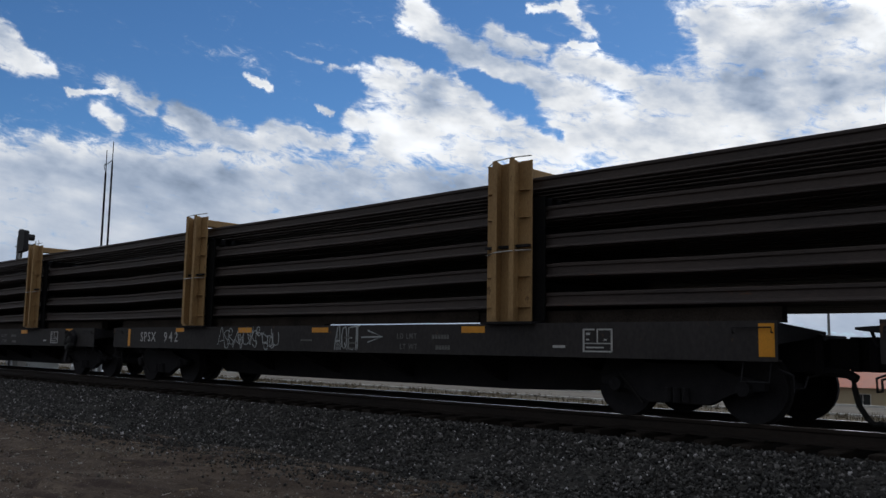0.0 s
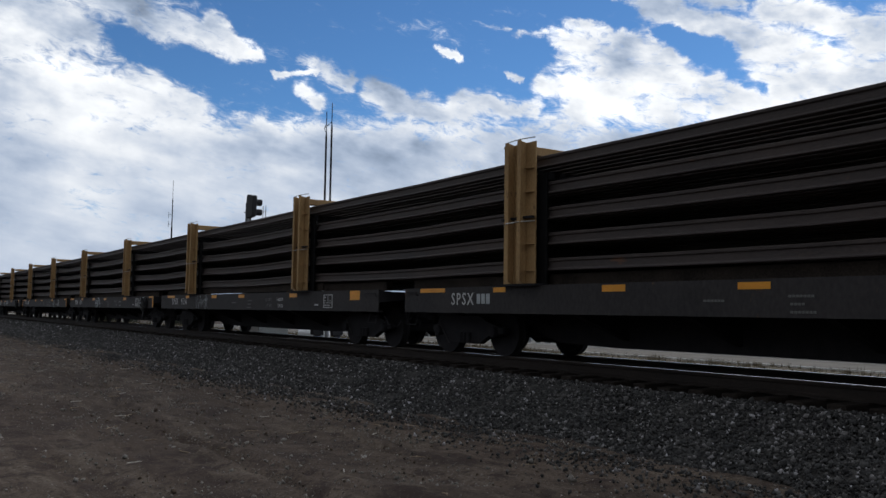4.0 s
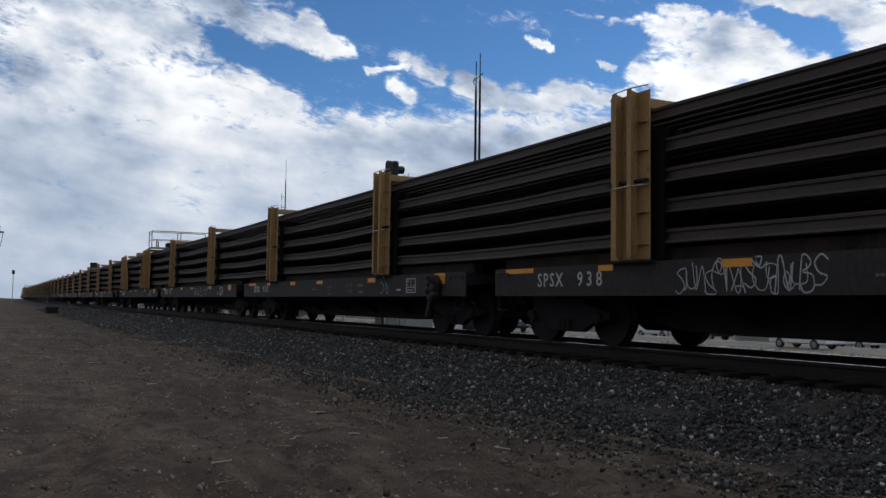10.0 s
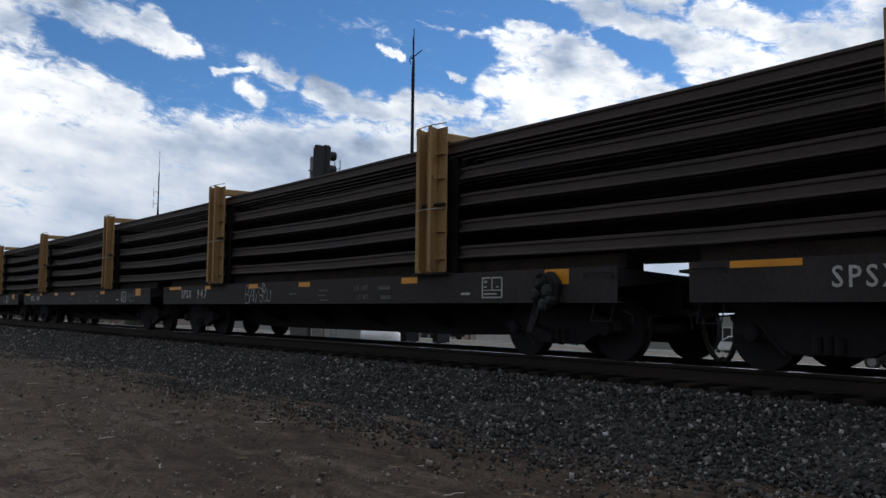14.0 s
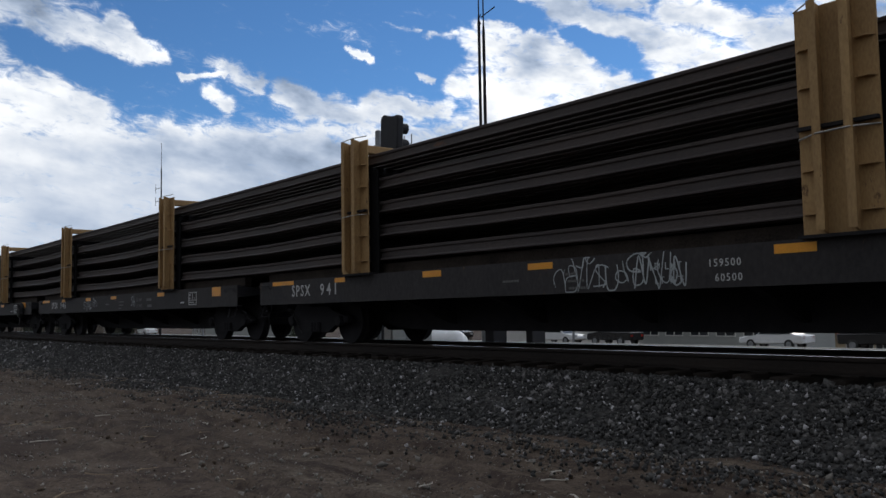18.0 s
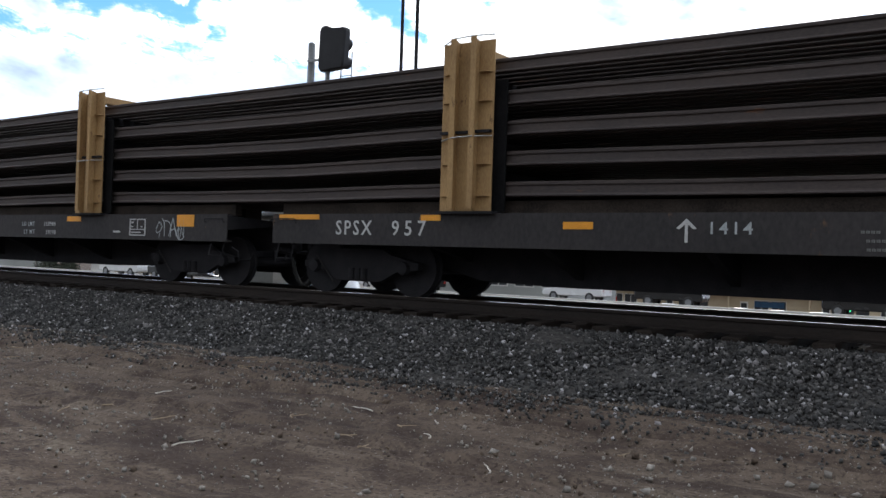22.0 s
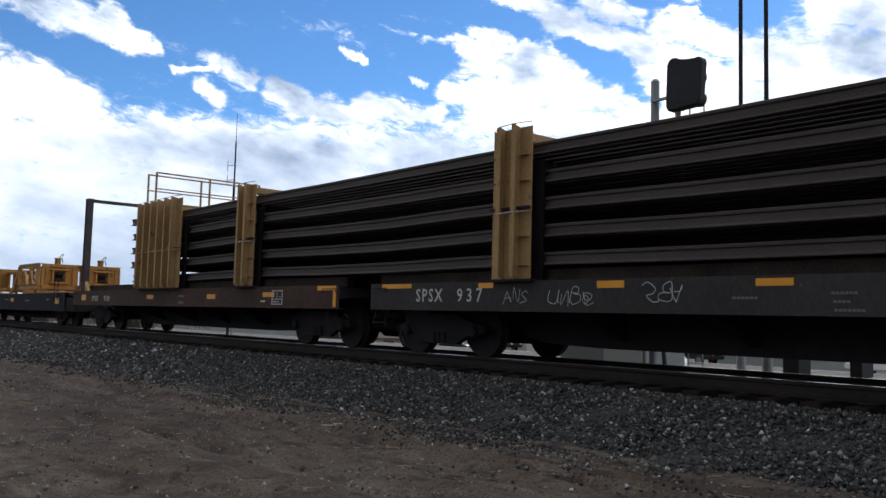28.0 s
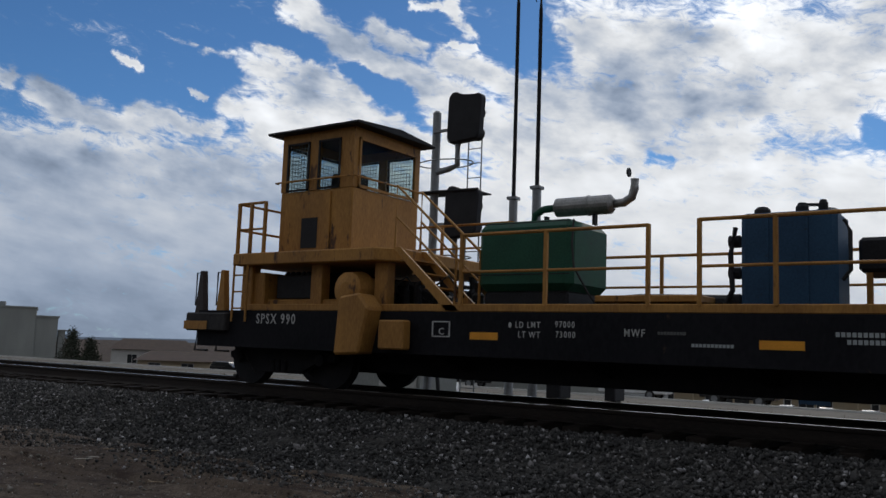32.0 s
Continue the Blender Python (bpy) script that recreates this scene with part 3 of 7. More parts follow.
def rut_depth(x, y):
    """Old wheel tracks: grooves with low lips that wander along the line and swing away from it."""
    z = 0.0
    for base, swing, wave, phase in ((-5.1, 0.35, 0.16, 0.0), (-6.75, 0.35, 0.16, 0.0), (-6.1, 1.1, 0.22, 1.7), (-7.7, 1.1, 0.22, 1.7), (-4.6, 0.8, 0.30, 4.0)):
        d = y - (base + swing * math.sin(wave * x + phase))
        if abs(d) < 0.6:
            cut = 0.6 + 0.8 * noise.noise((x * 0.35, base, 2))
            z += max(cut, 0) * (0.045 * math.exp(-((abs(d) - 0.17) / 0.07) ** 2) - 0.075 * math.exp(-(d / 0.11) ** 2) * (1 + 0.5 * math.sin(x * 22 + d * 30)))
    return z


def build_ground():
    fine_x = np.concatenate([np.arange(-78, -48, 0.4), np.arange(-48, 0, 0.2), np.arange(0, 6.1, 0.4)])
    xs = np.concatenate([[-4000, -1500, -700, -400, -250, -160, -120, -95], fine_x, [12, 25, 45, 80, 150, 300, 700, 1500, 4000]])
    fine_y = np.concatenate([np.arange(-14, -8.6, 0.3), np.arange(-8.6, -3.2, 0.075), np.arange(-3.2, -2.4, 0.2)])
    ys = np.concatenate([[-4000, -1500, -600, -250, -120, -60, -35, -22, -17], fine_y, [-2.2, 0, 2.4, 3.6, 5, 8, 12, 16, 24, 33, 43, 60, 80, 105, 130, 160, 240, 420, 1000, 2000, 4000]])
    verts = []
    for y in ys:
        for x in xs:
            z = ground_height(x, y)
            if y < 5 and abs(x) < 130 and y > -40:
                z += 0.05 * noise.noise((x * 0.5, y * 0.6, 0)) + 0.034 * noise.noise((x * 1.6, y * 2.3, 3)) + 0.018 * noise.noise((x * 6, y * 6, 5))
                z += rut_depth(x, y)
            verts.append((x, y, z))
    nx = len(xs)
    faces = [(j * nx + i, j * nx + i + 1, (j + 1) * nx + i + 1, (j + 1) * nx + i) for j in range(len(ys) - 1) for i in range(nx - 1)]
    me = bpy.data.meshes.new("ground")
    me.from_pydata(verts, [], faces)
    me.polygons.foreach_set("use_smooth", [True] * len(faces))
    me.materials.append(DIRT)
    tagged(new("ground", me), "brown dirt ground with gravel and wheel ruts", "ground", kind="structure")


build_ground()


def bed_height(y):
    """Top of the ballast bank at y."""
    a = abs(y)
    if a < 1.38:
        return -0.30
    if a < 1.52:
        return -0.30 + (a - 1.38) * 0.35
    if a < 1.85:
        return -0.251 - (a - 1.52) * 0.10
    return max(-0.283 - (a - 1.85) * 0.30, -0.80)


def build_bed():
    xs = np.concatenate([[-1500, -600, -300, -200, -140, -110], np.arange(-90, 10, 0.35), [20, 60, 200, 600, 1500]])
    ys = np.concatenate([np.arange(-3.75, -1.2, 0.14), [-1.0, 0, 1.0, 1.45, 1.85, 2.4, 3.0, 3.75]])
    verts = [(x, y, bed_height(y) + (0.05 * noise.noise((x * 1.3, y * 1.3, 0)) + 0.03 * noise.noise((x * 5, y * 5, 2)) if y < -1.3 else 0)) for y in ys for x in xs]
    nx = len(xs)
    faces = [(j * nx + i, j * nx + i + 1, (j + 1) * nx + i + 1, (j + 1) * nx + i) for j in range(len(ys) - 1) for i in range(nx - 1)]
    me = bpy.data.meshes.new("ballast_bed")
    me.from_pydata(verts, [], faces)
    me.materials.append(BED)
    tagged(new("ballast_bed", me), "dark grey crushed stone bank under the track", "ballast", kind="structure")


build_bed()

RAIL_PROFILE = [(-0.076, 0), (0.076, 0), (0.076, 0.012), (0.020, 0.030), (0.009, 0.045), (0.009, 0.130), (0.034, 0.145), (0.037, 0.178), (0.028, 0.186),
                (-0.028, 0.186), (-0.037, 0.178), (-0.034, 0.145), (-0.009, 0.130), (-0.009, 0.045), (-0.020, 0.030), (-0.076, 0.012)]


def build_track():
    track = thing("railway_track", "single railway track with polished rail heads", "railway track", kind="structure")
    for y in (-0.755, 0.755):
        r = part("rail", prism(B(), [(y + p, q - 0.186) for p, q in RAIL_PROFILE], "x", -1500, 1500), TRACK_RUST, track)
        part("rail_head", box(B(), -1500, 1500, y - 0.029, y + 0.029, -0.0005, 0.003), SHINY, r, "polished running surface")
    tie = part("tie", box(B(), -0.115, 0.115, -1.3, 1.3, -0.37, -0.19), TIE, track, bevel=0.012, at=(4, 0, 0))
    plate = part("tie_plate", box(B(), -0.1, 0.1, -0.18, 0.18, -0.19, -0.176), TRACK_RUST, track, at=(4, -0.755, 0))
    rnd = random.Random(4)
    for k in range(1, 210):
        x = 4 - 0.5 * k
        o = again(tie, (x + rnd.uniform(-0.03, 0.03), rnd.uniform(-0.06, 0.06), rnd.uniform(-0.012, 0.006)))
        o.rotation_euler[2] = rnd.uniform(-0.02, 0.02)
        again(plate, (x, -0.755, 0))
    return track


build_track()


def stones(name, mat, label, category, places, seed, chips=False):
    """One mesh of many small rough stones (or eight-sided chips): places gives rows of x, y, z, size."""
    rng = np.random.default_rng(seed)
    p = (1 + 5 ** 0.5) / 2
    ico = np.array([(-1, p, 0), (1, p, 0), (-1, -p, 0), (1, -p, 0), (0, -1, p), (0, 1, p), (0, -1, -p), (0, 1, -p), (p, 0, -1), (p, 0, 1), (-p, 0, -1), (-p, 0, 1)])
    ico /= np.linalg.norm(ico[0])
    tri = np.array([(0, 11, 5), (0, 5, 1), (0, 1, 7), (0, 7, 10), (0, 10, 11), (1, 5, 9), (5, 11, 4), (11, 10, 2), (10, 7, 6), (7, 1, 8),
                    (3, 9, 4), (3, 4, 2), (3, 2, 6), (3, 6, 8), (3, 8, 9), (4, 9, 5), (2, 4, 11), (6, 2, 10), (8, 6, 7), (9, 8, 1)])
    if chips:
        ico = np.array([(1, 0, 0), (-1, 0, 0), (0, 1, 0), (0, -1, 0), (0, 0, 1), (0, 0, -1)], float)
        tri = np.array([(0, 2, 4), (2, 1, 4), (1, 3, 4), (3, 0, 4), (2, 0, 5), (1, 2, 5), (3, 1, 5), (0, 3, 5)])
    n, nv, nf = len(places), len(ico), len(tri)
    shape = ico[None] * rng.uniform(0.62, 1.3, (n, nv, 1)) * rng.uniform(0.6, 1.25, (n, 1, 3))
    a = rng.normal(size=(n, 4))
    a /= np.linalg.norm(a, axis=1)[:, None]
    w, x, y, z = a.T
    rot = np.stack([1 - 2 * (y * y + z * z), 2 * (x * y - z * w), 2 * (x * z + y * w), 2 * (x * y + z * w), 1 - 2 * (x * x + z * z), 2 * (y * z - x * w),
                    2 * (x * z - y * w), 2 * (y * z + x * w), 1 - 2 * (x * x + y * y)], 1).reshape(n, 3, 3)
    v = np.einsum("nij,nkj->nki", rot, shape) * places[:, 3][:, None, None] * 0.5 + places[:, None, :3]
    me = bpy.data.meshes.new(name)
    me.vertices.add(n * nv)
    me.vertices.foreach_set("co", v.astype(np.float32).ravel())
    idx = (tri[None] + np.arange(n)[:, None, None] * nv).ravel()
    me.loops.add(len(idx))
    me.loops.foreach_set("vertex_index", idx.astype(np.int32))
    me.polygons.add(n * nf)
    me.polygons.foreach_set("loop_start", np.arange(0, len(idx), 3, dtype=np.int32))
    me.update(calc_edges=True)
    me.materials.append(mat)
    return tagged(new(name, me), label, category, kind="stuff")


def scatter_ballast():
    rng = np.random.default_rng(11)
    rows = []
    for x0, x1, dens, size in ((-46, 2, 950, 0.041), (-78, -46, 330, 0.068), (-130, -78, 60, 0.11)):
        n = int((x1 - x0) * 2.6 * dens)
        x, y = rng.uniform(x0, x1, n), -1.44 - 2.45 * rng.beta(1.05, 1.15, n)
        s = size * rng.lognormal(0, 0.32, n)
        z = np.array([bed_height(b) for b in y]) + 0.012 + rng.uniform(-0.012, 0.02, n)
        rows.append(np.stack([x, y, z, s], 1))
        n = n // 5  # strays at the toe of the bank and stones between the ties
        y = np.concatenate([-3.6 - np.abs(rng.normal(0, 0.55, n // 2)), rng.uniform(-1.4, -0.2, n - n // 2)])
        x = rng.uniform(x0, x1, n)
        z = np.where(y < -3, -0.71, -0.295) + rng.uniform(-0.01, 0.01, n)
        rows.append(np.stack([x, y, z, size * rng.lognormal(-0.1, 0.3, n)], 1))
    stones("ballast_stones", BALLAST, "loose grey crushed ballast stones beside the track", "ballast stones", np.concatenate(rows), 5, True)
    n = 7000
    x, y = rng.uniform(-50, 2, n), -3.9 - 4.6 * rng.beta(1, 1.3, n)
    keep = np.array([noise.noise((a * 0.9, b * 1.3, 12)) for a, b in zip(x, y)]) + rng.normal(0, 0.2, n) > 0.0
    x, y, n = x[keep], y[keep], int(keep.sum())
    z = np.array([-0.73 + 0.05 * noise.noise((a * 0.5, b * 0.6, 0)) for a, b in zip(x, y)])
    stones("dirt_clods", CLOD, "dark clods of earth lying on the dirt", "clods", np.stack([x, y, z + 0.004, 0.022 * rng.lognormal(0, 0.5, n)], 1), 9, True)
    n = 52000
    x, y = rng.uniform(-60, 4, n), -3.4 - 7.5 * rng.beta(1, 1.35, n)
    keep = np.array([noise.noise((a * 0.7, b * 1.1, 7)) for a, b in zip(x, y)]) + rng.normal(0, 0.22, n) > -0.06  # they lie in drifts
    x, y, n = x[keep], y[keep], int(keep.sum())
    z = np.array([-0.73 + 0.05 * noise.noise((a * 0.5, b * 0.6, 0)) for a, b in zip(x, y)])
    stones("pebbles", PEBBLE, "small pale pebbles lying on the dirt", "pebbles", np.stack([x, y, z + 0.005, 0.019 * rng.lognormal(0, 0.5, n)], 1), 8, True)


scatter_ballast()


def scatter_twigs():
    rnd = random.Random(3)
    for k in range(150):
        bm = B()
        x, y = rnd.uniform(-46, -2), rnd.uniform(-8.2, -3.7)
        a, length = rnd.uniform(0, math.pi), rnd.uniform(0.07, 0.27)
        d = Vector((math.cos(a), math.sin(a), 0))
        p, pts = Vector((0, 0, 0)), []
        for i in range(5):
            pts.append(p.copy())
            p += d * length / 4 + Vector((rnd.uniform(-1, 1), rnd.uniform(-1, 1), 0)) * 0.03
        tube(bm, pts, 0.007, 5, 0.003)
        if k % 3 == 0:
            tube(bm, [pts[2], pts[2] + Vector((d.y, -d.x, 0.1)) * 0.14], 0.004, 4, 0.002)
        tw = part("twig", bm, BLEACHED if k % 3 == 1 else TWIG, at=(x, y, -0.715 + 0.05 * noise.noise((x * 0.5, y * 0.6, 0))))
        tagged(tw, "bleached pale twig lying on the dirt" if k % 3 == 1 else "dry brown twig lying on the dirt", "twig", "twigs on the ground")


scatter_twigs()

# ---- the train ----
PITCH, X_START, SPEED = 8.4, -7.67, 13.0102
LAG = [(0, -0.42), (1, -0.52), (2, -0.5), (5, -0.05), (6, 0.03), (7, 0.06), (8, 0.06), (9, 0.15), (10, 0.15), (11, 0.18), (12, 0.17), (13, 0.13), (14, 0.23),
       (15, 0.33), (18, 0.45), (19, 0.05), (20, -0.05), (21, -0.04), (22, -0.05), (23, -0.045), (24, -0.03), (27, -0.357), (28, -0.547), (29, -0.72), (30, -0.77), (31, -0.68), (31.5, -0.90), (32, -1.38)]
HALF = 7.9
DECK = 1.2
CARS = {}


def car_place(i, t=0.0):
    """Middle of car i along the track; cars are numbered from the first one in view towards the tail."""
    return X_START + (0.8 if i == 26 else 0.4) - PITCH * (2 * i + 0.5) + SPEED * t  # the short tail car couples closer


def build_truck(car, x):
    truck = part("truck", box(B(), -0.16, 0.16, -0.95, 0.95, 0.34, 0.62), GREASE, car, "dark two-axle freight truck", bevel=0.02, at=(x, 0, 0))
    side = [(-1.12, 0.50), (-1.12, 0.40), (-0.72, 0.37), (-0.42, 0.20), (0.42, 0.20), (0.72, 0.37), (1.12, 0.40), (1.12, 0.50), (0.60, 0.60), (0.45, 0.70), (-0.45, 0.70), (-0.60, 0.60)]
    a = part("side_frame", prism(B(), side, "y", -0.06, 0.06), GREASE, truck, bevel=0.012, at=(0, -0.99, 0))
    again(a, (0, 0.99, 0))
    bm = B()
    for s in (-0.12, 0, 0.12):
        lathe(bm, [(0.055, 0.22), (0.055, 0.40)], "z", (s, 0, 0), 10)
    sp = part("spring", bm, GREASE, truck, at=(0, -1.06, 0))
    again(sp, (0, 1.06, 0))
    bm = B()
    for sgn in (-1, 1):
        prof = [(0.10, 0.0), (0.42, 0.0), (0.42, 0.10), (0.445, 0.115), (0.445, 0.145), (0.35, 0.145), (0.30, 0.09), (0.10, 0.11)]
        lathe(bm, [(r, sgn * (0.835 - b)) for r, b in prof], "y", n=28)
    lathe(bm, [(0.085, -1.05), (0.085, 1.05)], "y", n=12)
    w = part("wheelset", bm, GREASE, truck, smooth=False, at=(-0.87, 0, 0.42))
    w2 = again(w, (0.87, 0, 0.42))
    cap = part("bearing_cap", lathe(B(), [(0.03, -1.13), (0.09, -1.12), (0.11, -1.04)], "y", n=12), GREASE, truck, at=(-0.87, 0, 0.42))
    again(cap, (0.87, 0, 0.42))
    bm = B()
    tube(bm, [(-0.82, -1.10, 0.58), (-0.46, -1.11, 0.19)], 0.012, 6)
    part("brake_rod", bm, SILL, truck)
    return truck


def build_hose(car, x, s):
    """A thick air hose that hangs from the end valve and meets its neighbour in a V."""
    bm = B()
    start, reach = (0.40, 0.28) if s > 0 else (0.02, 0.22)  # the V hangs near the car ahead
    tube(bm, [(x + (start + reach * f) * s, y, z) for f, y, z in ((0, -0.42, 0.60), (0.05, -0.42, 0.46), (0.20, -0.41, 0.26), (0.50, -0.40, 0.12), (0.76, -0.40, 0.06), (1, -0.40, 0.08))], 0.034, 8)
    hose = part("air_hose", bm, RUBBER, car, smooth=True)
    part("end_valve", tube(B(), [(x - 0.16 * s, -0.30, 0.66), (x + (start - 0.06) * s, -0.42, 0.62), (x + (start + 0.05) * s, -0.44, 0.56)], 0.055, 8), GREASE, hose)


def build_car_end(car, x, s, deck):
    """One end of a loaded car: a tapered bracket on the near side, the striker, the uncoupling lever and the running board."""
    a, b = min(x, x - s * 0.08), max(x, x - s * 0.08)
    part("end_bracket", prism(B(), [(-1.54, deck - 0.02), (-0.12, deck - 0.09), (-0.12, deck - 0.13), (-1.54, deck - 0.26)], "x", a, b), GREASE, car)
    part("striker", box(B(), min(x - s * 0.05, x + s * 0.06), max(x - s * 0.05, x + s * 0.06), -0.42, 0.42, 0.58, 1.07), GREASE, car, bevel=0.02)
    lever = tube(B(), [(x - s * 0.05, -1.40, 0.66), (x + s * 0.10, -1.40, 0.60), (x + s * 0.10, -1.38, 0.46), (x + s * 0.12, -1.15, 0.46), (x + s * 0.14, -1.1, 0.58), (x + s * 0.14, -0.45, 0.62)], 0.013, 6)
    part("uncoupling_lever", lever, GREASE, car)
    part("grab_iron", tube(B(), [(x - s * 0.05, -1.562, 1.07), (x - s * 0.05, -1.605, 1.07), (x - s * 0.05, -1.605, 1.125), (x - s * 0.50, -1.605, 1.125), (x - s * 0.50, -1.605, 1.07), (x - s * 0.50, -1.562, 1.07)], 0.009, 6), GREASE, car)
    part("sill_step", tube(B(), [(x - s * 0.10, -1.50, 0.76), (x - s * 0.10, -1.57, 0.52), (x - s * 0.42, -1.57, 0.52), (x - s * 0.42, -1.50, 0.76)], 0.011, 6), GREASE, car)
    if s < 0:
        board = part("running_board", prism(B(), [(x, 1.15), (x, 1.06), (x - 0.10, 1.07), (x - 0.32, 1.10), (x - 0.32, 1.13)], "y", -1.32, -0.85), GREASE, car)
        part("hanger", tube(B(), [(x - 0.22, -1.1, 1.09), (x - 0.18, -1.1, 0.95), (x - 0.02, -1.05, 0.86)], 0.02, 6), GREASE, board)


def build_flatcar(name, label, deck=DECK, truck_x=6.46, group="rail carrying flat cars", half=HALF, sill_depth=0.45, paint=SILL):
    """A steel flat car with fish-belly centre sill, trucks, couplers and hoses."""
    car = thing(name, label, "flat car", group)
    zs = deck - sill_depth
    loaded = deck == DECK
    tail, nose = (-half + 0.10, half + 0.05) if loaded else (-half + 0.12, half + 0.2)
    cut = 0.95 if loaded else 0.0  # the far side stops short of the ends
    for y in (-1.56, 1.56):
        s = 1 if y > 0 else -1
        web = [(y, zs), (y - s * 0.11, zs), (y - s * 0.11, zs + 0.018), (y - s * 0.02, zs + 0.022), (y - s * 0.02, deck - 0.022), (y - s * 0.11, deck - 0.018), (y - s * 0.11, deck), (y, deck)]
        inset = cut if s > 0 else 0.0
        part("side_sill", prism(B(), web, "x", tail + inset, nose - inset), paint, car, "black steel side sill with rust stains")
    if loaded:
        for x, s in ((tail, -1), (nose, 1)):
            build_car_end(car, x, s, deck)
        for a, b in ((-half + 1.0, -0.02), (0.02, half - 1.0)):
            part("deck_timber", box(B(), a, b, -0.2, 0.2, deck - 0.012, deck + 0.17), TIE, car)
        part("deck_timber", box(B(), tail + 0.02, nose - 0.02, -1.36, -1.22, deck - 0.012, deck + 0.17), TIE, car)
    else:
        for x in (tail, nose - 0.08):
            part("end_sill", box(B(), x, x + 0.08, -1.5, 1.5, zs, deck - 0.16), SILL, car, bevel=0.01)
    part("deck", box(B(), tail + cut + 0.02, nose - cut - 0.02, -1.44, 1.44, deck - 0.10, deck - 0.012), TIE, car, "worn dark timber deck")
    top = deck - 0.104
    belly = [(tail, min(top, 1.07)), (tail, 0.62), (-5.95, 0.62), (-4.7, 0.27), (-3.4, 0.235), (3.4, 0.235), (4.7, 0.27), (5.95, 0.62), (nose, 0.62), (nose, min(top, 1.07)), (nose - 0.9, min(top, 1.07)), (nose - 1.05, top), (tail + 1.05, top), (tail + 0.9, min(top, 1.07))]
    part("centre_sill", prism(B(), belly, "y", -0.36, 0.36), GREASE, car, "deep fish-belly centre sill", bevel=0.008)
    for x in (-4.9, -3.1, -1.0, 1.0, 3.1, 4.9):
        part("crossbearer", prism(B(), [(-1.5, zs + 0.02), (-0.36, 0.35 if abs(x) < 4 else 0.55), (0.36, 0.35 if abs(x) < 4 else 0.55), (1.5, zs + 0.02), (1.5, zs + 0.12), (-1.5, zs + 0.12)], "x", x - 0.06, x + 0.06), GREASE, car)
    for s in (-1, 1):
        bm = box(B(), min(s * (half - 0.12), s * (half + 0.36)), max(s * (half - 0.12), s * (half + 0.36)), -0.16, 0.16, 0.66, 1.03)
        prism(bm, [(s * (half + 0.34), -0.19), (s * (half + 0.34), 0.19), (s * (half + 0.50), 0.12), (s * (half + 0.52), -0.02), (s * (half + 0.44), -0.06), (s * (half + 0.44), -0.20)], "z", 0.64, 1.05)
        part("coupler", bm, GREASE, car, bevel=0.01)
        build_hose(car, s * (half + 0.04), s)
        build_truck(car, s * truck_x)
    return car


def rack_side(rack, x0, x1, z0, z1, ribs, y, outline=None):
    """One side of a rack: a plate with upright ribs and small shelf gussets, facing -y or +y."""
    s = -1 if y < 0 else 1
    pts = outline or [(x0, z0), (x1, z0), (x1, z1), (x0, z1)]
    part("side_plate", prism(B(), pts, "y", y, y - s * 0.02), YELLOW, rack, "yellow painted steel rack plate")

    def top_at(x):
        zs = []
        for (xa, za), (xb, zb) in zip(pts, pts[1:] + pts[:1]):
            if min(xa, xb) <= x <= max(xa, xb) and xa != xb:
                zs.append(za + (zb - za) * (x - xa) / (xb - xa))
        return max(zs) if zs else z1
    for x in ribs:
        t = top_at(x) - (0.14 if outline else 0.0)
        a, b = y + s * 0.002, y + s * (0.19 if outline else 0.13 if len(ribs) < 6 else 0.17)
        part("rib", box(prism(B(), [(a, z0), (a, t), (b, t + 0.03), (b, z0 + 0.12), (b - s * 0.06, z0 + 0.02)], "x", x - 0.012, x + 0.012), x - 0.042, x + 0.042, min(b, b + s * 0.014), max(b, b + s * 0.014), z0 + 0.03, t + 0.03), YELLOW, rack)
    edges = [x0] + list(ribs) + [x1]
    if y > 0 or len(ribs) > 5:
        return
    for k, (a, b) in enumerate(zip(edges, edges[1:])):
        if len(ribs) == 2 and k == 1:
            continue
        m0, m1 = a + (0.045 if k else 0.01), b - (0.045 if k < len(edges) - 2 else 0.01)
        for lev, z in enumerate((z0 + 0.19, z0 + 0.61, z0 + 1.43, z0 + 1.81)):
            if z > min(top_at(m0 + 0.01), top_at(m1 - 0.01)) - 0.08:
                continue
            left = k == 0
            part("gusset", prism(B(), [(m0, y), (m1, y), (m1 - (0 if left else 0.06), y + s * 0.07), (m0 + (0.06 if left else 0), y + s * 0.07)], "z", z, z + 0.012), YELLOW, rack)


TIERS = [1.43 + 0.40 * k for k in range(5)]
TIERS[4] = 3.06


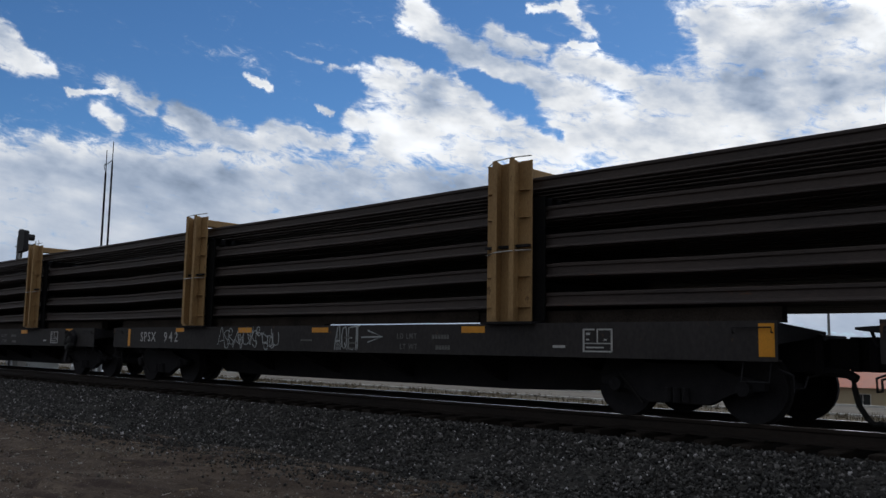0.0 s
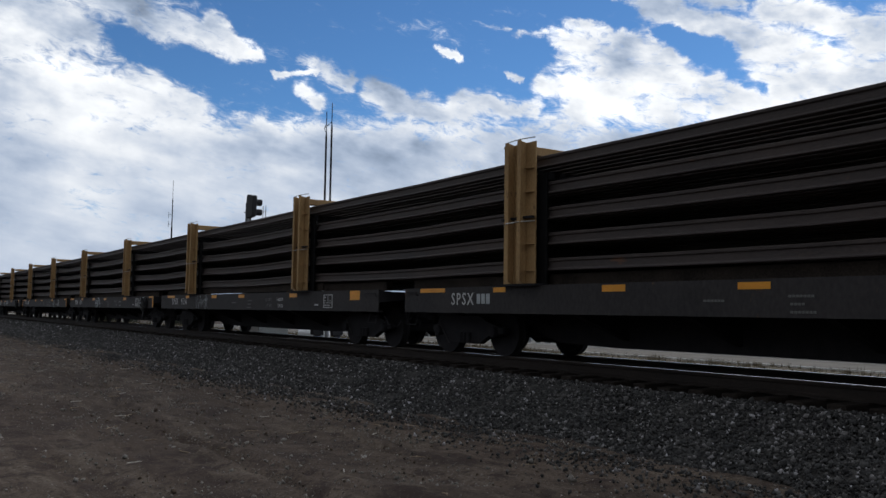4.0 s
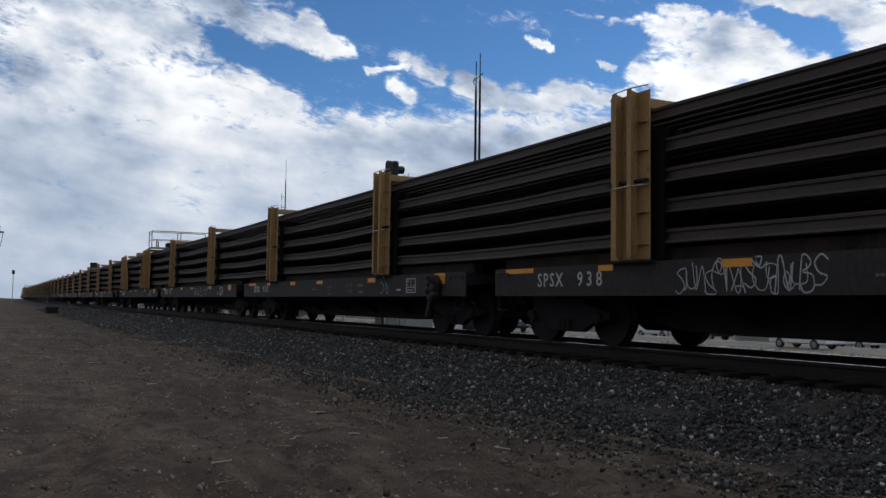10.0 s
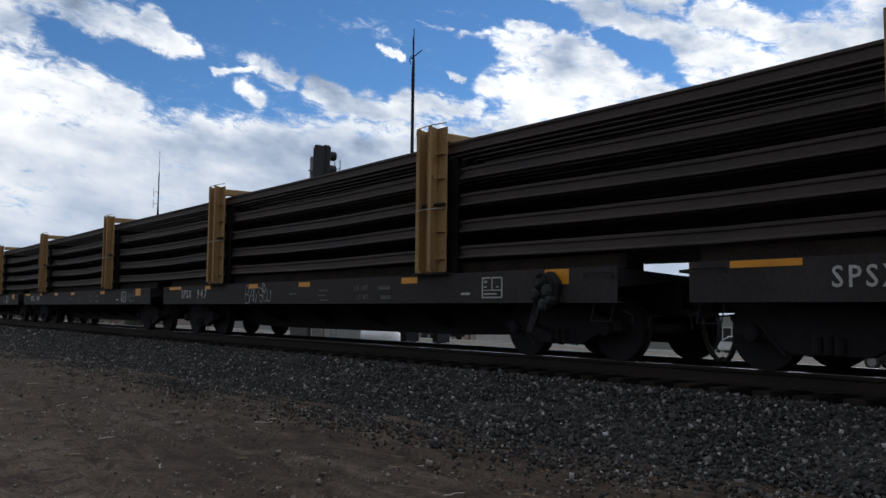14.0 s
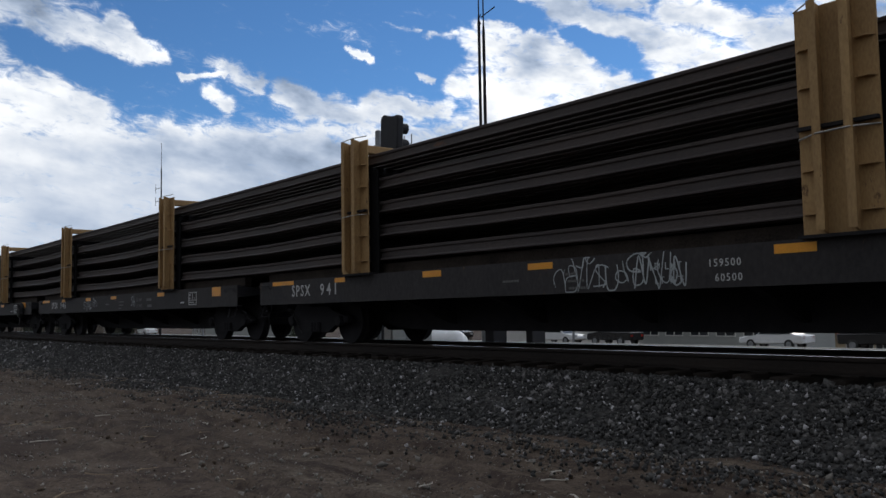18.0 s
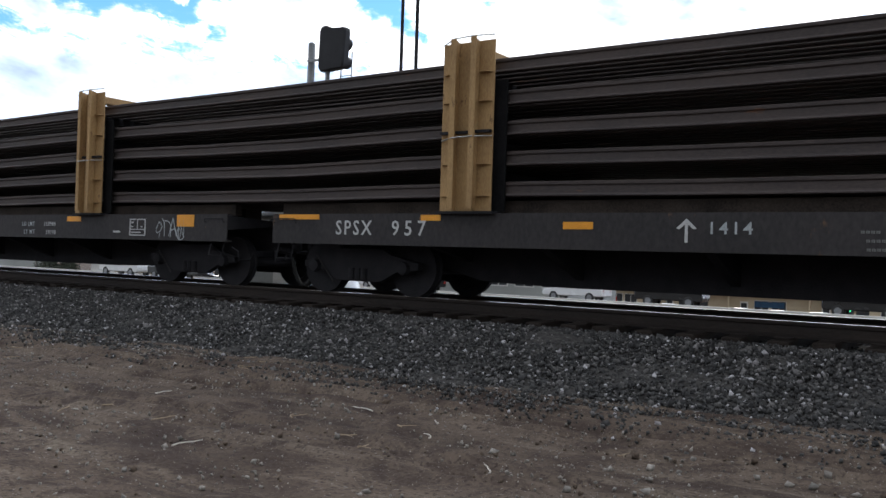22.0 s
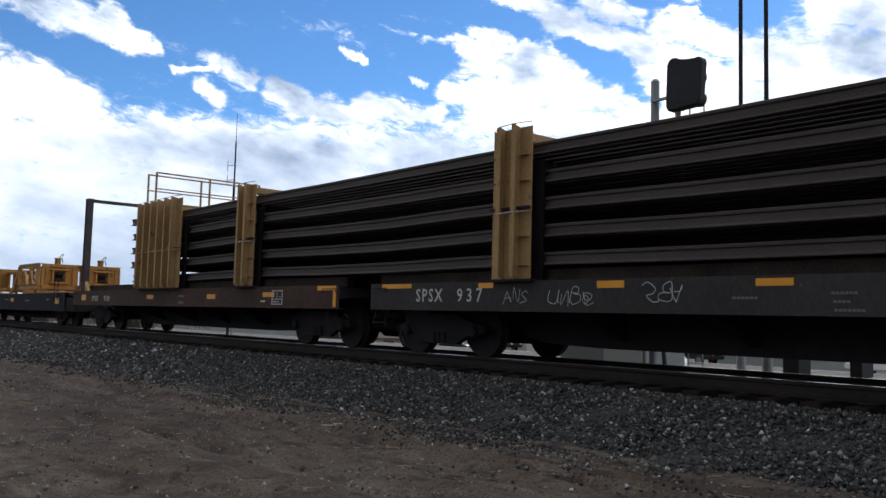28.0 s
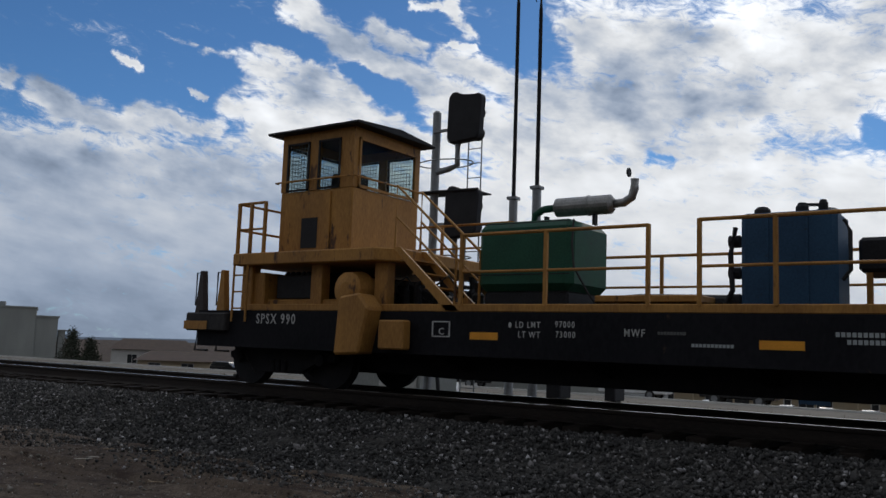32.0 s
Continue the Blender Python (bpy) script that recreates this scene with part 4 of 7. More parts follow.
def build_rack(car, xc, width=0.8, ribs=(-0.155, 0.155), outline=None, z1=3.46):
    """A rail rack across the car: two plated sides, shelves under each tier of rails and a top beam."""
    rack = part("rail_rack", box(B(), xc - 0.09, xc + 0.09, -1.5, 1.5, 3.30, 3.44), YELLOW, car, "yellow steel rail rack", bevel=0.01)
    x0, x1 = xc - width / 2, xc + width / 2
    for y in (-1.62, 1.62):
        rack_side(rack, x0, x1, 1.225, z1, [xc + r for r in ribs], y, outline)
    for z in TIERS:
        part("shelf", box(B(), xc - 0.11, xc + 0.11, -1.58, 1.58, z - 0.13, z - 0.004), GREASE, rack)
    part("foot", box(B(), x0 - 0.04, x1 + 0.04, -1.66, 1.66, 1.19, 1.224), GREASE, rack)
    if outline:
        return rack
    bm = B()
    tube(bm, [(x0, -1.63, z1 - 0.01), (xc + ribs[0], -1.755, z1 + 0.03), (xc + ribs[-1], -1.755, z1 + 0.04), (x1, -1.63, z1 + 0.06)], 0.009, 5)
    part("cable", bm, WIRE, rack)
    bm = B()
    tube(bm, [(x0, -1.63, 2.165), (xc + ribs[0], -1.77, 2.18), (xc + ribs[-1], -1.77, 2.19), (x1, -1.63, 2.20)], 0.010, 5)
    part("cable", bm, WIRE, rack)
    part("clamp_bar", box(B(), x0 + 0.01, x1 - 0.01, -1.69, -1.625, 2.245, 2.28), GREASE if width < 1 else YELLOW, rack)
    # added thin sheet standing in for the dark shadow band right of the rack
    part("inner_post", box(B(), x1 - 0.10, x1 + 0.14, -1.51, -1.485, 1.225, 2.95), BAND_BLACK, rack)
    return rack


def side_panel(car, z=0.0):
    """The outlined stencil panel near the end of the sill, with short bars for its small print."""
    bm = B()
    y0, y1 = -1.568, -1.5615
    for a in ((5.52, 5.545, 0.82, 1.12), (5.945, 5.97, 0.82, 1.12), (5.52, 5.97, 0.82, 0.84), (5.52, 5.70, 1.10, 1.12), (5.76, 5.97, 1.10, 1.12), (5.52, 5.97, 0.925, 0.94), (5.735, 5.75, 0.93, 1.12)):
        box(bm, a[0], a[1], y0, y1, a[2] + z, a[3] + z)
    panel = part("stencil_panel", bm, STENCIL, car, "white stencilled panel", at=(-0.12, 0, 0))
    for a in ((5.57, 5.63, 1.04, 1.07), (5.57, 5.62, 0.97, 0.99), (5.84, 5.88, 0.97, 0.99), (5.57, 5.84, 0.87, 0.89)):
        part("stencil_bar", box(B(), a[0], a[1], y0, y1, a[2] + z, a[3] + z), STENCIL, panel)
    part("stencil_bar", box(B(), 4.92, 5.12, y0, y1, 0.87 + z, 0.905 + z), STENCIL, car)


def reflectors(car, spots):
    for x0, x1, z0, z1 in spots:
        part("reflector", box(B(), x0, x1, -1.566, -1.5602, z0, z1), ORANGE, car, "orange reflective patch")


def bars(car, x, z, w, h, n, mat=None):
    """Print that cannot be read, as plain bars."""
    first = part("stencil_bar", box(B(), 0, w, -1.566, -1.5606, 0, h), mat or STENCIL, car, at=(x, 0, z))
    for k in range(1, n):
        again(first, (x + k * w * 1.35, 0, z))
    return first


STROKES = (((0.05, 0.0), (0.1, 0.55), (0.2, 1.0), (0.6, 0.95), (0.55, 0.6), (0.2, 0.52), (0.75, 0.45), (0.8, 0.1), (0.3, 0.02), (0.05, 0.2)),
           ((0.0, 0.0), (0.35, 1.0), (0.45, 0.95), (0.85, 0.0), (0.7, 0.4), (0.15, 0.35)),
           ((0.7, 0.75), (0.4, 1.0), (0.1, 0.7), (0.25, 0.4), (0.65, 0.55), (0.75, 0.9), (0.6, 0.3), (0.55, -0.1)),
           ((0.0, -0.05), (0.12, 0.9), (0.3, 0.8), (0.55, 0.1), (0.7, 0.05), (0.8, 1.05)),
           ((0.9, 0.9), (0.5, 1.0), (0.2, 0.75), (0.6, 0.5), (0.8, 0.2), (0.4, 0.0), (0.0, 0.12)),
           ((0.1, 0.9), (0.0, 0.4), (0.3, 0.05), (0.7, 0.2), (0.85, 0.95), (0.8, 0.3), (1.0, 0.0)))


def scribble(car, x0, x1, z0, z1, seed, bold=1.0, loose=True):
    """Sprayed scrawl: a row of looping strokes, leaning and running into one another."""
    rnd = random.Random(seed)
    h = z1 - z0
    n = max(2, round((x1 - x0) / (0.24 if loose else 0.17)))
    w, pick = (x1 - x0) / (n + 0.6), rnd.randrange(6)
    for k in range(n):
        pick = (pick + rnd.randint(1, 4)) % 6
        lean, tall, up = rnd.uniform(0.0, 0.25), rnd.uniform(0.75, 1.1), rnd.uniform(-0.1, 0.12)
        flip, wide, over = k % 2, rnd.uniform(0.9, 1.35) if loose else rnd.uniform(1.3, 2.0), rnd.random() < 0.5
        ctrl = [Vector((x0 + (k + (1 - a if flip else a) * wide + lean * b) * w, 0, z0 + h * ((1 - b if over else b) * tall + up + rnd.uniform(-0.12, 0.12)))) for a, b in STROKES[pick]]
        if k % 4 == 3:  # a loop that runs on into the next stroke
            c = ctrl[-1]
            ctrl += [c + Vector((w * p, 0, h * q)) for p, q in ((0.3, 0.35), (0.0, 0.55), (-0.25, 0.25), (0.2, -0.05), (0.9, 0.2))]
        ctrl = [ctrl[0]] + ctrl + [ctrl[-1]]
        pts = []
        for p, q, r, t in zip(ctrl, ctrl[1:], ctrl[2:], ctrl[3:]):
            for u in (0.0, 0.25, 0.5, 0.75):
                c = 0.5 * (2 * q + (r - p) * u + (2 * p - 5 * q + 4 * r - t) * u * u + (3 * q - p - 3 * r + t) * u ** 3)
                pts.append((c.x, -1.5645, min(max(c.z, 0.765), 1.185)))
        bm = tube(B(), pts, rnd.uniform(0.007, 0.010) * bold, 4)
        for v in bm.verts:
            v.co.y = -1.564 + (v.co.y + 1.5645) * 0.3
        part("spray_stroke", bm, SPRAY, car)


def sprayed(car, strokes, r):
    """Flat sprayed lines on the sill through rows of x, z."""
    for row in strokes:
        bm = tube(B(), [(x, -1.5645, z) for x, z in row], r, 4)
        for v in bm.verts:
            v.co.y = -1.5638 + (v.co.y + 1.5645) * 0.15
        part("spray_stroke", bm, SPRAY, car)


def piece_letters(car, x0, x1, z0, z1):
    """Tall crowded sprayed capitals."""
    shapes = (((0.0, 0.0), (0.12, 0.95), (0.2, 1.0), (0.24, 0.0)), ((0.08, 0.0), (0.13, 0.7), (0.16, 0.0)), ((0.04, 0.35), (0.22, 0.38)),
              ((0.46, 0.95), (0.34, 0.9), (0.29, 0.6), (0.31, 0.15), (0.40, 0.05), (0.48, 0.2), (0.49, 0.6), (0.45, 0.95)), ((0.40, 0.3), (0.50, 0.0)),
              ((0.74, 0.95), (0.56, 0.92), (0.55, 0.05), (0.74, 0.02)), ((0.56, 0.5), (0.70, 0.5)), ((0.76, 0.96), (1.0, 1.0)), ((0.86, 0.98), (0.85, 0.0)), ((0.91, 0.98), (0.90, 0.05)))
    sprayed(car, [[(x0 + (x1 - x0) * a, z0 + (z1 - z0) * b) for a, b in row] for row in shapes], 0.013)


def sprayed_capitals(car, x0, x1, z0, z1):
    """A row of loose hand-drawn capitals and a low joined word after them."""
    shapes = (((0.0, 0.05), (0.03, 0.9), (0.10, 0.95), (0.11, 0.6), (0.03, 0.5)), ((0.05, 0.5), (0.13, 0.1)), ((0.17, 0.1), (0.19, 0.95), (0.20, 0.2), (0.25, 0.0), (0.26, 0.95)),
              ((0.31, 0.1), (0.33, 1.0)), ((0.42, 0.95), (0.32, 0.5), (0.41, 0.1)), ((0.54, 0.98), (0.45, 0.9), (0.45, 0.08), (0.57, 0.0)), ((0.46, 0.5), (0.54, 0.5)),
              ((0.74, 0.95), (0.70, 0.75), (0.75, 0.5), (0.71, 0.3)), ((0.79, 0.3), (0.80, 0.85), (0.83, 0.85), (0.84, 0.3)), ((0.79, 0.55), (0.84, 0.58)),
              ((0.88, 0.25), (0.89, 0.95), (0.92, 0.6), (0.94, 0.98), (0.97, 1.0), (1.0, 0.9)), ((0.94, 0.95), (0.95, 0.4)))
    sprayed(car, [[(x0 + (x1 - x0) * a, z0 + (z1 - z0) * b) for a, b in row] for row in shapes], 0.009)


def arrow(car, x0, x1, z):
    sprayed(car, [[(x0, z), (x1, z + 0.01)], [(x1 - 0.36, z + 0.11), (x1, z + 0.01), (x1 - 0.36, z - 0.08)]], 0.011)


def build_hand_brake(car, x):
    """The hand brake beside the end truck: wheel, housing, chain and a looped rope over the sill."""
    gear = part("hand_brake", prism(B(), [(x - 0.20, 0.74), (x + 0.22, 0.74), (x + 0.30, 1.02), (x + 0.14, 1.17), (x - 0.04, 1.12)], "y", -1.68, -1.565), GREASE, car, "dark greasy hand brake gear", bevel=0.03)
    ring = [(x + 0.08 + 0.15 * math.cos(a), -1.70 - 0.05 * math.sin(a), 0.94 + 0.19 * math.sin(a)) for a in np.linspace(0, math.tau, 19)]
    part("brake_wheel", tube(B(), ring, 0.022, 6), GREASE, gear)
    for k, (dx, z, r) in enumerate(((0.0, 1.02, 0.09), (0.14, 0.90, 0.10), (-0.08, 0.86, 0.08), (0.18, 0.78, 0.07), (0.06, 0.72, 0.09))):
        part("rag", lathe(B(), [(r * 0.5, -1.76), (r, -1.72), (r * 1.1, -1.66), (r * 0.8, -1.60)], "y", (x + dx, 0, z), 9), RUBBER, gear)
    part("brake_chain", tube(B(), [(x - 0.12, -1.62, 0.80), (x - 0.24, -1.60, 0.62), (x - 0.30, -1.45, 0.45), (x - 0.16, -1.3, 0.36)], 0.03, 6), GREASE, gear)
    part("lever", prism(B(), [(x - 0.36, 0.36), (x - 0.24, 0.36), (x - 0.02, 0.80), (x - 0.16, 0.84)], "y", -1.62, -1.57), GREASE, gear)


def open_deck(car, i):
    """On two cars the load stands clear of the deck and the sky shows in a thin line below it."""
    for o in [c for c in car.children if c.name.startswith("deck_timber")]:
        bpy.data.objects.remove(o)
    a, b = (-0.2, 3.45) if i == 0 else (-5.0, 5.0)
    part("deck_timber", box(B(), a, b, -1.40, -1.22, DECK + 0.03, DECK + 0.19), TIE, car)
    for a, b in ((-7.78, a), (b, 7.93)):
        part("deck_timber", box(B(), a, b, -1.36, -1.22, DECK - 0.012, DECK + 0.17), TIE, car)


def blocky(car, x0, x1, z0, z1, n, seed):
    """A row of faded painted-over blocks."""
    rnd = random.Random(seed)
    w = (x1 - x0) / n
    for k in range(n):
        a, j = x0 + k * w, lambda: rnd.uniform(-0.025, 0.025)
        part("spray_block", prism(B(), [(a + 0.02 + j(), z0 + j()), (a + w * 0.9 + j(), z0 + j()), (a + w * 0.9 + j(), z1 + j()), (a + w * 0.45, z1 - 0.03 + j()), (a + 0.03 + j(), z1 + j())], "y", -1.5655, -1.5605), FADED if n == 4 else SPRAY, car)


NUMBERS = {0: "942", 1: "948", 4: "936", 5: "954", 7: "943", 8: "938", 9: "950", 10: "933", 12: "947", 15: "941", 16: "946", 17: "949", 18: "957", 19: "934", 20: "940", 22: "952", 23: "937", 24: "918"}


def mark_car(car, i):
    """The painted marks of one loaded car."""
    rnd = random.Random(100 + i)
    no = NUMBERS.get(i)
    dx = {3: 0.3, 11: 0.35, 14: -0.15, 16: 0.33, 17: -0.12, 22: 0.2}.get(i, 0.0)
    letters("SPSX", 0.215, STENCIL, car, -6.5 + dx, -1.5605, 0.895, "reporting_mark", "white stencilled letters", squash=0.92)
    if no:
        letters(no, 0.215, STENCIL, car, -5.46 + dx, -1.5605, 0.895, "car_number", "white stencilled number", squash=0.98, gap=1.55)
    else:
        bars(car, -5.42, 0.91, 0.10, 0.17, 3, SPRAY)
    a = rnd.uniform(-0.12, 0.12)
    head = {4: -7.03, 5: -7.71, 7: -7.12, 8: -7.45, 9: -7.13, 10: -7.1, 18: -7.66, 22: -7.74}.get(i, -7.35 + a)
    spots = [(head, head + 0.83, 1.115, 1.19), (-4.95, -4.62, 1.10, 1.18), (-2.5 + a, -2.05 + a, 1.08, 1.175), (-0.2 + a, 0.25 + a, 1.08, 1.165), (3.35 + a, 3.80 + a, 1.07, 1.165)]
    if i == 18:
        spots[2:4] = [(-2.78, -2.38, 1.0, 1.09)]
    if i == 0:
        spots[0] = (-7.08, -6.98, 0.78, 1.17)
        spots.append((7.74, 7.92, 0.80, 1.17))
    elif i in (2, 3, 5, 6, 15, 18, 21):
        spots += [(7.35, 7.92, 1.12, 1.19), (7.82, 7.92, 0.78, 1.12)]
    else:
        spots.append((6.32, 6.71, 0.99, 1.19) if i == 1 else (6.70, 7.14, 0.99, 1.19))
    if i in (1, 6, 20):
        spots.append((-7.78, -7.70, 0.78, 1.15))
    reflectors(car, spots)
    side_panel(car)
    paint = SPRAY if i in (15, 19, 20, 23) else FADED
    letters("LD LMT", 0.085, paint, car, 1.88, -1.5605, 0.98, "load_stencil", squash=0.95)
    letters("LT WT", 0.085, paint, car, 1.95, -1.5605, 0.82, "load_stencil", squash=0.95)
    weights = {4: ("160900", "59100"), 15: ("159500", "60500"), 19: ("150900", "59100"), 20: ("160700", "59300")}.get(i)
    if weights:
        letters(weights[0], 0.085, STENCIL, car, 2.66, -1.5605, 0.98, "load_stencil", squash=0.95)
        letters(weights[1], 0.085, STENCIL, car, 2.74, -1.5605, 0.82, "load_stencil", squash=0.95)
    else:
        bars(car, 2.66, 0.98, 0.045, 0.065, 6, FADED)
        bars(car, 2.74, 0.82, 0.045, 0.065, 5, FADED)
    for r in range(3):
        bars(car, 0.55 + rnd.uniform(0, 0.1), 0.98 - 0.09 * r, 0.035, 0.03, rnd.choice((4, 6, 7)), FADED)
    if i != 18:
        bars(car, -0.6, 0.93, 0.04, 0.03, 6, FADED)
    tags = {0: [(-3.3, -1.24)], 4: [(-3.9, -2.6)], 5: [(-1.9, -0.65)], 6: [(3.9, 4.6)], 7: [(-3.5, -2.1), (-0.6, -0.2), (0.35, 1.6)], 8: [(-3.4, -1.1)], 12: [(-2.7, -1.3)], 13: [(5.98, 6.7)], 15: [(0.35, 2.42)],
            16: [(-2.7, -1.25), (1.5, 1.9)], 19: [(6.1, 7.0)], 20: [(0.7, 2.3), (6.0, 7.3)], 21: [(6.1, 7.3)], 23: [(-4.4, -3.8), (-3.5, -2.6), (-1.9, -1.1)], 9: [(4.0, 4.6)]}
    for k, (x0, x1) in enumerate(tags.get(i, [])):
        low, high = {13: (0.84, 1.1), 16: (0.86, 1.12), 23: (0.88, 1.1)}.get(i, (0.80, 1.14))
        scribble(car, x0, x1, low, high, 40 * i + k, {5: 2.1, 7: 1.4, 13: 0.6, 23: 0.7}.get(i, 1.0), i not in (0, 8, 15, 20, 21))
    if i == 0:
        piece_letters(car, 0.34, 1.0, 0.79, 1.19)
        arrow(car, 1.03, 1.55, 1.0)
    if i == 5:
        piece_letters(car, 5.96, 6.78, 0.79, 1.17)
    if i == 10:
        sprayed_capitals(car, 0.67, 3.35, 0.79, 1.13)
        sprayed(car, [[(3.55, 1.10), (3.86, 1.0), (3.62, 0.92)], [(3.88, 0.99), (3.96, 0.99)]], 0.010)
    if i in (1, 5, 7, 9, 12, 17, 23):
        build_hand_brake(car, 6.95 if i == 5 else 6.75)
    if i in (0, 4):
        open_deck(car, i)
    blocks = {17: (-3.2, -2.0, 5), 20: (3.1, 4.4, 4), 2: (-3.2, -2.2, 4)}
    if i in blocks:
        blocky(car, blocks[i][0], blocks[i][1], 0.82, 1.06, blocks[i][2], i)
    if i == 6:
        letters("1080", 0.10, SPRAY, car, -6.5, -1.5605, 1.09, "chalk_number", squash=0.9)
    if i == 19:
        bm = box(B(), -0.2, -0.165, -1.566, -1.5606, 0.78, 1.07)
        prism(bm, [(-0.29, 0.86), (-0.1825, 0.76), (-0.075, 0.86), (-0.11, 0.87), (-0.1825, 0.80), (-0.255, 0.87)], "y", -1.566, -1.5606)
        part("arrow_mark", bm, STENCIL, car, "white painted arrow")
    if i == 18:
        bm = box(B(), -1.25, -1.215, -1.566, -1.5606, 0.86, 1.08)
        prism(bm, [(-1.35, 1.02), (-1.2325, 1.13), (-1.115, 1.02), (-1.15, 1.01), (-1.2325, 1.08), (-1.315, 1.01)], "y", -1.566, -1.5606)
        part("arrow_mark", bm, STENCIL, car, "white painted arrow")
        letters("1414", 0.14, SPRAY, car, -1.0, -1.5605, 0.96, "chalk_number", squash=1.1)


LOADED = build_flatcar("rail_flatcar", "black flat car with yellow racks carrying long steel rails")
for cx in (-4.2, 4.2):
    build_rack(LOADED, cx)
PLAIN = [i for i in range(-1, 24) if i != 11]
for n, i in enumerate(PLAIN):
    m = pose(car_place(i), 0, 0)
    if n:
        CARS[i] = copy_thing(LOADED, m)
    else:
        LOADED.matrix_basis = m
        CARS[i] = LOADED
for i in PLAIN:
    mark_car(CARS[i], i)


def railing(parent, posts, top, mids, y, mat, z0, name="railing"):
    """Posts at the x values, with a top rail and middle rails."""
    rail = part(name, tube(B(), [(posts[0], y, top), (posts[-1], y, top)], 0.022, 7), mat, parent)
    for m in mids:
        part("middle_rail", tube(B(), [(posts[0], y, m), (posts[-1], y, m)], 0.018, 7), mat, rail)
    for x in posts:
        part("post", box(B(), x - 0.022, x + 0.022, y - 0.022, y + 0.022, z0, top + 0.01), mat, rail)
    return rail


def cross_railing(car, x, top, mid, mat, z0):
    """A railing that runs across the car at x."""
    rail = part("railing", tube(B(), [(x, -1.55, top), (x, 1.55, top)], 0.022, 7), mat, car)
    part("middle_rail", tube(B(), [(x, -1.55, mid), (x, 1.55, mid)], 0.018, 7), mat, rail)
    for y in (-1.55, 0, 1.55):
        part("post", box(B(), x - 0.022, x + 0.022, y - 0.022, y + 0.022, z0, top + 0.01), mat, rail)
    return rail


def build_anchor_car():
    """The middle car: slanted racks that hold the rails, a working platform and a railing."""
    car = build_flatcar("anchor_flatcar", "black flat car with slanted yellow clamp racks holding the rails")
    car.matrix_basis = pose(car_place(11), 0, 0)
    out = [(3.06, 1.225), (5.56, 1.225), (5.56, 3.47), (4.22, 3.47), (4.02, 3.10), (3.40, 2.15), (3.06, 1.62)]
    build_rack(car, 4.31, 2.5, (-0.98, -0.58, -0.10, 0.35, 0.85), out)
    build_rack(car, -4.31, 2.5, (-0.85, -0.35, 0.10, 0.58, 0.98), [(-x, z) for x, z in out[::-1]])
    part("platform", box(B(), 4.45, 5.56, -1.58, 1.58, 3.475, 3.52), YELLOW, car, "yellow steel working platform", bevel=0.01)
    part("winch_box", box(B(), 4.7, 5.35, -0.7, 0.3, 3.525, 3.80), GREASE, car, "dark winch box", bevel=0.03)
    part("winch_box", box(B(), -5.2, -4.2, -0.9, 0.2, 3.47, 3.68), YELLOW, car, bevel=0.02)
    for x in (4.54, 5.48):
        cross_railing(car, x, 4.42, 3.95, YELLOW, 3.47)
    bm = B()
    tube(bm, [(4.54, -1.55, 4.38), (4.8, -1.56, 4.24), (5.01, -1.56, 4.20), (5.22, -1.56, 4.24), (5.48, -1.55, 4.38)], 0.014, 6)
    part("chain", bm, GREASE, car)
    for x, h in ((4.75, 4.0), (5.3, 3.86)):
        part("pin", box(B(), x - 0.025, x + 0.025, -1.2, -1.15, 3.5, h), GREASE, car)
    mark_car(car, 11)
    CARS[11] = car


build_anchor_car()


def build_tail_rack_car():
    """The last loaded car: one common rack, the wide end rack with a railing, and the portal over its tail."""
    car = build_flatcar("end_flatcar", "black flat car with wide yellow rack and rusty portal", paint=RUSTY_SILL)
    car.matrix_basis = pose(car_place(24), 0, 0)
    build_rack(car, 4.2)
    build_rack(car, -0.72, 2.8, (-1.12, -0.68, -0.22, 0.24, 0.70, 1.14), z1=3.52)
    for x in (-1.85, -1.28):
        cross_railing(car, x, 4.39, 3.95, YELLOW, 3.5)
    part("platform", box(B(), -1.95, -1.18, -1.58, 1.58, 3.53, 3.57), YELLOW, car)
    portal = part("portal_frame", box(B(), -6.96, -6.84, -1.5, 1.5, 4.06, 4.16), RUST, car, "rusty steel portal frame", bevel=0.01)
    for y in (-1.5, 1.5):
        bm = B()
        for x in (-7.00, -6.80):
            box(bm, x - 0.018, x + 0.018, y - 0.09, y + 0.09, 1.2, 4.17)
        z = 1.45
        while z < 4.0:
            box(bm, -6.982, -6.818, y - 0.012, y + 0.012, z, z + 0.2)
            z += 0.46
        part("portal_post", bm, RUST, portal, "rusty braced upright")
        part("post_foot", prism(B(), [(-7.3, 1.2), (-6.5, 1.2), (-6.76, 1.5), (-7.04, 1.5)], "y", y - 0.05, y + 0.05), YELLOW, portal)
    part("ramp", box(B(), -6.7, -3.6, -0.9, 0.9, 1.2, 1.27), RUST, car, "rusty roller ramp")
    letters("SPSX", 0.17, STENCIL, car, -6.0, -1.5605, 0.88, "reporting_mark", "white stencilled letters")
    letters("918", 0.17, STENCIL, car, -4.9, -1.5605, 0.88, "car_number", "white stencilled number", squash=1.15)
    reflectors(car, [(-6.95, -6.55, 0.9, 1.08), (-1.5, -1.05, 0.94, 1.05), (2.25, 2.7, 0.94, 1.05), (5.0, 5.5, 0.98, 1.08), (7.2, 7.86, 1.1, 1.19), (7.76, 7.86, 0.78, 1.1)])
    side_panel(car)
    bars(car, 0.6, 0.98, 0.045, 0.065, 6, FADED)
    bars(car, 0.6, 0.82, 0.045, 0.065, 5, FADED)
    CARS[24] = car


build_tail_rack_car()


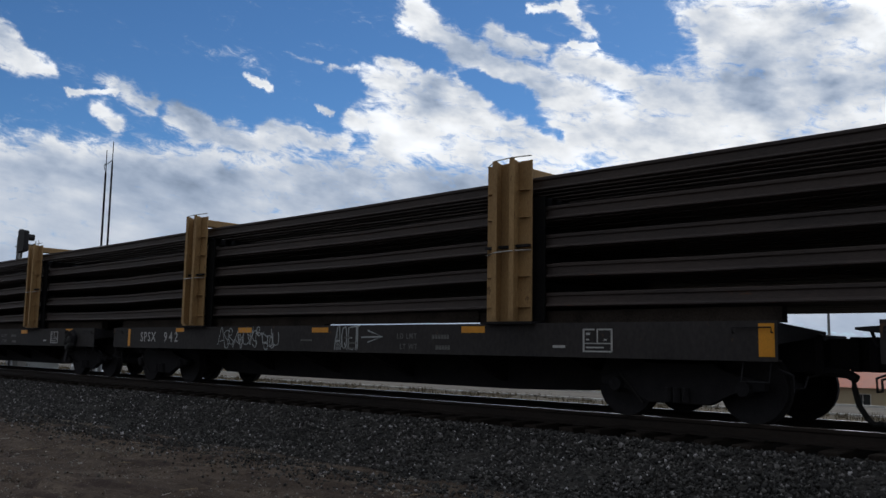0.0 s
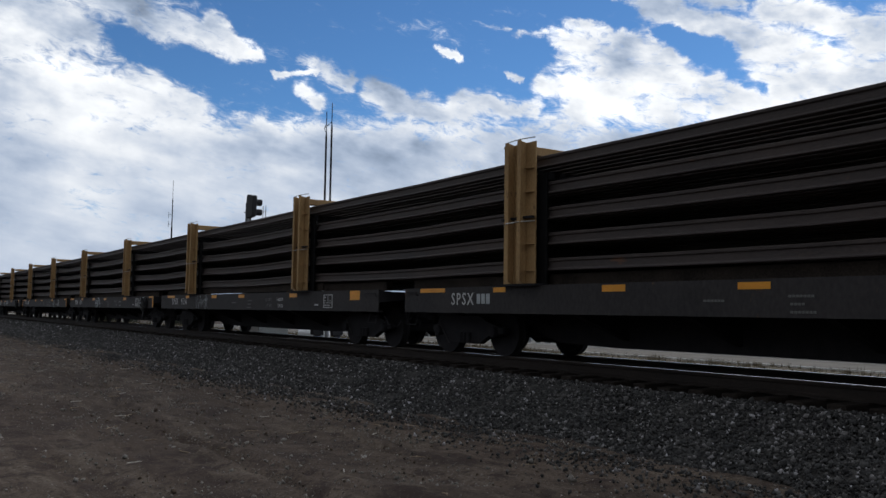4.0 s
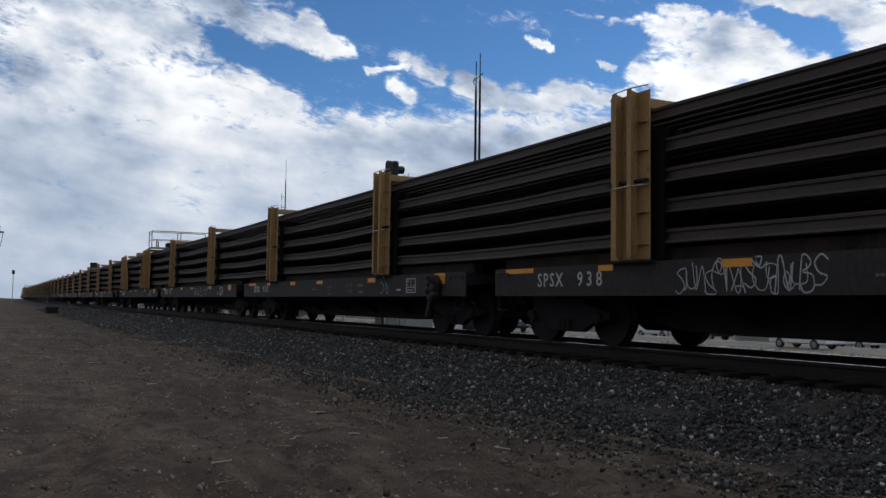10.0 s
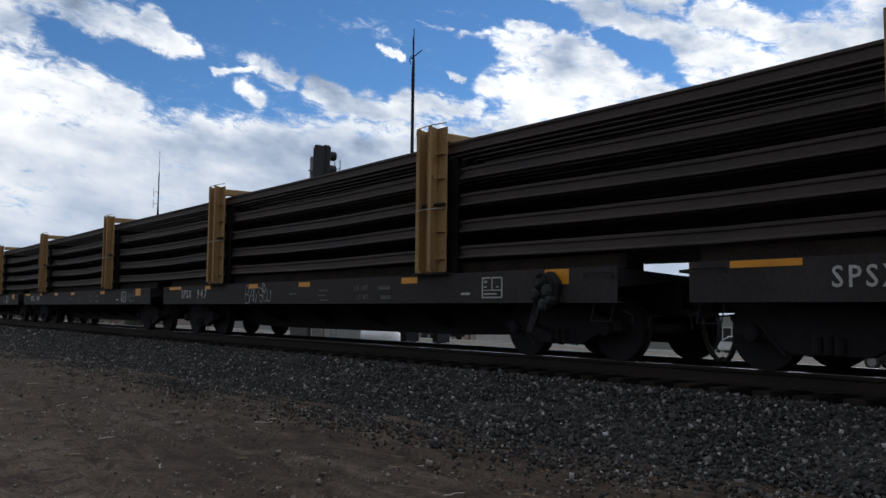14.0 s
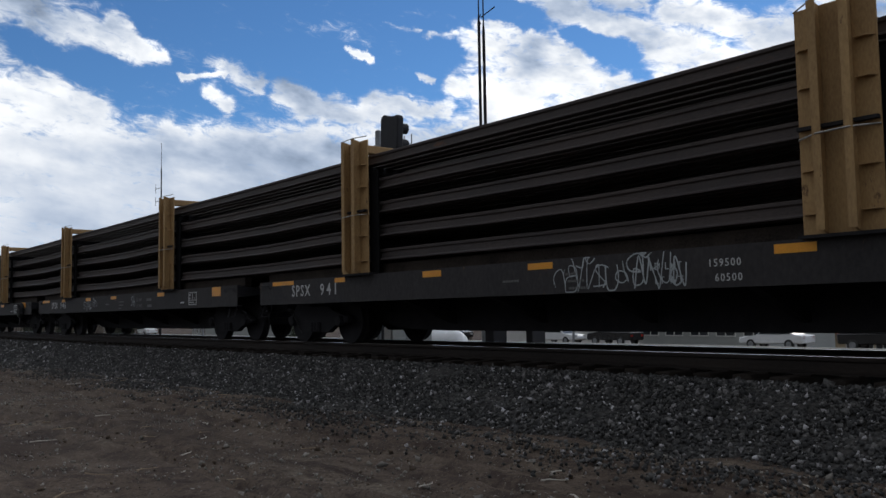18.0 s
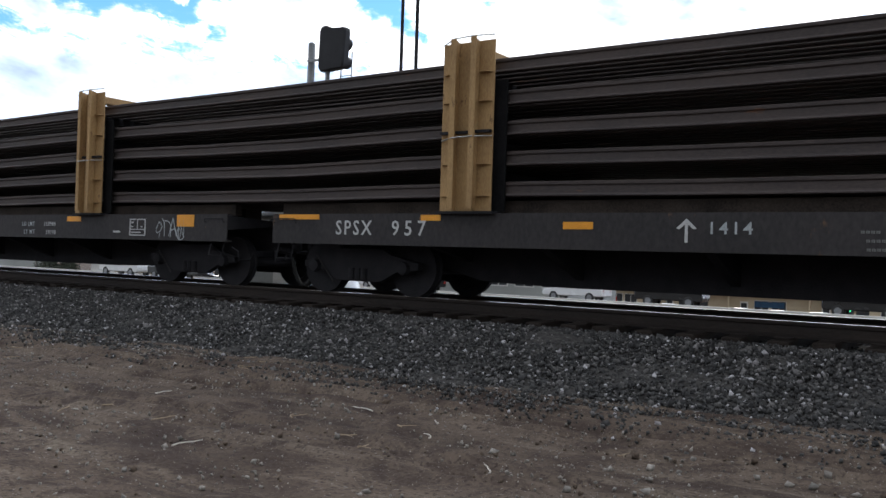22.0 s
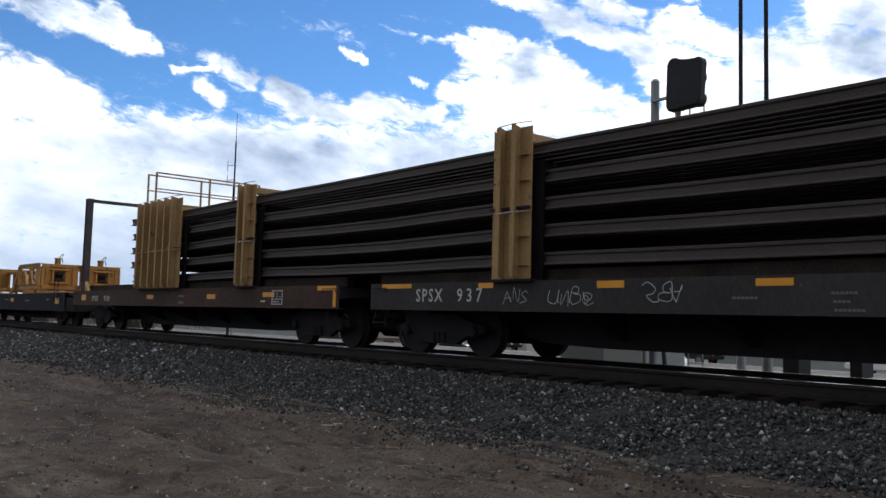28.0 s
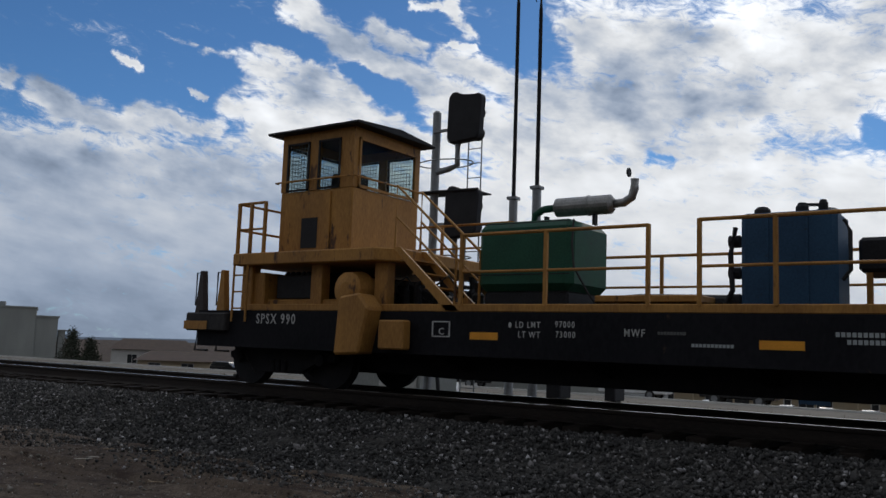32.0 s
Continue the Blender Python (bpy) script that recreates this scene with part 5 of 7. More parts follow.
# the long welded rails, in five tiers
LOADS = []


def build_rail_load(name, x0, x1, seed, stagger):
    """A load of long rails in five tiers from x0 to x1 in the train's own measure."""
    load = thing(name, "five tiers of long rusty steel rails on yellow racks", "rail load", "rail loads")
    rnd = random.Random(seed)
    n = 13
    xs = np.arange(x0, x1, 2.1)
    for tier, z in enumerate(TIERS):
        for k in range(n):
            y = -1.40 + 2.8 * k / (n - 1)
            xe = [*xs[:-1], x1]
            xe[0] += rnd.uniform(0, stagger)
            me = bpy.data.meshes.new("long_rail")
            ph, p = rnd.uniform(0, 6.28), len(RAIL_PROFILE)
            verts, faces = [], []
            for j, x in enumerate(xe):
                dy = 0.010 * math.sin(x * 0.35 + ph) + 0.006 * math.sin(x * 1.3 + 2 * ph)
                dz = -(0.030, 0.045, 0.040, 0.025, 0.012)[tier] * math.sin(math.pi * ((x - X_START) / PITCH % 1.0)) ** 2 + 0.003 * math.sin(x * 0.9 + ph)
                verts += [(x, y + dy + a, z + dz + b) for a, b in RAIL_PROFILE]
                if j:
                    o = (j - 1) * p
                    faces += [(o + q, o + (q + 1) % p, o + p + (q + 1) % p, o + p + q) for q in range(p)]
            faces += [tuple(range(p))[::-1], tuple(range(len(verts) - p, len(verts)))]
            me.from_pydata(verts, [], faces)
            me.materials.append(RUST)
            o = new("long_rail", me)
            o.parent = load
    LOADS.append(load)
    return load


JOINT = -PITCH * 22.5 + 0.4 + 0.79
TAIL = -PITCH * 48.5 + 0.4 - 3.3
front_load = build_rail_load("front_rail_load", JOINT + 0.02, 14.0, 1, 0.0)
rear_load = build_rail_load("rear_rail_load", TAIL, JOINT - 0.02, 2, 0.35)
for tier, z in enumerate(TIERS):
    part("joint_bar", box(B(), JOINT - 0.03, JOINT + 0.03, -1.49, -1.478, z + 0.02, z + 0.15), STENCIL, front_load, "pale joint plate at the rail ends")


def joist(bm, x0, x1, y, z0, z1, w=0.07):
    """A rolled steel joist along x: a web between two flanges."""
    box(bm, x0, x1, y - 0.012, y + 0.012, z0 + 0.016, z1 - 0.016)
    box(bm, x0, x1, y - w, y + w, z0, z0 + 0.016)
    return box(bm, x0, x1, y - w, y + w, z1 - 0.016, z1)


def build_guide(car, end, mouth, s, ya, yb, lo, hi):
    """One rail guide: an open frame of joists with a plated end that holds the guide opening and its ram."""
    xa, xb = min(end, mouth), max(end, mouth)
    g = part("guide_frame", joist(B(), xa, xb, ya, hi - 0.15, hi), CAB_YELLOW, car, "yellow steel rail guide frame")
    part("top_beam", joist(B(), xa, xb, yb, hi - 0.15, hi), CAB_YELLOW, g)
    for y in (ya, yb):
        part("bottom_beam", joist(B(), xa, xb, y, lo, lo + 0.18), CAB_YELLOW, g)
        part("post", box(B(), mouth - 0.065, mouth + 0.065, y - 0.06, y + 0.06, lo + 0.18, hi - 0.15), CAB_YELLOW, g, bevel=0.008)
        e = mouth - s * 0.06
        part("brace", prism(B(), [(e, hi - 0.01), (e, hi - 0.20), (e - s * 0.68, 1.18), (e - s * 0.85, 1.18)], "y", y - 0.055, y + 0.055), CAB_YELLOW, g, bevel=0.008)
        part("leg", box(B(), end - s * 0.5 - 0.05, end - s * 0.5 + 0.05, y - 0.05, y + 0.05, 1.15, lo), CAB_YELLOW, g)
        if s > 0:
            part("corner_plate", box(B(), end - 0.44, end, y - 0.03, y + 0.03, lo + 0.18, hi - 0.15), CAB_YELLOW, g)
        else:
            part("end_plate", box(B(), end - 0.075, end - 0.053, y - 0.02, y + 0.42, lo, hi) if y == ya else box(B(), end - 0.075, end - 0.053, y - 0.42, y + 0.02, lo, hi), CAB_YELLOW, g, "yellow steel end plate")
            part("end_post", box(B(), end - 0.05, end + 0.07, y - 0.06, y + 0.06, lo + 0.18, hi - 0.15), CAB_YELLOW, g)
    for x in (mouth, end):
        for z in (lo, hi - 0.14):
            part("cross_beam", box(B(), x - 0.05, x + 0.05, ya + 0.07, yb - 0.07, z, z + 0.13), CAB_YELLOW, g, bevel=0.008)
    yc, zc = (ya + yb) / 2, (lo + hi) / 2
    w = (yb - ya) / 2 - (0.05 if s > 0 else 0.30)
    z0, z1 = lo + 0.13, hi - (0.14 if s > 0 else 0.30)
    x0, x1 = (end - 0.06, end + 0.02) if s > 0 else (end + 0.03, end + 0.33)
    bm = B()
    for a, b, c, d in ((yc - w, yc + w, z0, zc - 0.17), (yc - w, yc + w, zc + 0.15, z1), (yc - w, yc - 0.17, zc - 0.17, zc + 0.15), (yc + 0.17, yc + w, zc - 0.17, zc + 0.15)):
        box(bm, x0, x1, a, b, c, d)
    part("guide_plate", bm, CAB_YELLOW, g, "yellow plate with a square guide opening")
    for z in (zc - 0.27, zc + 0.22):
        part("ledge", box(B(), x1 - 0.02, x1 + 0.14, yc - 0.34, yc + 0.34, z, z + 0.06), CAB_YELLOW, g, bevel=0.01)
    for y in (-0.27, 0.20):
        part("jamb", box(B(), x1 - 0.02, x1 + 0.10, yc + y, yc + y + 0.07, zc - 0.21, zc + 0.22), CAB_YELLOW, g, bevel=0.01)
    for k in (-1, 1):
        part("roller", lathe(B(), [(0.05, -0.16), (0.06, 0.0), (0.05, 0.16)], "y", (x1 + 0.03, yc, zc + k * 0.12), 10), GREASE, g)
        part("stiffener", box(B(), x1, x1 + 0.05, yc + k * (w - 0.14) - 0.012, yc + k * (w - 0.14) + 0.012, z0, z1), CAB_YELLOW, g)
    if s > 0:
        part("throat", box(B(), end - 0.45, end - 0.40, yc - 0.3, yc + 0.3, zc - 0.3, zc + 0.3), GREASE, g)
        part("slot", box(B(), end + 0.021, end + 0.026, yc - 0.24, yc + 0.24, hi - 0.17, hi - 0.145), GREASE, g)
    xc = end - s * 0.24
    part("cylinder", lathe(B(), [(0.10, hi - 0.02), (0.10, hi + 0.17), (0.125, hi + 0.17), (0.125, hi + 0.215), (0.10, hi + 0.215), (0.05, hi + 0.24)], "z", (xc, yc, 0), 14), CAB_YELLOW, g, "yellow hydraulic cylinder")
    for k in range(4):
        a = k * math.pi / 2 + 0.7
        part("tie_rod", tube(B(), [(xc + 0.112 * math.cos(a), yc + 0.112 * math.sin(a), hi), (xc + 0.112 * math.cos(a), yc + 0.112 * math.sin(a), hi + 0.235)], 0.012, 5), GREASE, g)
    arc = [(xc + s * (0.10 + 0.17 * (1 - math.cos(a))), yc + 0.1 * math.sin(a), hi + 0.2 + 0.17 * math.sin(a)) for a in (0.2, 0.6, 1.0, 1.4, 1.8, 2.2, 2.6, 3.0)]
    part("hydraulic_hose", tube(B(), arc + [(arc[-1][0] + s * 0.01, arc[-1][1] + 0.05, hi + 0.02)], 0.014, 6), RUBBER, g, smooth=True)


def build_guide_car():
    """The threader car: two yellow frames with roller guide boxes on a black flat car."""
    car = build_flatcar("guide_flatcar", "black flat car carrying yellow rail guide frames", 1.15, 6.1, "machine flat cars", sill_depth=0.62, paint=DARK_SILL)
    car.matrix_basis = pose(car_place(25), 0, 0)
    lo, hi = 1.33, 2.28
    for end, mouth, s in ((4.47, 1.78, 1), (-5.55, -2.85, -1)):
        for ya, yb in ((-1.42, -0.08), (0.16, 1.5)):
            build_guide(car, end, mouth, s, ya, yb, lo, hi)
    for x0, x1 in ((-7.6, 0.7), (4.5, 7.3)):
        part("deck_beam", box(B(), x0, x1, -1.5, -1.38, 1.152, 1.20), CAB_YELLOW, car, bevel=0.01)
    part("deck_plate", box(B(), 4.5, 7.3, -1.36, 1.2, 1.152, 1.22), CAB_YELLOW, car, bevel=0.01)
    part("spare_rail", box(B(), -2.0, 1.2, 0.3, 0.5, 1.152, 1.24), CAB_YELLOW, car)
    part("pump_box", box(B(), -1.05, -0.4, -0.6, -0.15, 1.152, 1.46), CAB_YELLOW, car, "yellow hydraulic valve box", bevel=0.02)
    part("hose_bundle", tube(B(), [(-3.0, 0.3, 2.3), (-2.7, 0.25, 2.36), (-2.5, 0.2, 2.2), (-2.46, 0.2, 1.7), (-2.3, 0.1, 1.25)], 0.03, 7), RUBBER, car, smooth=True)
    bm = B()
    tube(bm, [(7.0, -1.6, 0.9), (7.0, -1.6, 1.55), (7.42, -1.6, 1.55), (7.42, -1.6, 0.9)], 0.018, 7)
    part("handrail", bm, PAINTED_BLACK, car)
    reflectors(car, [(7.05, 7.45, 0.78, 0.98), (-8.15, -7.72, 0.80, 1.0), (1.2, 1.6, 0.85, 0.98)])
    part("tail_platform", box(B(), -8.25, -7.785, -1.56, 1.56, 0.62, 1.148), DARK_SILL, car, bevel=0.01)
    part("placard", box(B(), -7.12, -6.72, -1.568, -1.561, 0.80, 0.93), STENCIL, car, "faded white placard")
    letters("LD LMT", 0.09, SPRAY, car, -4.6, -1.5605, 0.96, "load_stencil")
    bars(car, -3.85, 0.96, 0.06, 0.09, 5, FADED)
    bars(car, -6.1, 0.96, 0.05, 0.05, 7, FADED)
    bars(car, 0.3, 0.9, 0.04, 0.035, 12, FADED)
    bars(car, 3.3, 0.86, 0.05, 0.05, 8, FADED)
    bars(car, 6.0, 0.9, 0.05, 0.06, 5, FADED)
    CARS[25] = car


build_guide_car()


def build_power_car():
    """The tail car: raised control cab, generator, tank, hydraulic gear, walkways and railings."""
    car = build_flatcar("power_flatcar", "black flat car with yellow control cab and green generator", 1.12, 6.1, "machine flat cars", half=7.55, sill_depth=0.55, paint=DARK_SILL)
    car.matrix_basis = pose(car_place(26), 0, 0)
    part("deck_beam", box(B(), -6.4, 7.2, -1.5, -1.38, 1.122, 1.22), CAB_YELLOW, car, bevel=0.01)
    part("rear_beam", box(B(), -7.62, -6.7, -1.66, -1.2, 0.80, 1.08), SILL, car, bevel=0.02)
    part("rear_beam_cap", box(B(), -7.64, -7.1, -1.67, -1.663, 0.82, 0.95), CAB_YELLOW, car)
    for x in (-7.5, -7.0):
        part("rear_stake", prism(B(), [(x - 0.10, 1.08), (x + 0.10, 1.08), (x + 0.03, 1.75), (x - 0.03, 1.75)], "y", -1.5, -1.4), RUST if x < -7.2 else CAB_YELLOW, car, "tapered steel stake")
        part("rear_stake", prism(B(), [(x - 0.10, 1.08), (x + 0.10, 1.08), (x + 0.03, 1.75), (x - 0.03, 1.75)], "y", 1.3, 1.4), RUST, car)
        bm = B()
        tube(bm, [(x - 0.16, -1.45, 1.2), (x - 0.16, -1.45, 1.72), (x - 0.02, -1.45, 1.72)], 0.014, 6)
        part("grab_iron", bm, PAINTED_BLACK, car)
        bm = B()
        tube(bm, [(x, -1.5, 0.80), (x - 0.05, -1.5, 0.5), (x + 0.25, -1.5, 0.5)], 0.02, 6)
        part("step_iron", bm, PAINTED_BLACK, car)
    # raised platform and cab
    plat = part("cab_platform", prism(B(), [(-6.65, -1.62), (-3.85, -1.62), (-3.55, -1.3), (-3.55, 1.62), (-6.65, 1.62)], "z", 1.80, 1.98), CAB_YELLOW, car, "yellow raised cab platform", bevel=0.015)
    for x, y in ((-6.45, -1.4), (-5.1, -1.3), (-3.9, -1.3), (-6.45, 1.4), (-5.1, 1.3), (-3.9, 1.3)):
        part("pedestal", box(B(), x - 0.11, x + 0.11, y - 0.09, y + 0.09, 1.12, 1.80), CAB_YELLOW, plat, bevel=0.01)
    cab = part("cab", box(B(), -6.0, -4.55, -1.32, 0.25, 1.98, 2.92), CAB_YELLOW, car, "yellow steel control cab with meshed windows", bevel=0.02)
    x0, x1, y0, y1, zb, zt = -6.0, -4.55, -1.32, 0.25, 2.92, 3.80
    t = 0.05
    wins_near = [(-5.88, -5.42), (-5.24, -4.80)]
    wins_far = [(-5.9, -5.35), (-5.2, -4.65)]

    def wall_y(y, wins, s):
        bm = box(B(), x0, x1, min(y, y + s * t), max(y, y + s * t), 3.66, zt)
        xs = [x0] + [a for w in wins for a in w] + [x1]
        for a, b in zip(xs[::2], xs[1::2]):
            box(bm, a, b, min(y, y + s * t), max(y, y + s * t), zb, 3.66)
        part("cab_wall", bm, CAB_YELLOW, cab)
        for a, b in wins:
            part("window_pane", box(B(), a, b, y + s * 0.02, y + s * 0.026, zb, 3.66), CAB_GLASS, cab).visible_shadow = False
            bm = B()
            for u0, u1, w0, w1 in ((a, b, zb, zb + 0.03), (a, b, 3.63, 3.66), (a, a + 0.03, zb, 3.66), (b - 0.03, b, zb, 3.66)):
                box(bm, u0, u1, y - s * 0.02, y - s * 0.002, w0, w1)
            part("window_frame", bm, PAINTED_BLACK, cab)

    wall_y(y0, wins_near, 1)
    wall_y(y1, wins_far, -1)
    for x, s, wins in ((x0, 1, ((-1.2, -0.66), (-0.52, 0.1))), (x1, -1, ((-1.22, 0.14),))):
        ys = [y0 + t] + [v for w in wins for v in w] + [y1 - t]
        bm = box(B(), min(x, x + s * t), max(x, x + s * t), y0 + t, y1 - t, 3.66, zt)
        for a, b in zip(ys[::2], ys[1::2]):
            box(bm, min(x, x + s * t), max(x, x + s * t), a, b, zb, 3.66)
        part("cab_wall", bm, CAB_YELLOW, cab)
        for a, b in wins:
            part("window_pane", box(B(), x + s * 0.02, x + s * 0.026, a, b, zb, 3.66), CAB_GLASS, cab).visible_shadow = False
            bm = B()
            for u0, u1, w0, w1 in ((a, b, zb, zb + 0.04), (a, b, 3.62, 3.66), (a, a + 0.04, zb, 3.66), (b - 0.04, b, zb, 3.66)):
                box(bm, min(x - s * 0.025, x - s * 0.003), max(x - s * 0.025, x - s * 0.003), u0, u1, w0, w1)
            part("window_frame", bm, PAINTED_BLACK if s > 0 else CAB_YELLOW, cab)
            if s < 0:
                continue
            bm = B()
            k = a + 0.06
            while k < b - 0.03:
                box(bm, x + s * 0.035, x + s * 0.042, k, k + 0.007, zb, 3.66)
                k += 0.06
            k = zb + 0.06
            while k < 3.62:
                box(bm, x + s * 0.035, x + s * 0.042, a, b, k, k + 0.007)
                k += 0.06
            part("window_mesh", bm, GALV, cab)
    for a, b in wins_near[:1] + wins_far:
        y = y0 + 0.036 if (a, b) in wins_near else y1 - 0.043
        bm = B()
        k = a + 0.06
        while k < b - 0.03:
            box(bm, k, k + 0.007, y, y + 0.007, zb, 3.66)
            k += 0.06
        k = zb + 0.06
        while k < 3.62:
            box(bm, a, b, y, y + 0.007, k, k + 0.007)
            k += 0.06
        part("window_mesh", bm, GALV, cab)
    part("grab_rail", tube(B(), [(-6.04, -1.335, 3.06), (-6.04, -1.40, 3.06), (-4.5, -1.40, 3.06), (-4.46, -1.36, 3.06), (-4.46, 0.2, 3.06), (-4.53, 0.2, 3.06)], 0.014, 6), CAB_YELLOW, cab)
    part("cab_seat", box(B(), -5.5, -5.05, -0.8, -0.35, 2.93, 3.28), PAINTED_BLACK, cab, "dark seat back behind the glass", bevel=0.05)
    roof = prism(B(), [(-1.47, 3.80), (0.40, 3.80), (0.40, 3.84), (-0.5, 3.91), (-1.47, 3.84)], "x", -6.2, -4.36)
    part("cab_roof", roof, PAINTED_BLACK, cab, "dark overhanging cab roof", bevel=0.01)
    part("cab_door", box(B(), -5.5, -4.95, -1.345, -1.325, 2.0, 2.88), CAB_YELLOW, cab, bevel=0.008)
    part("vent", box(B(), -5.5, -5.18, -1.352, -1.322, 2.05, 2.5), PAINTED_BLACK, cab, "dark door vent")
    part("roof_lamp", box(B(), -4.7, -4.6, -0.5, -0.4, 3.915, 3.98), GALV, cab)
    rail = railing(car, [-6.62, -6.35, -6.05], 2.75, [2.35], -1.56, CAB_YELLOW, 1.98)
    bm = B()
    for z in (2.35, 2.75):
        tube(bm, [(-6.62, -1.56, z), (-6.62, 1.56, z)], 0.02, 7)
    part("end_rail", bm, CAB_YELLOW, car)
    railing(car, [-6.62, -5.0, -3.6], 2.75, [2.35], 1.56, CAB_YELLOW, 1.98)
    bm = B()
    for x in (-6.62, -6.32):
        tube(bm, [(x, -1.6, 0.95), (x, -1.6, 1.98)], 0.018, 6)
    for z in (1.15, 1.4, 1.65):
        tube(bm, [(-6.62, -1.6, z), (-6.32, -1.6, z)], 0.014, 6)
    part("ladder", bm, CAB_YELLOW, car, "yellow access ladder")
    # machinery under and beside the cab
    part("engine_block", box(B(), -6.1, -4.9, -1.0, 0.9, 1.13, 1.72), PAINTED_BLACK, car, "black machinery under the cab", bevel=0.05)
    part("radiator", box(B(), -6.02, -5.22, -1.28, -1.02, 1.31, 1.66), PAINTED_BLACK, car, "black finned radiator", bevel=0.015)
    for k in range(7):
        part("cooling_cap", lathe(B(), [(0.045, 1.655), (0.045, 1.70), (0.025, 1.73)], "z", (-5.95 + 0.11 * k, -1.12, 0), 8), PAINTED_BLACK, car)
    part("side_tank", box(B(), -6.56, -6.12, -1.44, -0.6, 1.13, 1.70), CAB_YELLOW, car, "yellow side tank", bevel=0.02)
    part("gearbox", prism(B(), [(-4.95, 1.13), (-3.5, 1.13), (-3.5, 1.42), (-3.75, 1.55), (-4.2, 1.50), (-4.6, 1.66), (-4.95, 1.6)], "y", -0.75, 0.7), PAINTED_BLACK, car, "black gearbox under the platform", bevel=0.03)
    for k in range(6):
        x = -4.75 + 0.24 * k
        part("control_valve", lathe(B(), [(0.05, 1.13), (0.05, 1.44), (0.03, 1.48), (0.045, 1.54), (0.02, 1.56)], "z", (x, -0.95 - 0.05 * (k % 2), 0), 8), PAINTED_BLACK, car)
    part("engine_bed", box(B(), -6.3, -4.6, -1.35, -1.05, 1.13, 1.3), CAB_YELLOW, car, bevel=0.02)
    part("pump_housing", lathe(B(), [(0.10, -1.6), (0.24, -1.55), (0.27, -1.3), (0.2, -1.1)], "y", (-4.35, 0, 1.42), 18), CAB_YELLOW, car, "yellow pump housing", smooth=False)
    part("step_box", prism(B(), [(-4.30, 0.52), (-3.86, 0.55), (-3.72, 1.15), (-3.9, 1.35), (-4.25, 1.30)], "y", -1.85, -1.5), CAB_YELLOW, car, "yellow drop step box", bevel=0.03)
    part("step_box_recess", box(B(), -3.62, -3.2, -1.75, -1.58, 0.62, 1.0), CAB_YELLOW, car, bevel=0.02)
    for k, (x, y, h) in enumerate(((-3.4, -0.6, 0.5), (-3.15, -0.9, 0.35), (-3.5, 0.3, 0.6), (-2.95, -0.4, 0.45))):
        part("valve", lathe(B(), [(0.09, 1.13), (0.09, 1.13 + h * 0.6), (0.05, 1.13 + h * 0.7), (0.07, 1.13 + h)], "z", (x, y, 0), 10), PAINTED_BLACK, car)
    for k in range(5):
        bm = B()
        x = -4.6 + 0.35 * k
        tube(bm, [(x, -1.1, 1.2), (x + 0.08, -1.15, 1.5), (x + 0.22, -1.1, 1.62), (x + 0.4, -0.9, 1.3)], 0.016, 6)
        part("hydraulic_hose", bm, RUBBER, car, smooth=True)
    # stairs from the deck to the platform
    stair = part("stair", prism(B(), [(-3.62, 1.98), (-3.50, 1.98), (-2.52, 1.13), (-2.72, 1.13)], "y", -1.5, -1.46), CAB_YELLOW, car, "yellow steel stair")
    part("stringer", prism(B(), [(-3.62, 1.98), (-3.50, 1.98), (-2.52, 1.13), (-2.72, 1.13)], "y", -0.94, -0.90), CAB_YELLOW, stair)
    for k in range(4):
        x, z = -3.42 + 0.22 * k, 1.80 - 0.19 * k
        part("tread", box(B(), x - 0.11, x + 0.11, -1.46, -0.94, z, z + 0.02), CAB_YELLOW, stair)
    for y in (-1.48, -0.92):
        bm = B()
        tube(bm, [(-3.6, y, 1.98), (-3.6, y, 2.82), (-2.6, y, 1.95), (-2.6, y, 1.15)], 0.02, 7)
        tube(bm, [(-3.6, y, 2.4), (-2.6, y, 1.55)], 0.016, 7)
        part("handrail", bm, CAB_YELLOW, stair)
    # generator
    gen = part("generator", box(B(), -2.60, -1.22, -1.0, 0.10, 1.42, 2.32), GREEN, car, "dark green enclosed diesel generator", bevel=0.09)
    part("generator_base", box(B(), -2.52, -1.3, -0.92, 0.05, 1.13, 1.42), PAINTED_BLACK, gen, bevel=0.03)
    for z in (1.62, 2.28):
        part("seam", box(B(), -2.58, -1.24, -1.006, -1.0005, z, z + 0.012), PAINTED_BLACK, gen)
    bm = lathe(B(), [(0.06, -1.78), (0.125, -1.74), (0.125, -1.30), (0.135, -1.295), (0.135, -1.27), (0.125, -1.265), (0.125, -0.98), (0.07, -0.93)], "x", (0, -0.4, 2.56), 18)
    part("muffler", bm, CHROME, gen, "dull steel exhaust muffler", smooth=False)
    bm = B()
    tube(bm, [(-2.1, -0.4, 2.3), (-2.08, -0.4, 2.48), (-1.95, -0.4, 2.55), (-1.76, -0.4, 2.56)], 0.05, 10)
    part("exhaust_pipe", bm, GREEN, gen, smooth=True)
    bm = B()
    tube(bm, [(-0.94, -0.4, 2.56), (-0.80, -0.4, 2.57), (-0.70, -0.4, 2.63), (-0.66, -0.4, 2.75), (-0.66, -0.4, 2.86)], 0.055, 10)
    part("exhaust_pipe", bm, CHROME, gen, smooth=True)
    part("rain_flap", lathe(B(), [(0.015, -0.01), (0.06, -0.01), (0.06, 0.01), (0.015, 0.01)], "x", (-0.74, -0.4, 2.95), 12), PAINTED_BLACK, gen)
    for x in (-1.9, -1.2):
        part("bracket", box(B(), x - 0.02, x + 0.02, -0.44, -0.36, 2.3, 2.45), PAINTED_BLACK, gen)
    bm = B()
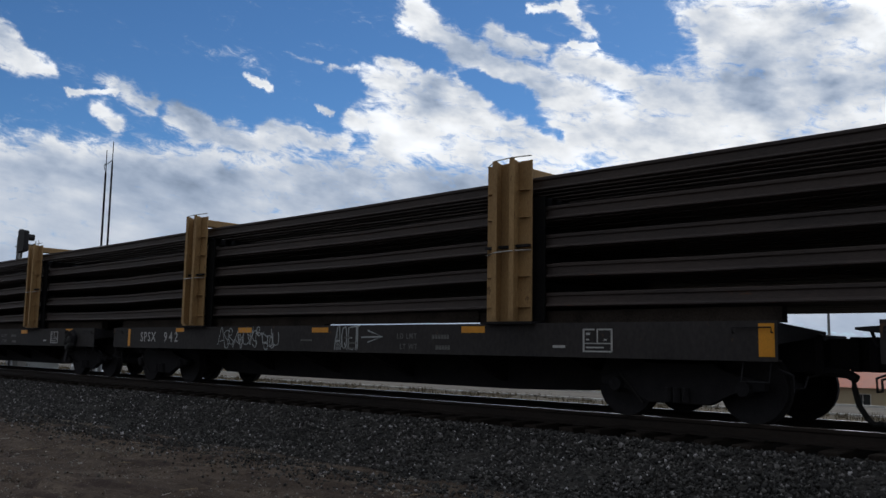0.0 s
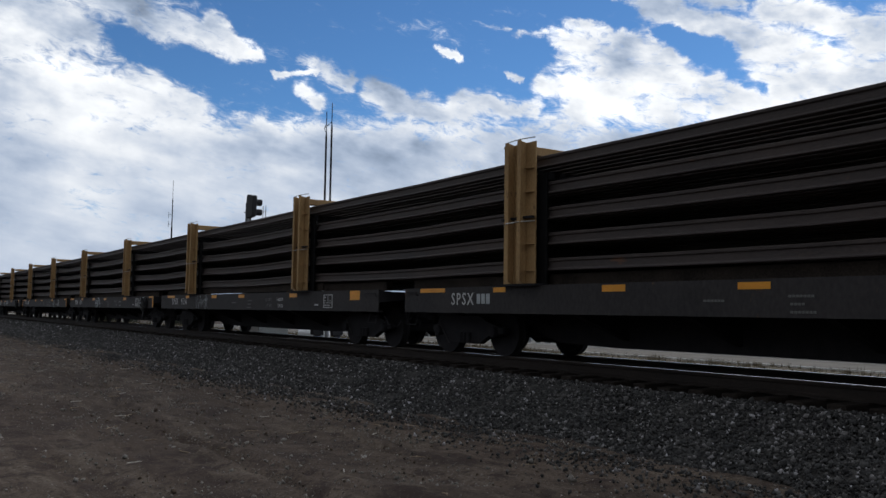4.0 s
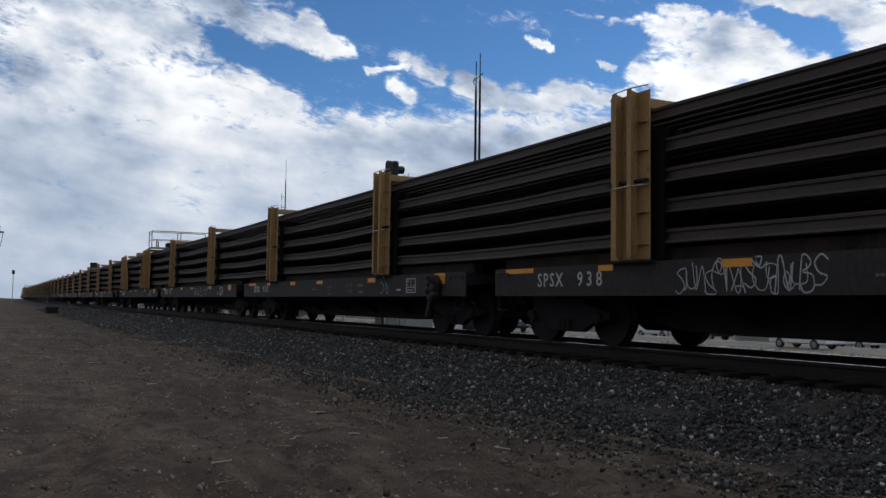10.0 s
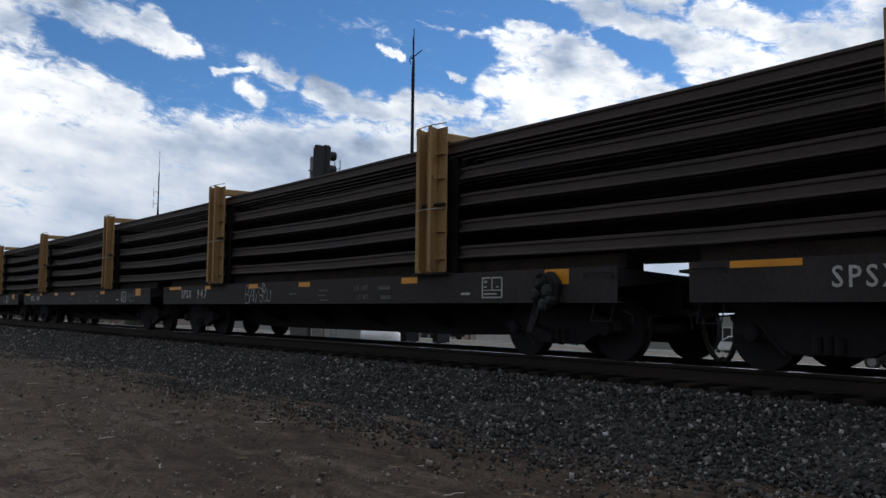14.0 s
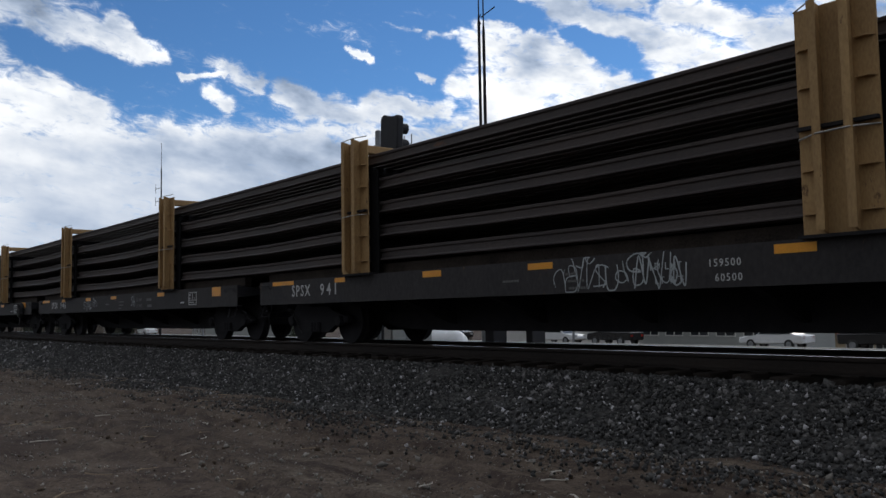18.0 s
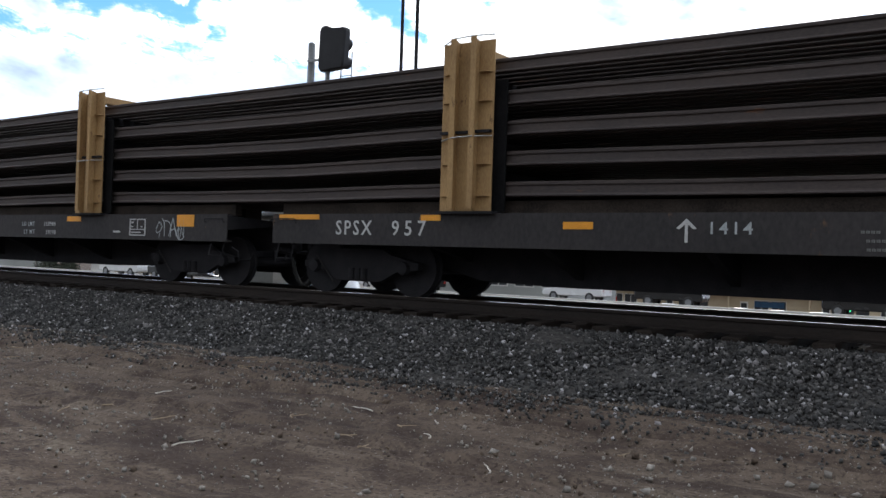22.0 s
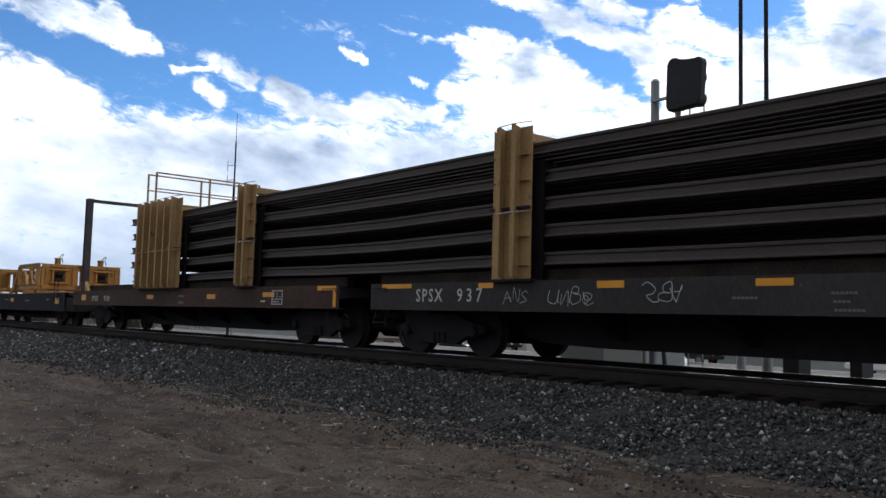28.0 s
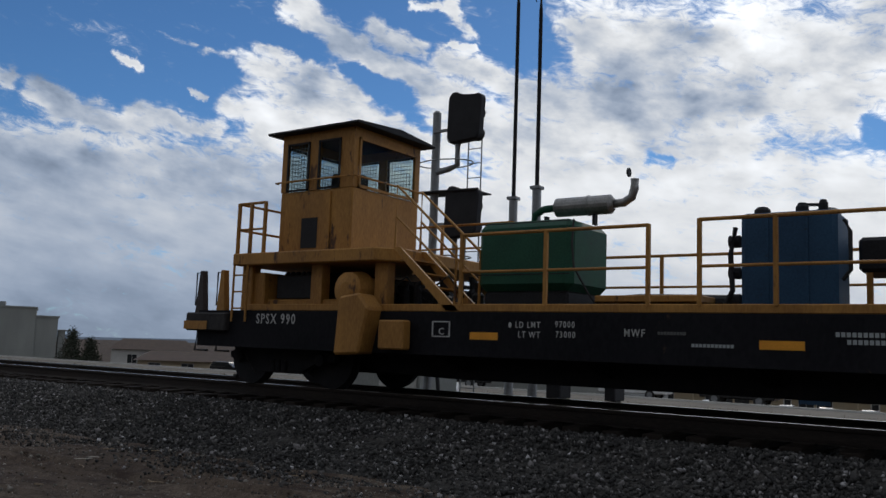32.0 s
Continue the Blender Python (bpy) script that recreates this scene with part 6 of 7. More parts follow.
    tube(bm, [(-1.22, -0.95, 2.3), (-1.2, -1.03, 2.0), (-1.16, -1.05, 1.7), (-1.0, -1.0, 1.4), (-0.9, -0.9, 1.2)], 0.014, 6)
    part("cable", bm, RUBBER, gen)
    part("fuel_tray", box(B(), -0.95, 0.35, -0.9, 0.4, 1.28, 1.36), CAB_YELLOW, car, bevel=0.01)
    for x in (-0.8, 0.2):
        part("tray_leg", box(B(), x - 0.03, x + 0.03, -0.6, -0.5, 1.12, 1.28), CAB_YELLOW, car)
    part("drive_shaft", lathe(B(), [(0.08, -1.2), (0.12, -0.6), (0.10, 0.5)], "x", (0, -0.3, 1.3), 12), PAINTED_BLACK, car)
    # blue tank
    tank = part("hydraulic_tank", box(B(), 0.82, 1.80, -1.0, -0.35, 1.14, 2.24), BLUE, car, "dark blue hydraulic oil tank", bevel=0.05)
    for x in (1.1, 1.5):
        part("tank_rib", box(B(), x - 0.02, x + 0.02, -1.012, -1.0005, 1.2, 2.2), BLUE, tank)
    for x, y, r, h in ((0.95, -0.6, 0.09, 0.12), (1.35, -0.5, 0.07, 0.16), (1.6, -0.45, 0.14, 0.09), (1.62, -0.75, 0.05, 0.14)):
        part("tank_cap", lathe(B(), [(r, 2.24), (r, 2.24 + h * 0.7), (r * 0.6, 2.24 + h)], "z", (x, y, 0), 12), PAINTED_BLACK, tank)
    bm = B()
    for pts, r in (([(1.35, -0.5, 2.38), (1.5, -0.45, 2.38), (1.6, -0.40, 2.33)], 0.02), ([(0.74, -0.9, 2.1), (0.70, -0.95, 1.8), (0.72, -0.95, 1.4), (0.6, -0.9, 1.2)], 0.03),
                   ([(1.86, -0.95, 2.12), (1.92, -0.98, 2.0), (1.92, -0.98, 1.6), (1.84, -0.95, 1.5)], 0.022)):
        part("pipe", tube(B(), pts, r, 7), PAINTED_BLACK, tank)
    for z in (1.95, 1.6, 1.3):
        part("valve", lathe(B(), [(0.07, 0.66), (0.07, 0.78)], "x", (0, -0.85, z), 10), PAINTED_BLACK, tank)
    part("battery_box", box(B(), 1.9, 2.95, -0.45, 0.35, 1.62, 2.0), PAINTED_BLACK, car, "long black cooler box", bevel=0.04)
    part("cooler_base", box(B(), 1.95, 3.0, -0.5, 0.45, 1.14, 1.24), CAB_YELLOW, car)
    for x in (2.0, 2.45, 2.9):
        part("cooler_leg", box(B(), x - 0.03, x + 0.03, -0.42, -0.36, 1.24, 1.62), CAB_YELLOW, car)
    ram = part("ram_frame", prism(B(), [(3.38, 1.13), (4.85, 1.13), (4.85, 1.44), (4.1, 1.50), (4.02, 1.88), (3.38, 1.88)], "y", -1.36, -0.86), CAB_YELLOW, car, "yellow hydraulic ram frame", bevel=0.02)
    part("ram_head", box(B(), 3.52, 3.80, -1.24, -0.98, 1.88, 2.16), CAB_YELLOW, ram, bevel=0.02)
    part("ram_cap", box(B(), 3.48, 3.84, -1.28, -0.94, 2.16, 2.19), CAB_YELLOW, ram)
    part("ram_window", box(B(), 3.55, 3.88, -1.365, -1.3605, 1.58, 1.78), GREASE, ram)
    for z in (1.50, 1.84):
        part("ram_flange", box(B(), 3.34, 4.06, -1.41, -0.82, z, z + 0.035), CAB_YELLOW, ram, bevel=0.01)
    for x in (3.40, 3.98):
        part("ram_rib", box(B(), x - 0.03, x + 0.03, -1.42, -1.362, 1.14, 1.5), CAB_YELLOW, ram)
    part("ram_plate", prism(B(), [(4.0, 1.13), (5.0, 1.13), (5.0, 1.44), (4.0, 1.50)], "y", -0.78, -0.3), CAB_YELLOW, ram, bevel=0.015)
    for k in (0.0, 0.14):
        part("hydraulic_hose", tube(B(), [(3.78, -1.1, 1.95), (3.92, -1.1, 2.10 - k), (4.02, -1.1, 2.16 - k), (4.12, -1.1, 2.08 - k), (4.12, -1.1, 1.70)], 0.016, 6), RUBBER, ram, smooth=True)
    pump = part("front_pump", prism(B(), [(3.95, 1.13), (5.35, 1.13), (5.25, 1.28), (4.72, 1.40), (4.62, 1.58), (4.0, 1.58)], "y", 0.45, 1.05), CAB_YELLOW, car, "yellow pump unit", bevel=0.02)
    for x in (4.04, 4.50):
        part("pump_post", box(B(), x - 0.05, x + 0.05, 0.50, 1.0, 1.58, 1.80), CAB_YELLOW, pump)
    part("pump_beam", box(B(), 3.97, 4.57, 0.48, 1.02, 1.80, 1.86), CAB_YELLOW, pump)
    part("pump_motor", lathe(B(), [(0.11, 1.86), (0.11, 2.04), (0.13, 2.04), (0.13, 2.08), (0.06, 2.10)], "z", (4.25, 0.75, 0), 14), CAB_YELLOW, pump)
    for k in (0.0, 0.07):
        part("hydraulic_hose", tube(B(), [(4.18, 0.65, 1.96), (4.06 - k, 0.62, 2.10), (4.14, 0.62, 2.18 + k), (4.26, 0.65, 2.12)], 0.014, 6), RUBBER, pump, smooth=True)
    bm = B()
    tube(bm, [(6.8, -1.58, 0.85), (6.8, -1.58, 1.57), (7.24, -1.58, 1.57), (7.24, -1.58, 0.85)], 0.018, 7)
    part("handrail", bm, PAINTED_BLACK, car)
    railing(car, [-2.5, -1.3, -0.03], 2.09, [1.62], -1.5, CAB_YELLOW, 1.2)
    railing(car, [0.54, 1.32, 2.45, 3.5], 2.12, [1.62], -1.5, CAB_YELLOW, 1.2)
    railing(car, [-2.5, -0.9, 0.9, 2.0, 2.75, 3.5], 2.06, [1.62], 1.15, CAB_YELLOW, 1.12)
    letters("SPSX 990", 0.15, STENCIL, car, -6.12, -1.5605, 0.93, "reporting_mark", "white stencilled letters", squash=0.82)
    bm = B()
    for a in ((-2.88, -2.86, 0.80, 1.0), (-2.62, -2.60, 0.80, 1.0), (-2.88, -2.60, 0.80, 0.815), (-2.88, -2.60, 0.985, 1.0)):
        box(bm, a[0], a[1], -1.566, -1.5605, a[2], a[3])
    part("plate_stencil", bm, STENCIL, car)
    letters("C", 0.09, STENCIL, car, -2.78, -1.5605, 0.83, "plate_letter")
    for txt, x, z in (("LD LMT", -1.66, 0.935), ("97000", -1.13, 0.945), ("LT WT", -1.62, 0.82), ("73000", -1.12, 0.83), ("MWF", -0.28, 0.86)):
        letters(txt, 0.075 if txt != "MWF" else 0.085, STENCIL, car, x, -1.5605, z, "load_stencil", squash=0.82)
    part("star_mark", prism(B(), [(-1.75, 0.95), (-1.73, 0.93), (-1.71, 0.95), (-1.71, 0.98), (-1.73, 1.0), (-1.75, 0.98)], "y", -1.566, -1.5606), STENCIL, car)
    bars(car, 0.11, 0.885, 0.026, 0.034, 9, FADED)
    bars(car, 0.48, 0.765, 0.030, 0.034, 11, SPRAY)
    bars(car, 1.88, 0.90, 0.036, 0.045, 15, SPRAY)
    bars(car, 1.98, 0.83, 0.036, 0.045, 13, SPRAY)
    reflectors(car, [(-2.3, -1.9, 0.78, 0.87), (1.17, 1.6, 0.76, 0.85), (3.85, 4.28, 0.85, 0.98), (6.45, 7.30, 0.78, 0.90)])
    CARS[26] = car


build_power_car()


# ---- beside the line ----
def build_signal():
    x, y = -39.4, 3.3
    sig = thing("railway_signal", "galvanised signal mast with two black signal heads", "railway signal")
    sig.location = (x, y, -0.75)
    part("mast", lathe(B(), [(0.085, 0.1), (0.085, 6.12), (0.05, 6.16)], "z", n=14), GALV, sig, smooth=False)
    part("base", lathe(B(), [(0.28, -0.1), (0.28, 0.12), (0.14, 0.2)], "z", n=14), GALV, sig)
    for zc in (5.88, 4.0):
        bm = B()
        pts = [(0.30, -0.48), (0.92, -0.44), (0.97, -0.36), (1.02, 0.40), (0.96, 0.47), (0.62, 0.44), (0.52, 0.50), (0.42, 0.56), (0.30, 0.54), (0.24, 0.44), (0.22, -0.38)]
        prism(bm, pts, "y", -0.10, 0.10)
        head = part("signal_head", bm, PAINTED_BLACK, sig, "black signal head with background board", bevel=0.03, at=(0.17, -0.12, zc))
        for dz in (-0.22, 0.2):
            part("hood", lathe(B(), [(0.14, 0.1), (0.14, 0.42)], "y", (0.66, 0, dz), 14), PAINTED_BLACK, head)
        part("head_bracket", box(B(), -0.16, 0.3, -0.03, 0.03, -0.20, -0.15), GALV, head)
        arm = part("arm", tube(B(), [(0, 0, zc - 0.98), (0.4, -0.1, zc - 0.96), (0.60, -0.1, zc - 0.9), (0.60, -0.1, zc - 0.46)], 0.06, 10), GALV, sig, "bent galvanised bracket arm", smooth=True)
        bm = B()
        ring = [(0.62 * math.cos(a) + 0.25, 0.4 * math.sin(a), zc - 0.82) for a in np.linspace(0, math.tau, 15)]
        tube(bm, ring, 0.014, 5)
        part("guard_ring", bm, GALV, sig)
        part("service_platform", prism(B(), [(-0.2, -0.12), (0.95, -0.16), (1.0, 0.55), (-0.2, 0.3)], "z", zc - 1.42, zc - 1.39), PAINTED_BLACK, sig, "black service platform")
        bm = B()
        tube(bm, [(-0.4, -0.2, zc - 1.40), (1.2, -0.25, zc - 1.44)], 0.025, 6)
        part("platform_beam", bm, PAINTED_BLACK, sig)
    bm = B()
    for dx in (0.40, 0.72):
        tube(bm, [(dx, 0.55, 0.1), (dx + 0.02, 0.55, 6.0)], 0.016, 6)
    z = 0.35
    while z < 6.0:
        tube(bm, [(0.40, 0.55, z), (0.74, 0.55, z)], 0.011, 5)
        z += 0.3
    part("ladder", bm, GALV, sig, "narrow galvanised ladder")
    bm = B()
    tube(bm, [(-0.05, 0.1, 2.6), (0.55, -0.3, 0.0)], 0.04, 7)
    part("stay", bm, PAINTED_BLACK, sig)


build_signal()


def build_masts():
    for name, x, y, ztop, zb, bar in (("antenna_mast", -40.13, 7.6, 10.57, 4.36, False), ("antenna_mast", -39.03, 6.8, 9.85, 4.40, True)):
        m = thing(name, "tall slender steel antenna mast on a tubular base", "antenna mast", "antenna masts")
        z0 = ground_height(x, y)
        m.location = (x, y, 0)
        part("base_tube", lathe(B(), [(0.105, z0 - 0.1), (0.105, zb), (0.06, zb + 0.05)], "z", n=14), GALV, m, smooth=False)
        part("pole", lathe(B(), [(0.05, zb), (0.045, ztop - 1.2), (0.022, ztop - 0.9), (0.018, ztop)], "z", n=10), GREASE, m, smooth=False)
        part("clamp", box(B(), -0.13, 0.13, -0.12, 0.12, zb - 0.02, zb + 0.06), GALV, m, bevel=0.01)
        if bar:
            bm = B()
            tube(bm, [(-0.1, 0, ztop - 0.72), (0.45, 0.05, ztop - 0.55)], 0.016, 6)
            tube(bm, [(-0.1, 0, ztop - 0.62), (-0.2, 0, ztop - 0.75), (-0.12, 0, ztop - 0.92)], 0.016, 6)
            part("dipole", bm, GREASE, m)
    x, y = -66.62, 7.82
    m = thing("guyed_antenna", "thin antenna mast with side dipoles", "antenna mast", "antenna masts")
    m.location = (x, y, 0)
    part("pole", lathe(B(), [(0.07, -1.0), (0.06, 6.5), (0.04, 6.8), (0.035, 8.6), (0.015, 8.8), (0.012, 10.07)], "z", n=8), GREASE, m)
    bm = B()
    for z in (7.6, 6.9):
        tube(bm, [(0, 0, z), (-0.55, -0.1, z)], 0.014, 5)
        tube(bm, [(-0.55, -0.1, z - 0.25), (-0.55, -0.1, z + 0.25)], 0.014, 5)
    part("dipole", bm, GREASE, m)


build_masts()


def build_near_pole():
    p = thing("utility_pole", "short dark timber pole with a box and insulators", "utility pole")
    p.matrix_basis = pose(-49.0, -9.40, -0.75, -3.2, 0, 0)
    part("shaft", lathe(B(), [(0.13, -0.1), (0.105, 4.2), (0.08, 4.25)], "z", n=12), TIE, p)
    part("crossarm", box(B(), -0.06, 0.06, -0.12, 0.25, 3.93, 3.99), TIE, p)
    part("pole_box", box(B(), -0.25, -0.02, -0.3, 0.05, 1.5, 1.75), GREASE, p, bevel=0.02)
    bm = B()
    tube(bm, [(0, 0.22, 3.95), (-0.1, 0.2, 3.6), (-0.13, 0.1, 3.0), (-0.13, 0, 1.6)], 0.012, 5)
    part("cable", bm, RUBBER, p)


build_near_pole()


def build_cabinets():
    c = thing("relay_cabinet", "grey steel relay cabinet with a white door", "relay cabinet")
    c.location = (-41.3, 5.0, -0.78)
    part("body", box(B(), -1.5, 0.9, -0.6, 0.8, 0.1, 2.3), GREY_WALL, c, bevel=0.02)
    part("door", box(B(), -0.2, 0.82, -0.63, -0.605, 0.2, 2.2), WHITE_WALL, c, "white painted door", bevel=0.006)
    part("door_handle", box(B(), 0.0, 0.05, -0.66, -0.632, 1.05, 1.3), PAINTED_BLACK, c)
    part("cabinet_roof", box(B(), -1.6, 1.0, -0.72, 0.9, 2.3, 2.38), GALV, c)
    part("plinth", box(B(), -1.55, 0.95, -0.62, 0.82, 0, 0.1), GALV, c)
    for x, y, w in ((-38.0, 6.1, 0.17), (-36.9, 6.5, 0.12)):
        b = thing("equipment_box", "dark steel equipment box on a post", "equipment box", "equipment boxes")
        b.location = (x, y, -0.8)
        part("body", box(B(), -w, w, -0.25, 0.25, 0.5, 1.9), PAINTED_BLACK, b, bevel=0.02)
        part("leg", box(B(), -w * 0.7, w * 0.7, -0.12, 0.12, 0, 0.5), PAINTED_BLACK, b)
    t = thing("white_tank", "white horizontal gas tank on low feet", "gas tank")
    t.location = (-43.7, 8.6, -0.95)
    part("shell", lathe(B(), [(0.05, -1.35), (0.3, -1.28), (0.43, -1.0), (0.45, -0.8), (0.45, 0.8), (0.43, 1.0), (0.3, 1.28), (0.05, 1.35)], "x", (0, 0, 0.5), 20), WHITE_CAR, t, smooth=True)
    for x in (-0.7, 0.7):
        part("foot", box(B(), x - 0.08, x + 0.08, -0.3, 0.3, 0, 0.2), GALV, t)
    part("dome", lathe(B(), [(0.15, 0.93), (0.15, 1.02), (0.08, 1.06)], "z", n=12), WHITE_CAR, t)


build_cabinets()


# ---- far side: road, buildings, vehicles, trees ----
def build_road():
    bm = B()
    xs = list(range(-420, 200, 20))
    for (y0, y1) in ((33.2, 42.8),):
        v = [(bm.verts.new((x, y0, -2.035)), bm.verts.new((x, y1, -2.10))) for x in xs]
        for a, b in zip(v, v[1:]):
            bm.faces.new((a[0], b[0], b[1], a[1]))
    tagged(part("road", bm, ASPHALT), "pale grey asphalt road beyond the track", "road", kind="structure")
    for y in (33.0, 43.0):
        z = ground_height(0, y)
        tagged(part("kerb", box(B(), -420, 190, y - 0.12, y + 0.12, z - 0.2, z + 0.13), WHITE_WALL), "pale concrete kerb", "kerb", kind="structure")
    bm = B()
    a = [bm.verts.new(p) for p in ((-150, 88, ground_height(0, 88) + 0.05), (40, 88, ground_height(0, 88) + 0.05), (40, 112, ground_height(0, 112) + 0.05), (-150, 112, ground_height(0, 112) + 0.05))]
    bm.faces.new(a)
    bm2 = tagged(part("car_park", bm, ASPHALT), "grey asphalt car park before the shops", "car park", kind="structure")
    bm = B()
    v = [[bm.verts.new((x, y, ground_height(x, y) + 0.03)) for x in (-300, -200, -120, -60, 0, 60)] for y in (9.5, 16, 24, 32.5)]
    for r, s in zip(v, v[1:]):
        for i in range(5):
            bm.faces.new((r[i], r[i + 1], s[i + 1], s[i]))
    tagged(part("verge", bm, DRY_GRASS), "pale dry grass verge along the road", "verge", kind="structure")


build_road()


def build_dry_grass():
    """Tufts of dry grass in ragged patches on the verge beyond the track."""
    rnd = random.Random(51)
    verts, faces = [], []
    while len(faces) < 30000:
        x, y = rnd.uniform(-150, 25), 14.0 + 18.5 * rnd.random()
        if noise.noise((x * 0.22, y * 0.35, 3.0)) + 0.6 * noise.noise((x * 1.1, y * 1.3, 8.0)) < 0.02:
            continue
        z, tall = ground_height(x, y) - 0.02, rnd.uniform(0.12, 0.38)
        for _ in range(5):
            a, r = rnd.uniform(0, 6.28), rnd.uniform(0.02, 0.09)
            bx, by, lean, h = x + r * math.cos(a), y + r * math.sin(a), rnd.uniform(0.02, 0.16), tall * rnd.uniform(0.6, 1.2)
            c, d = 0.016 * math.sin(a), -0.016 * math.cos(a)
            o = len(verts)
            verts += [(bx - c, by - d, z), (bx + c, by + d, z), (bx + lean * math.cos(a), by + lean * math.sin(a), z + h)]
            faces.append((o, o + 1, o + 2))
    me = bpy.data.meshes.new("dry_grass")
    me.from_pydata(verts, [], faces)
    me.materials.append(DRY_GRASS)
    tagged(new("dry_grass", me), "tufts of dry tan grass on the verge", "grass", kind="stuff")


build_dry_grass()


def window_on(house, x0, x1, z0, z1, y, frame_mat=None):
    w = part("window", box(B(), x0, x1, y - 0.03, y - 0.005, z0, z1), WINDOW_DARK, house, "dark glazed window")
    bm = B()
    for a in ((x0 - 0.06, x1 + 0.06, z1, z1 + 0.07), (x0 - 0.06, x1 + 0.06, z0 - 0.07, z0), (x0 - 0.06, x0, z0, z1), (x1, x1 + 0.06, z0, z1), ((x0 + x1) / 2 - 0.03, (x0 + x1) / 2 + 0.03, z0, z1)):
        box(bm, a[0], a[1], y - 0.06, y - 0.004, a[2], a[3])
    part("window_frame", bm, frame_mat or WHITE_WALL, w)


def build_shops():
    shop = thing("shop_building", "long beige shop building with a red sloping roof", "shop building")
    z = ground_height(0, 114)
    shop.location = (0, 114, z)
    x0, x1, h = -128.0, -8.0, 3.3
    part("wall", box(B(), x0, x1, 0, 14, -0.3, h), STUCCO, shop)
    part("roof", prism(B(), [(-1.6, h), (15, h), (15, h + 0.3), (4, h + 2.6), (0.6, h + 2.6), (-1.6, h + 0.2)], "x", x0 - 0.6, x1 + 0.6), RED_ROOF, shop, "red sloping metal roof")
    x = x0 + 3
    rnd = random.Random(5)
    k = 0
    while x < x1 - 8:
        part("shop_door", box(B(), x, x + 1.1, -0.04, -0.002, 0, 2.2), WHITE_WALL, shop, "white framed shop door")
        part("door_glass", box(B(), x + 0.15, x + 0.95, -0.06, -0.042, 0.2, 2.0), WINDOW_DARK, shop)
        n = rnd.choice((2, 3))
        for j in range(n):
            window_on(shop, x + 2.0 + 2.3 * j, x + 3.9 + 2.3 * j, 0.6, 2.4, 0.0, PAINTED_BLACK if k % 2 else None)
        if k % 3 == 1:
            part("poster", box(B(), x + 2.3, x + 3.0, -0.09, -0.065, 1.1, 1.9), LAMP_RED, shop)
        if k == 7:
            part("open_sign", box(B(), x + 2.4, x + 3.6, -0.1, -0.065, 1.6, 2.0), NEON, shop, "green lit window sign")
        if k % 4 == 2:
            part("shop_sign", box(B(), x + 2.0, x + 6.0, -0.12, -0.065, 1.5, 2.3), BLUE, shop, "blue shop sign")
        part("canopy_post", box(B(), x + 9.4, x + 9.6, -1.4, -1.2, 0, h), STUCCO, shop)
        x += 10.8
        k += 1
    board = part("sign_board", box(B(), -64.9, -61.3, -1.78, -1.6, h - 0.25, h + 0.75), WHITE_WALL, shop, "white sign board with black letters")
    letters("WINE", 0.5, PAINTED_BLACK, board, -63.1, -1.785, h - 0.05, "sign_lettering", "black painted letters", align="CENTER", gap=1.1)
    board = part("sign_board", box(B(), -74.2, -71.6, -1.78, -1.6, h - 0.25, h + 0.75), WHITE_WALL, shop, "white sign board with dark bars")
    for r in range(2):
        part("sign_bar", box(B(), -73.9, -72.0, -1.79, -1.781, h - 0.05 + 0.35 * r, h + 0.15 + 0.35 * r), PAINTED_BLACK, board)


build_shops()


def build_house(name, label, x, y, w, d, h, wall, roof, roof_h, windows=3, turn=0.0, category="building", step=None):
    b = thing(name, label, category)
    b.location = (x, y, ground_height(x, y))
    b.rotation_euler[2] = radians(turn)
    part("wall", box(B(), -w / 2, w / 2, 0, d, -0.5, h), wall, b)
    if roof_h > 0.4:
        bm = prism(B(), [(-0.7, h), (d + 0.7, h), (d * 0.5, h + roof_h)], "x", -w / 2 - 0.6, w / 2 + 0.6)
        for v in bm.verts:
            if v.co.z > h + 0.1:
                v.co.x *= 0.72
        part("roof", bm, roof, b, "pitched shingle roof")
    else:
        part("roof", box(B(), -w / 2 - 0.15, w / 2 + 0.15, -0.15, d + 0.15, h, h + 0.25), roof, b)
    for k in range(windows):
        cx = -w / 2 + w * (k + 0.5) / windows
        window_on(b, cx - 0.8, cx + 0.8, h * 0.35, h * 0.75, 0.0)
    if step:
        x = w / 2 + 0.01
        for k, (wide, high) in enumerate(step):
            part("low_wing", box(B(), x, x + wide, 0.5 + k, d - k, -0.5, high), wall, b)
            part("wing_roof", box(B(), x, x + wide + 0.2, 0.3 + k, d - k, high, high + 0.25), roof, b)
            x += wide + 0.21
        part("roof_unit", box(B(), -w * 0.3, w * 0.1, d * 0.3, d * 0.6, h + 0.25, h + 1.0), GALV, b)
    return b


build_house("warehouse", "large plain grey warehouse with a stepped flat roof", -163, 58.8, 11.6, 14, 7.8, GREY_WALL, GREY_WALL, 0.1, 0, 60, step=((3.2, 6.5), (1.0, 4.4)))
build_house("house", "beige house with a brown hipped roof", -165.6, 90, 14.5, 9, 3.8, WHITE_WALL, BROWN_ROOF, 1.9, 2, 52, "house")
build_house("house", "low beige house with a brown roof", -130.5, 70, 13.5, 9, 1.5, STUCCO, BROWN_ROOF, 1.35, 3, 50, "house")
build_house("shed", "white gabled metal building beyond the road", -82, 52, 17, 14, 4.2, WHITE_WALL, GREY_WALL, 1.2, 5, 0)
build_house("shed", "grey metal building beyond the road", -62, 50, 12, 10, 3.0, GREY_WALL, GREY_WALL, 0.1, 5, 0)
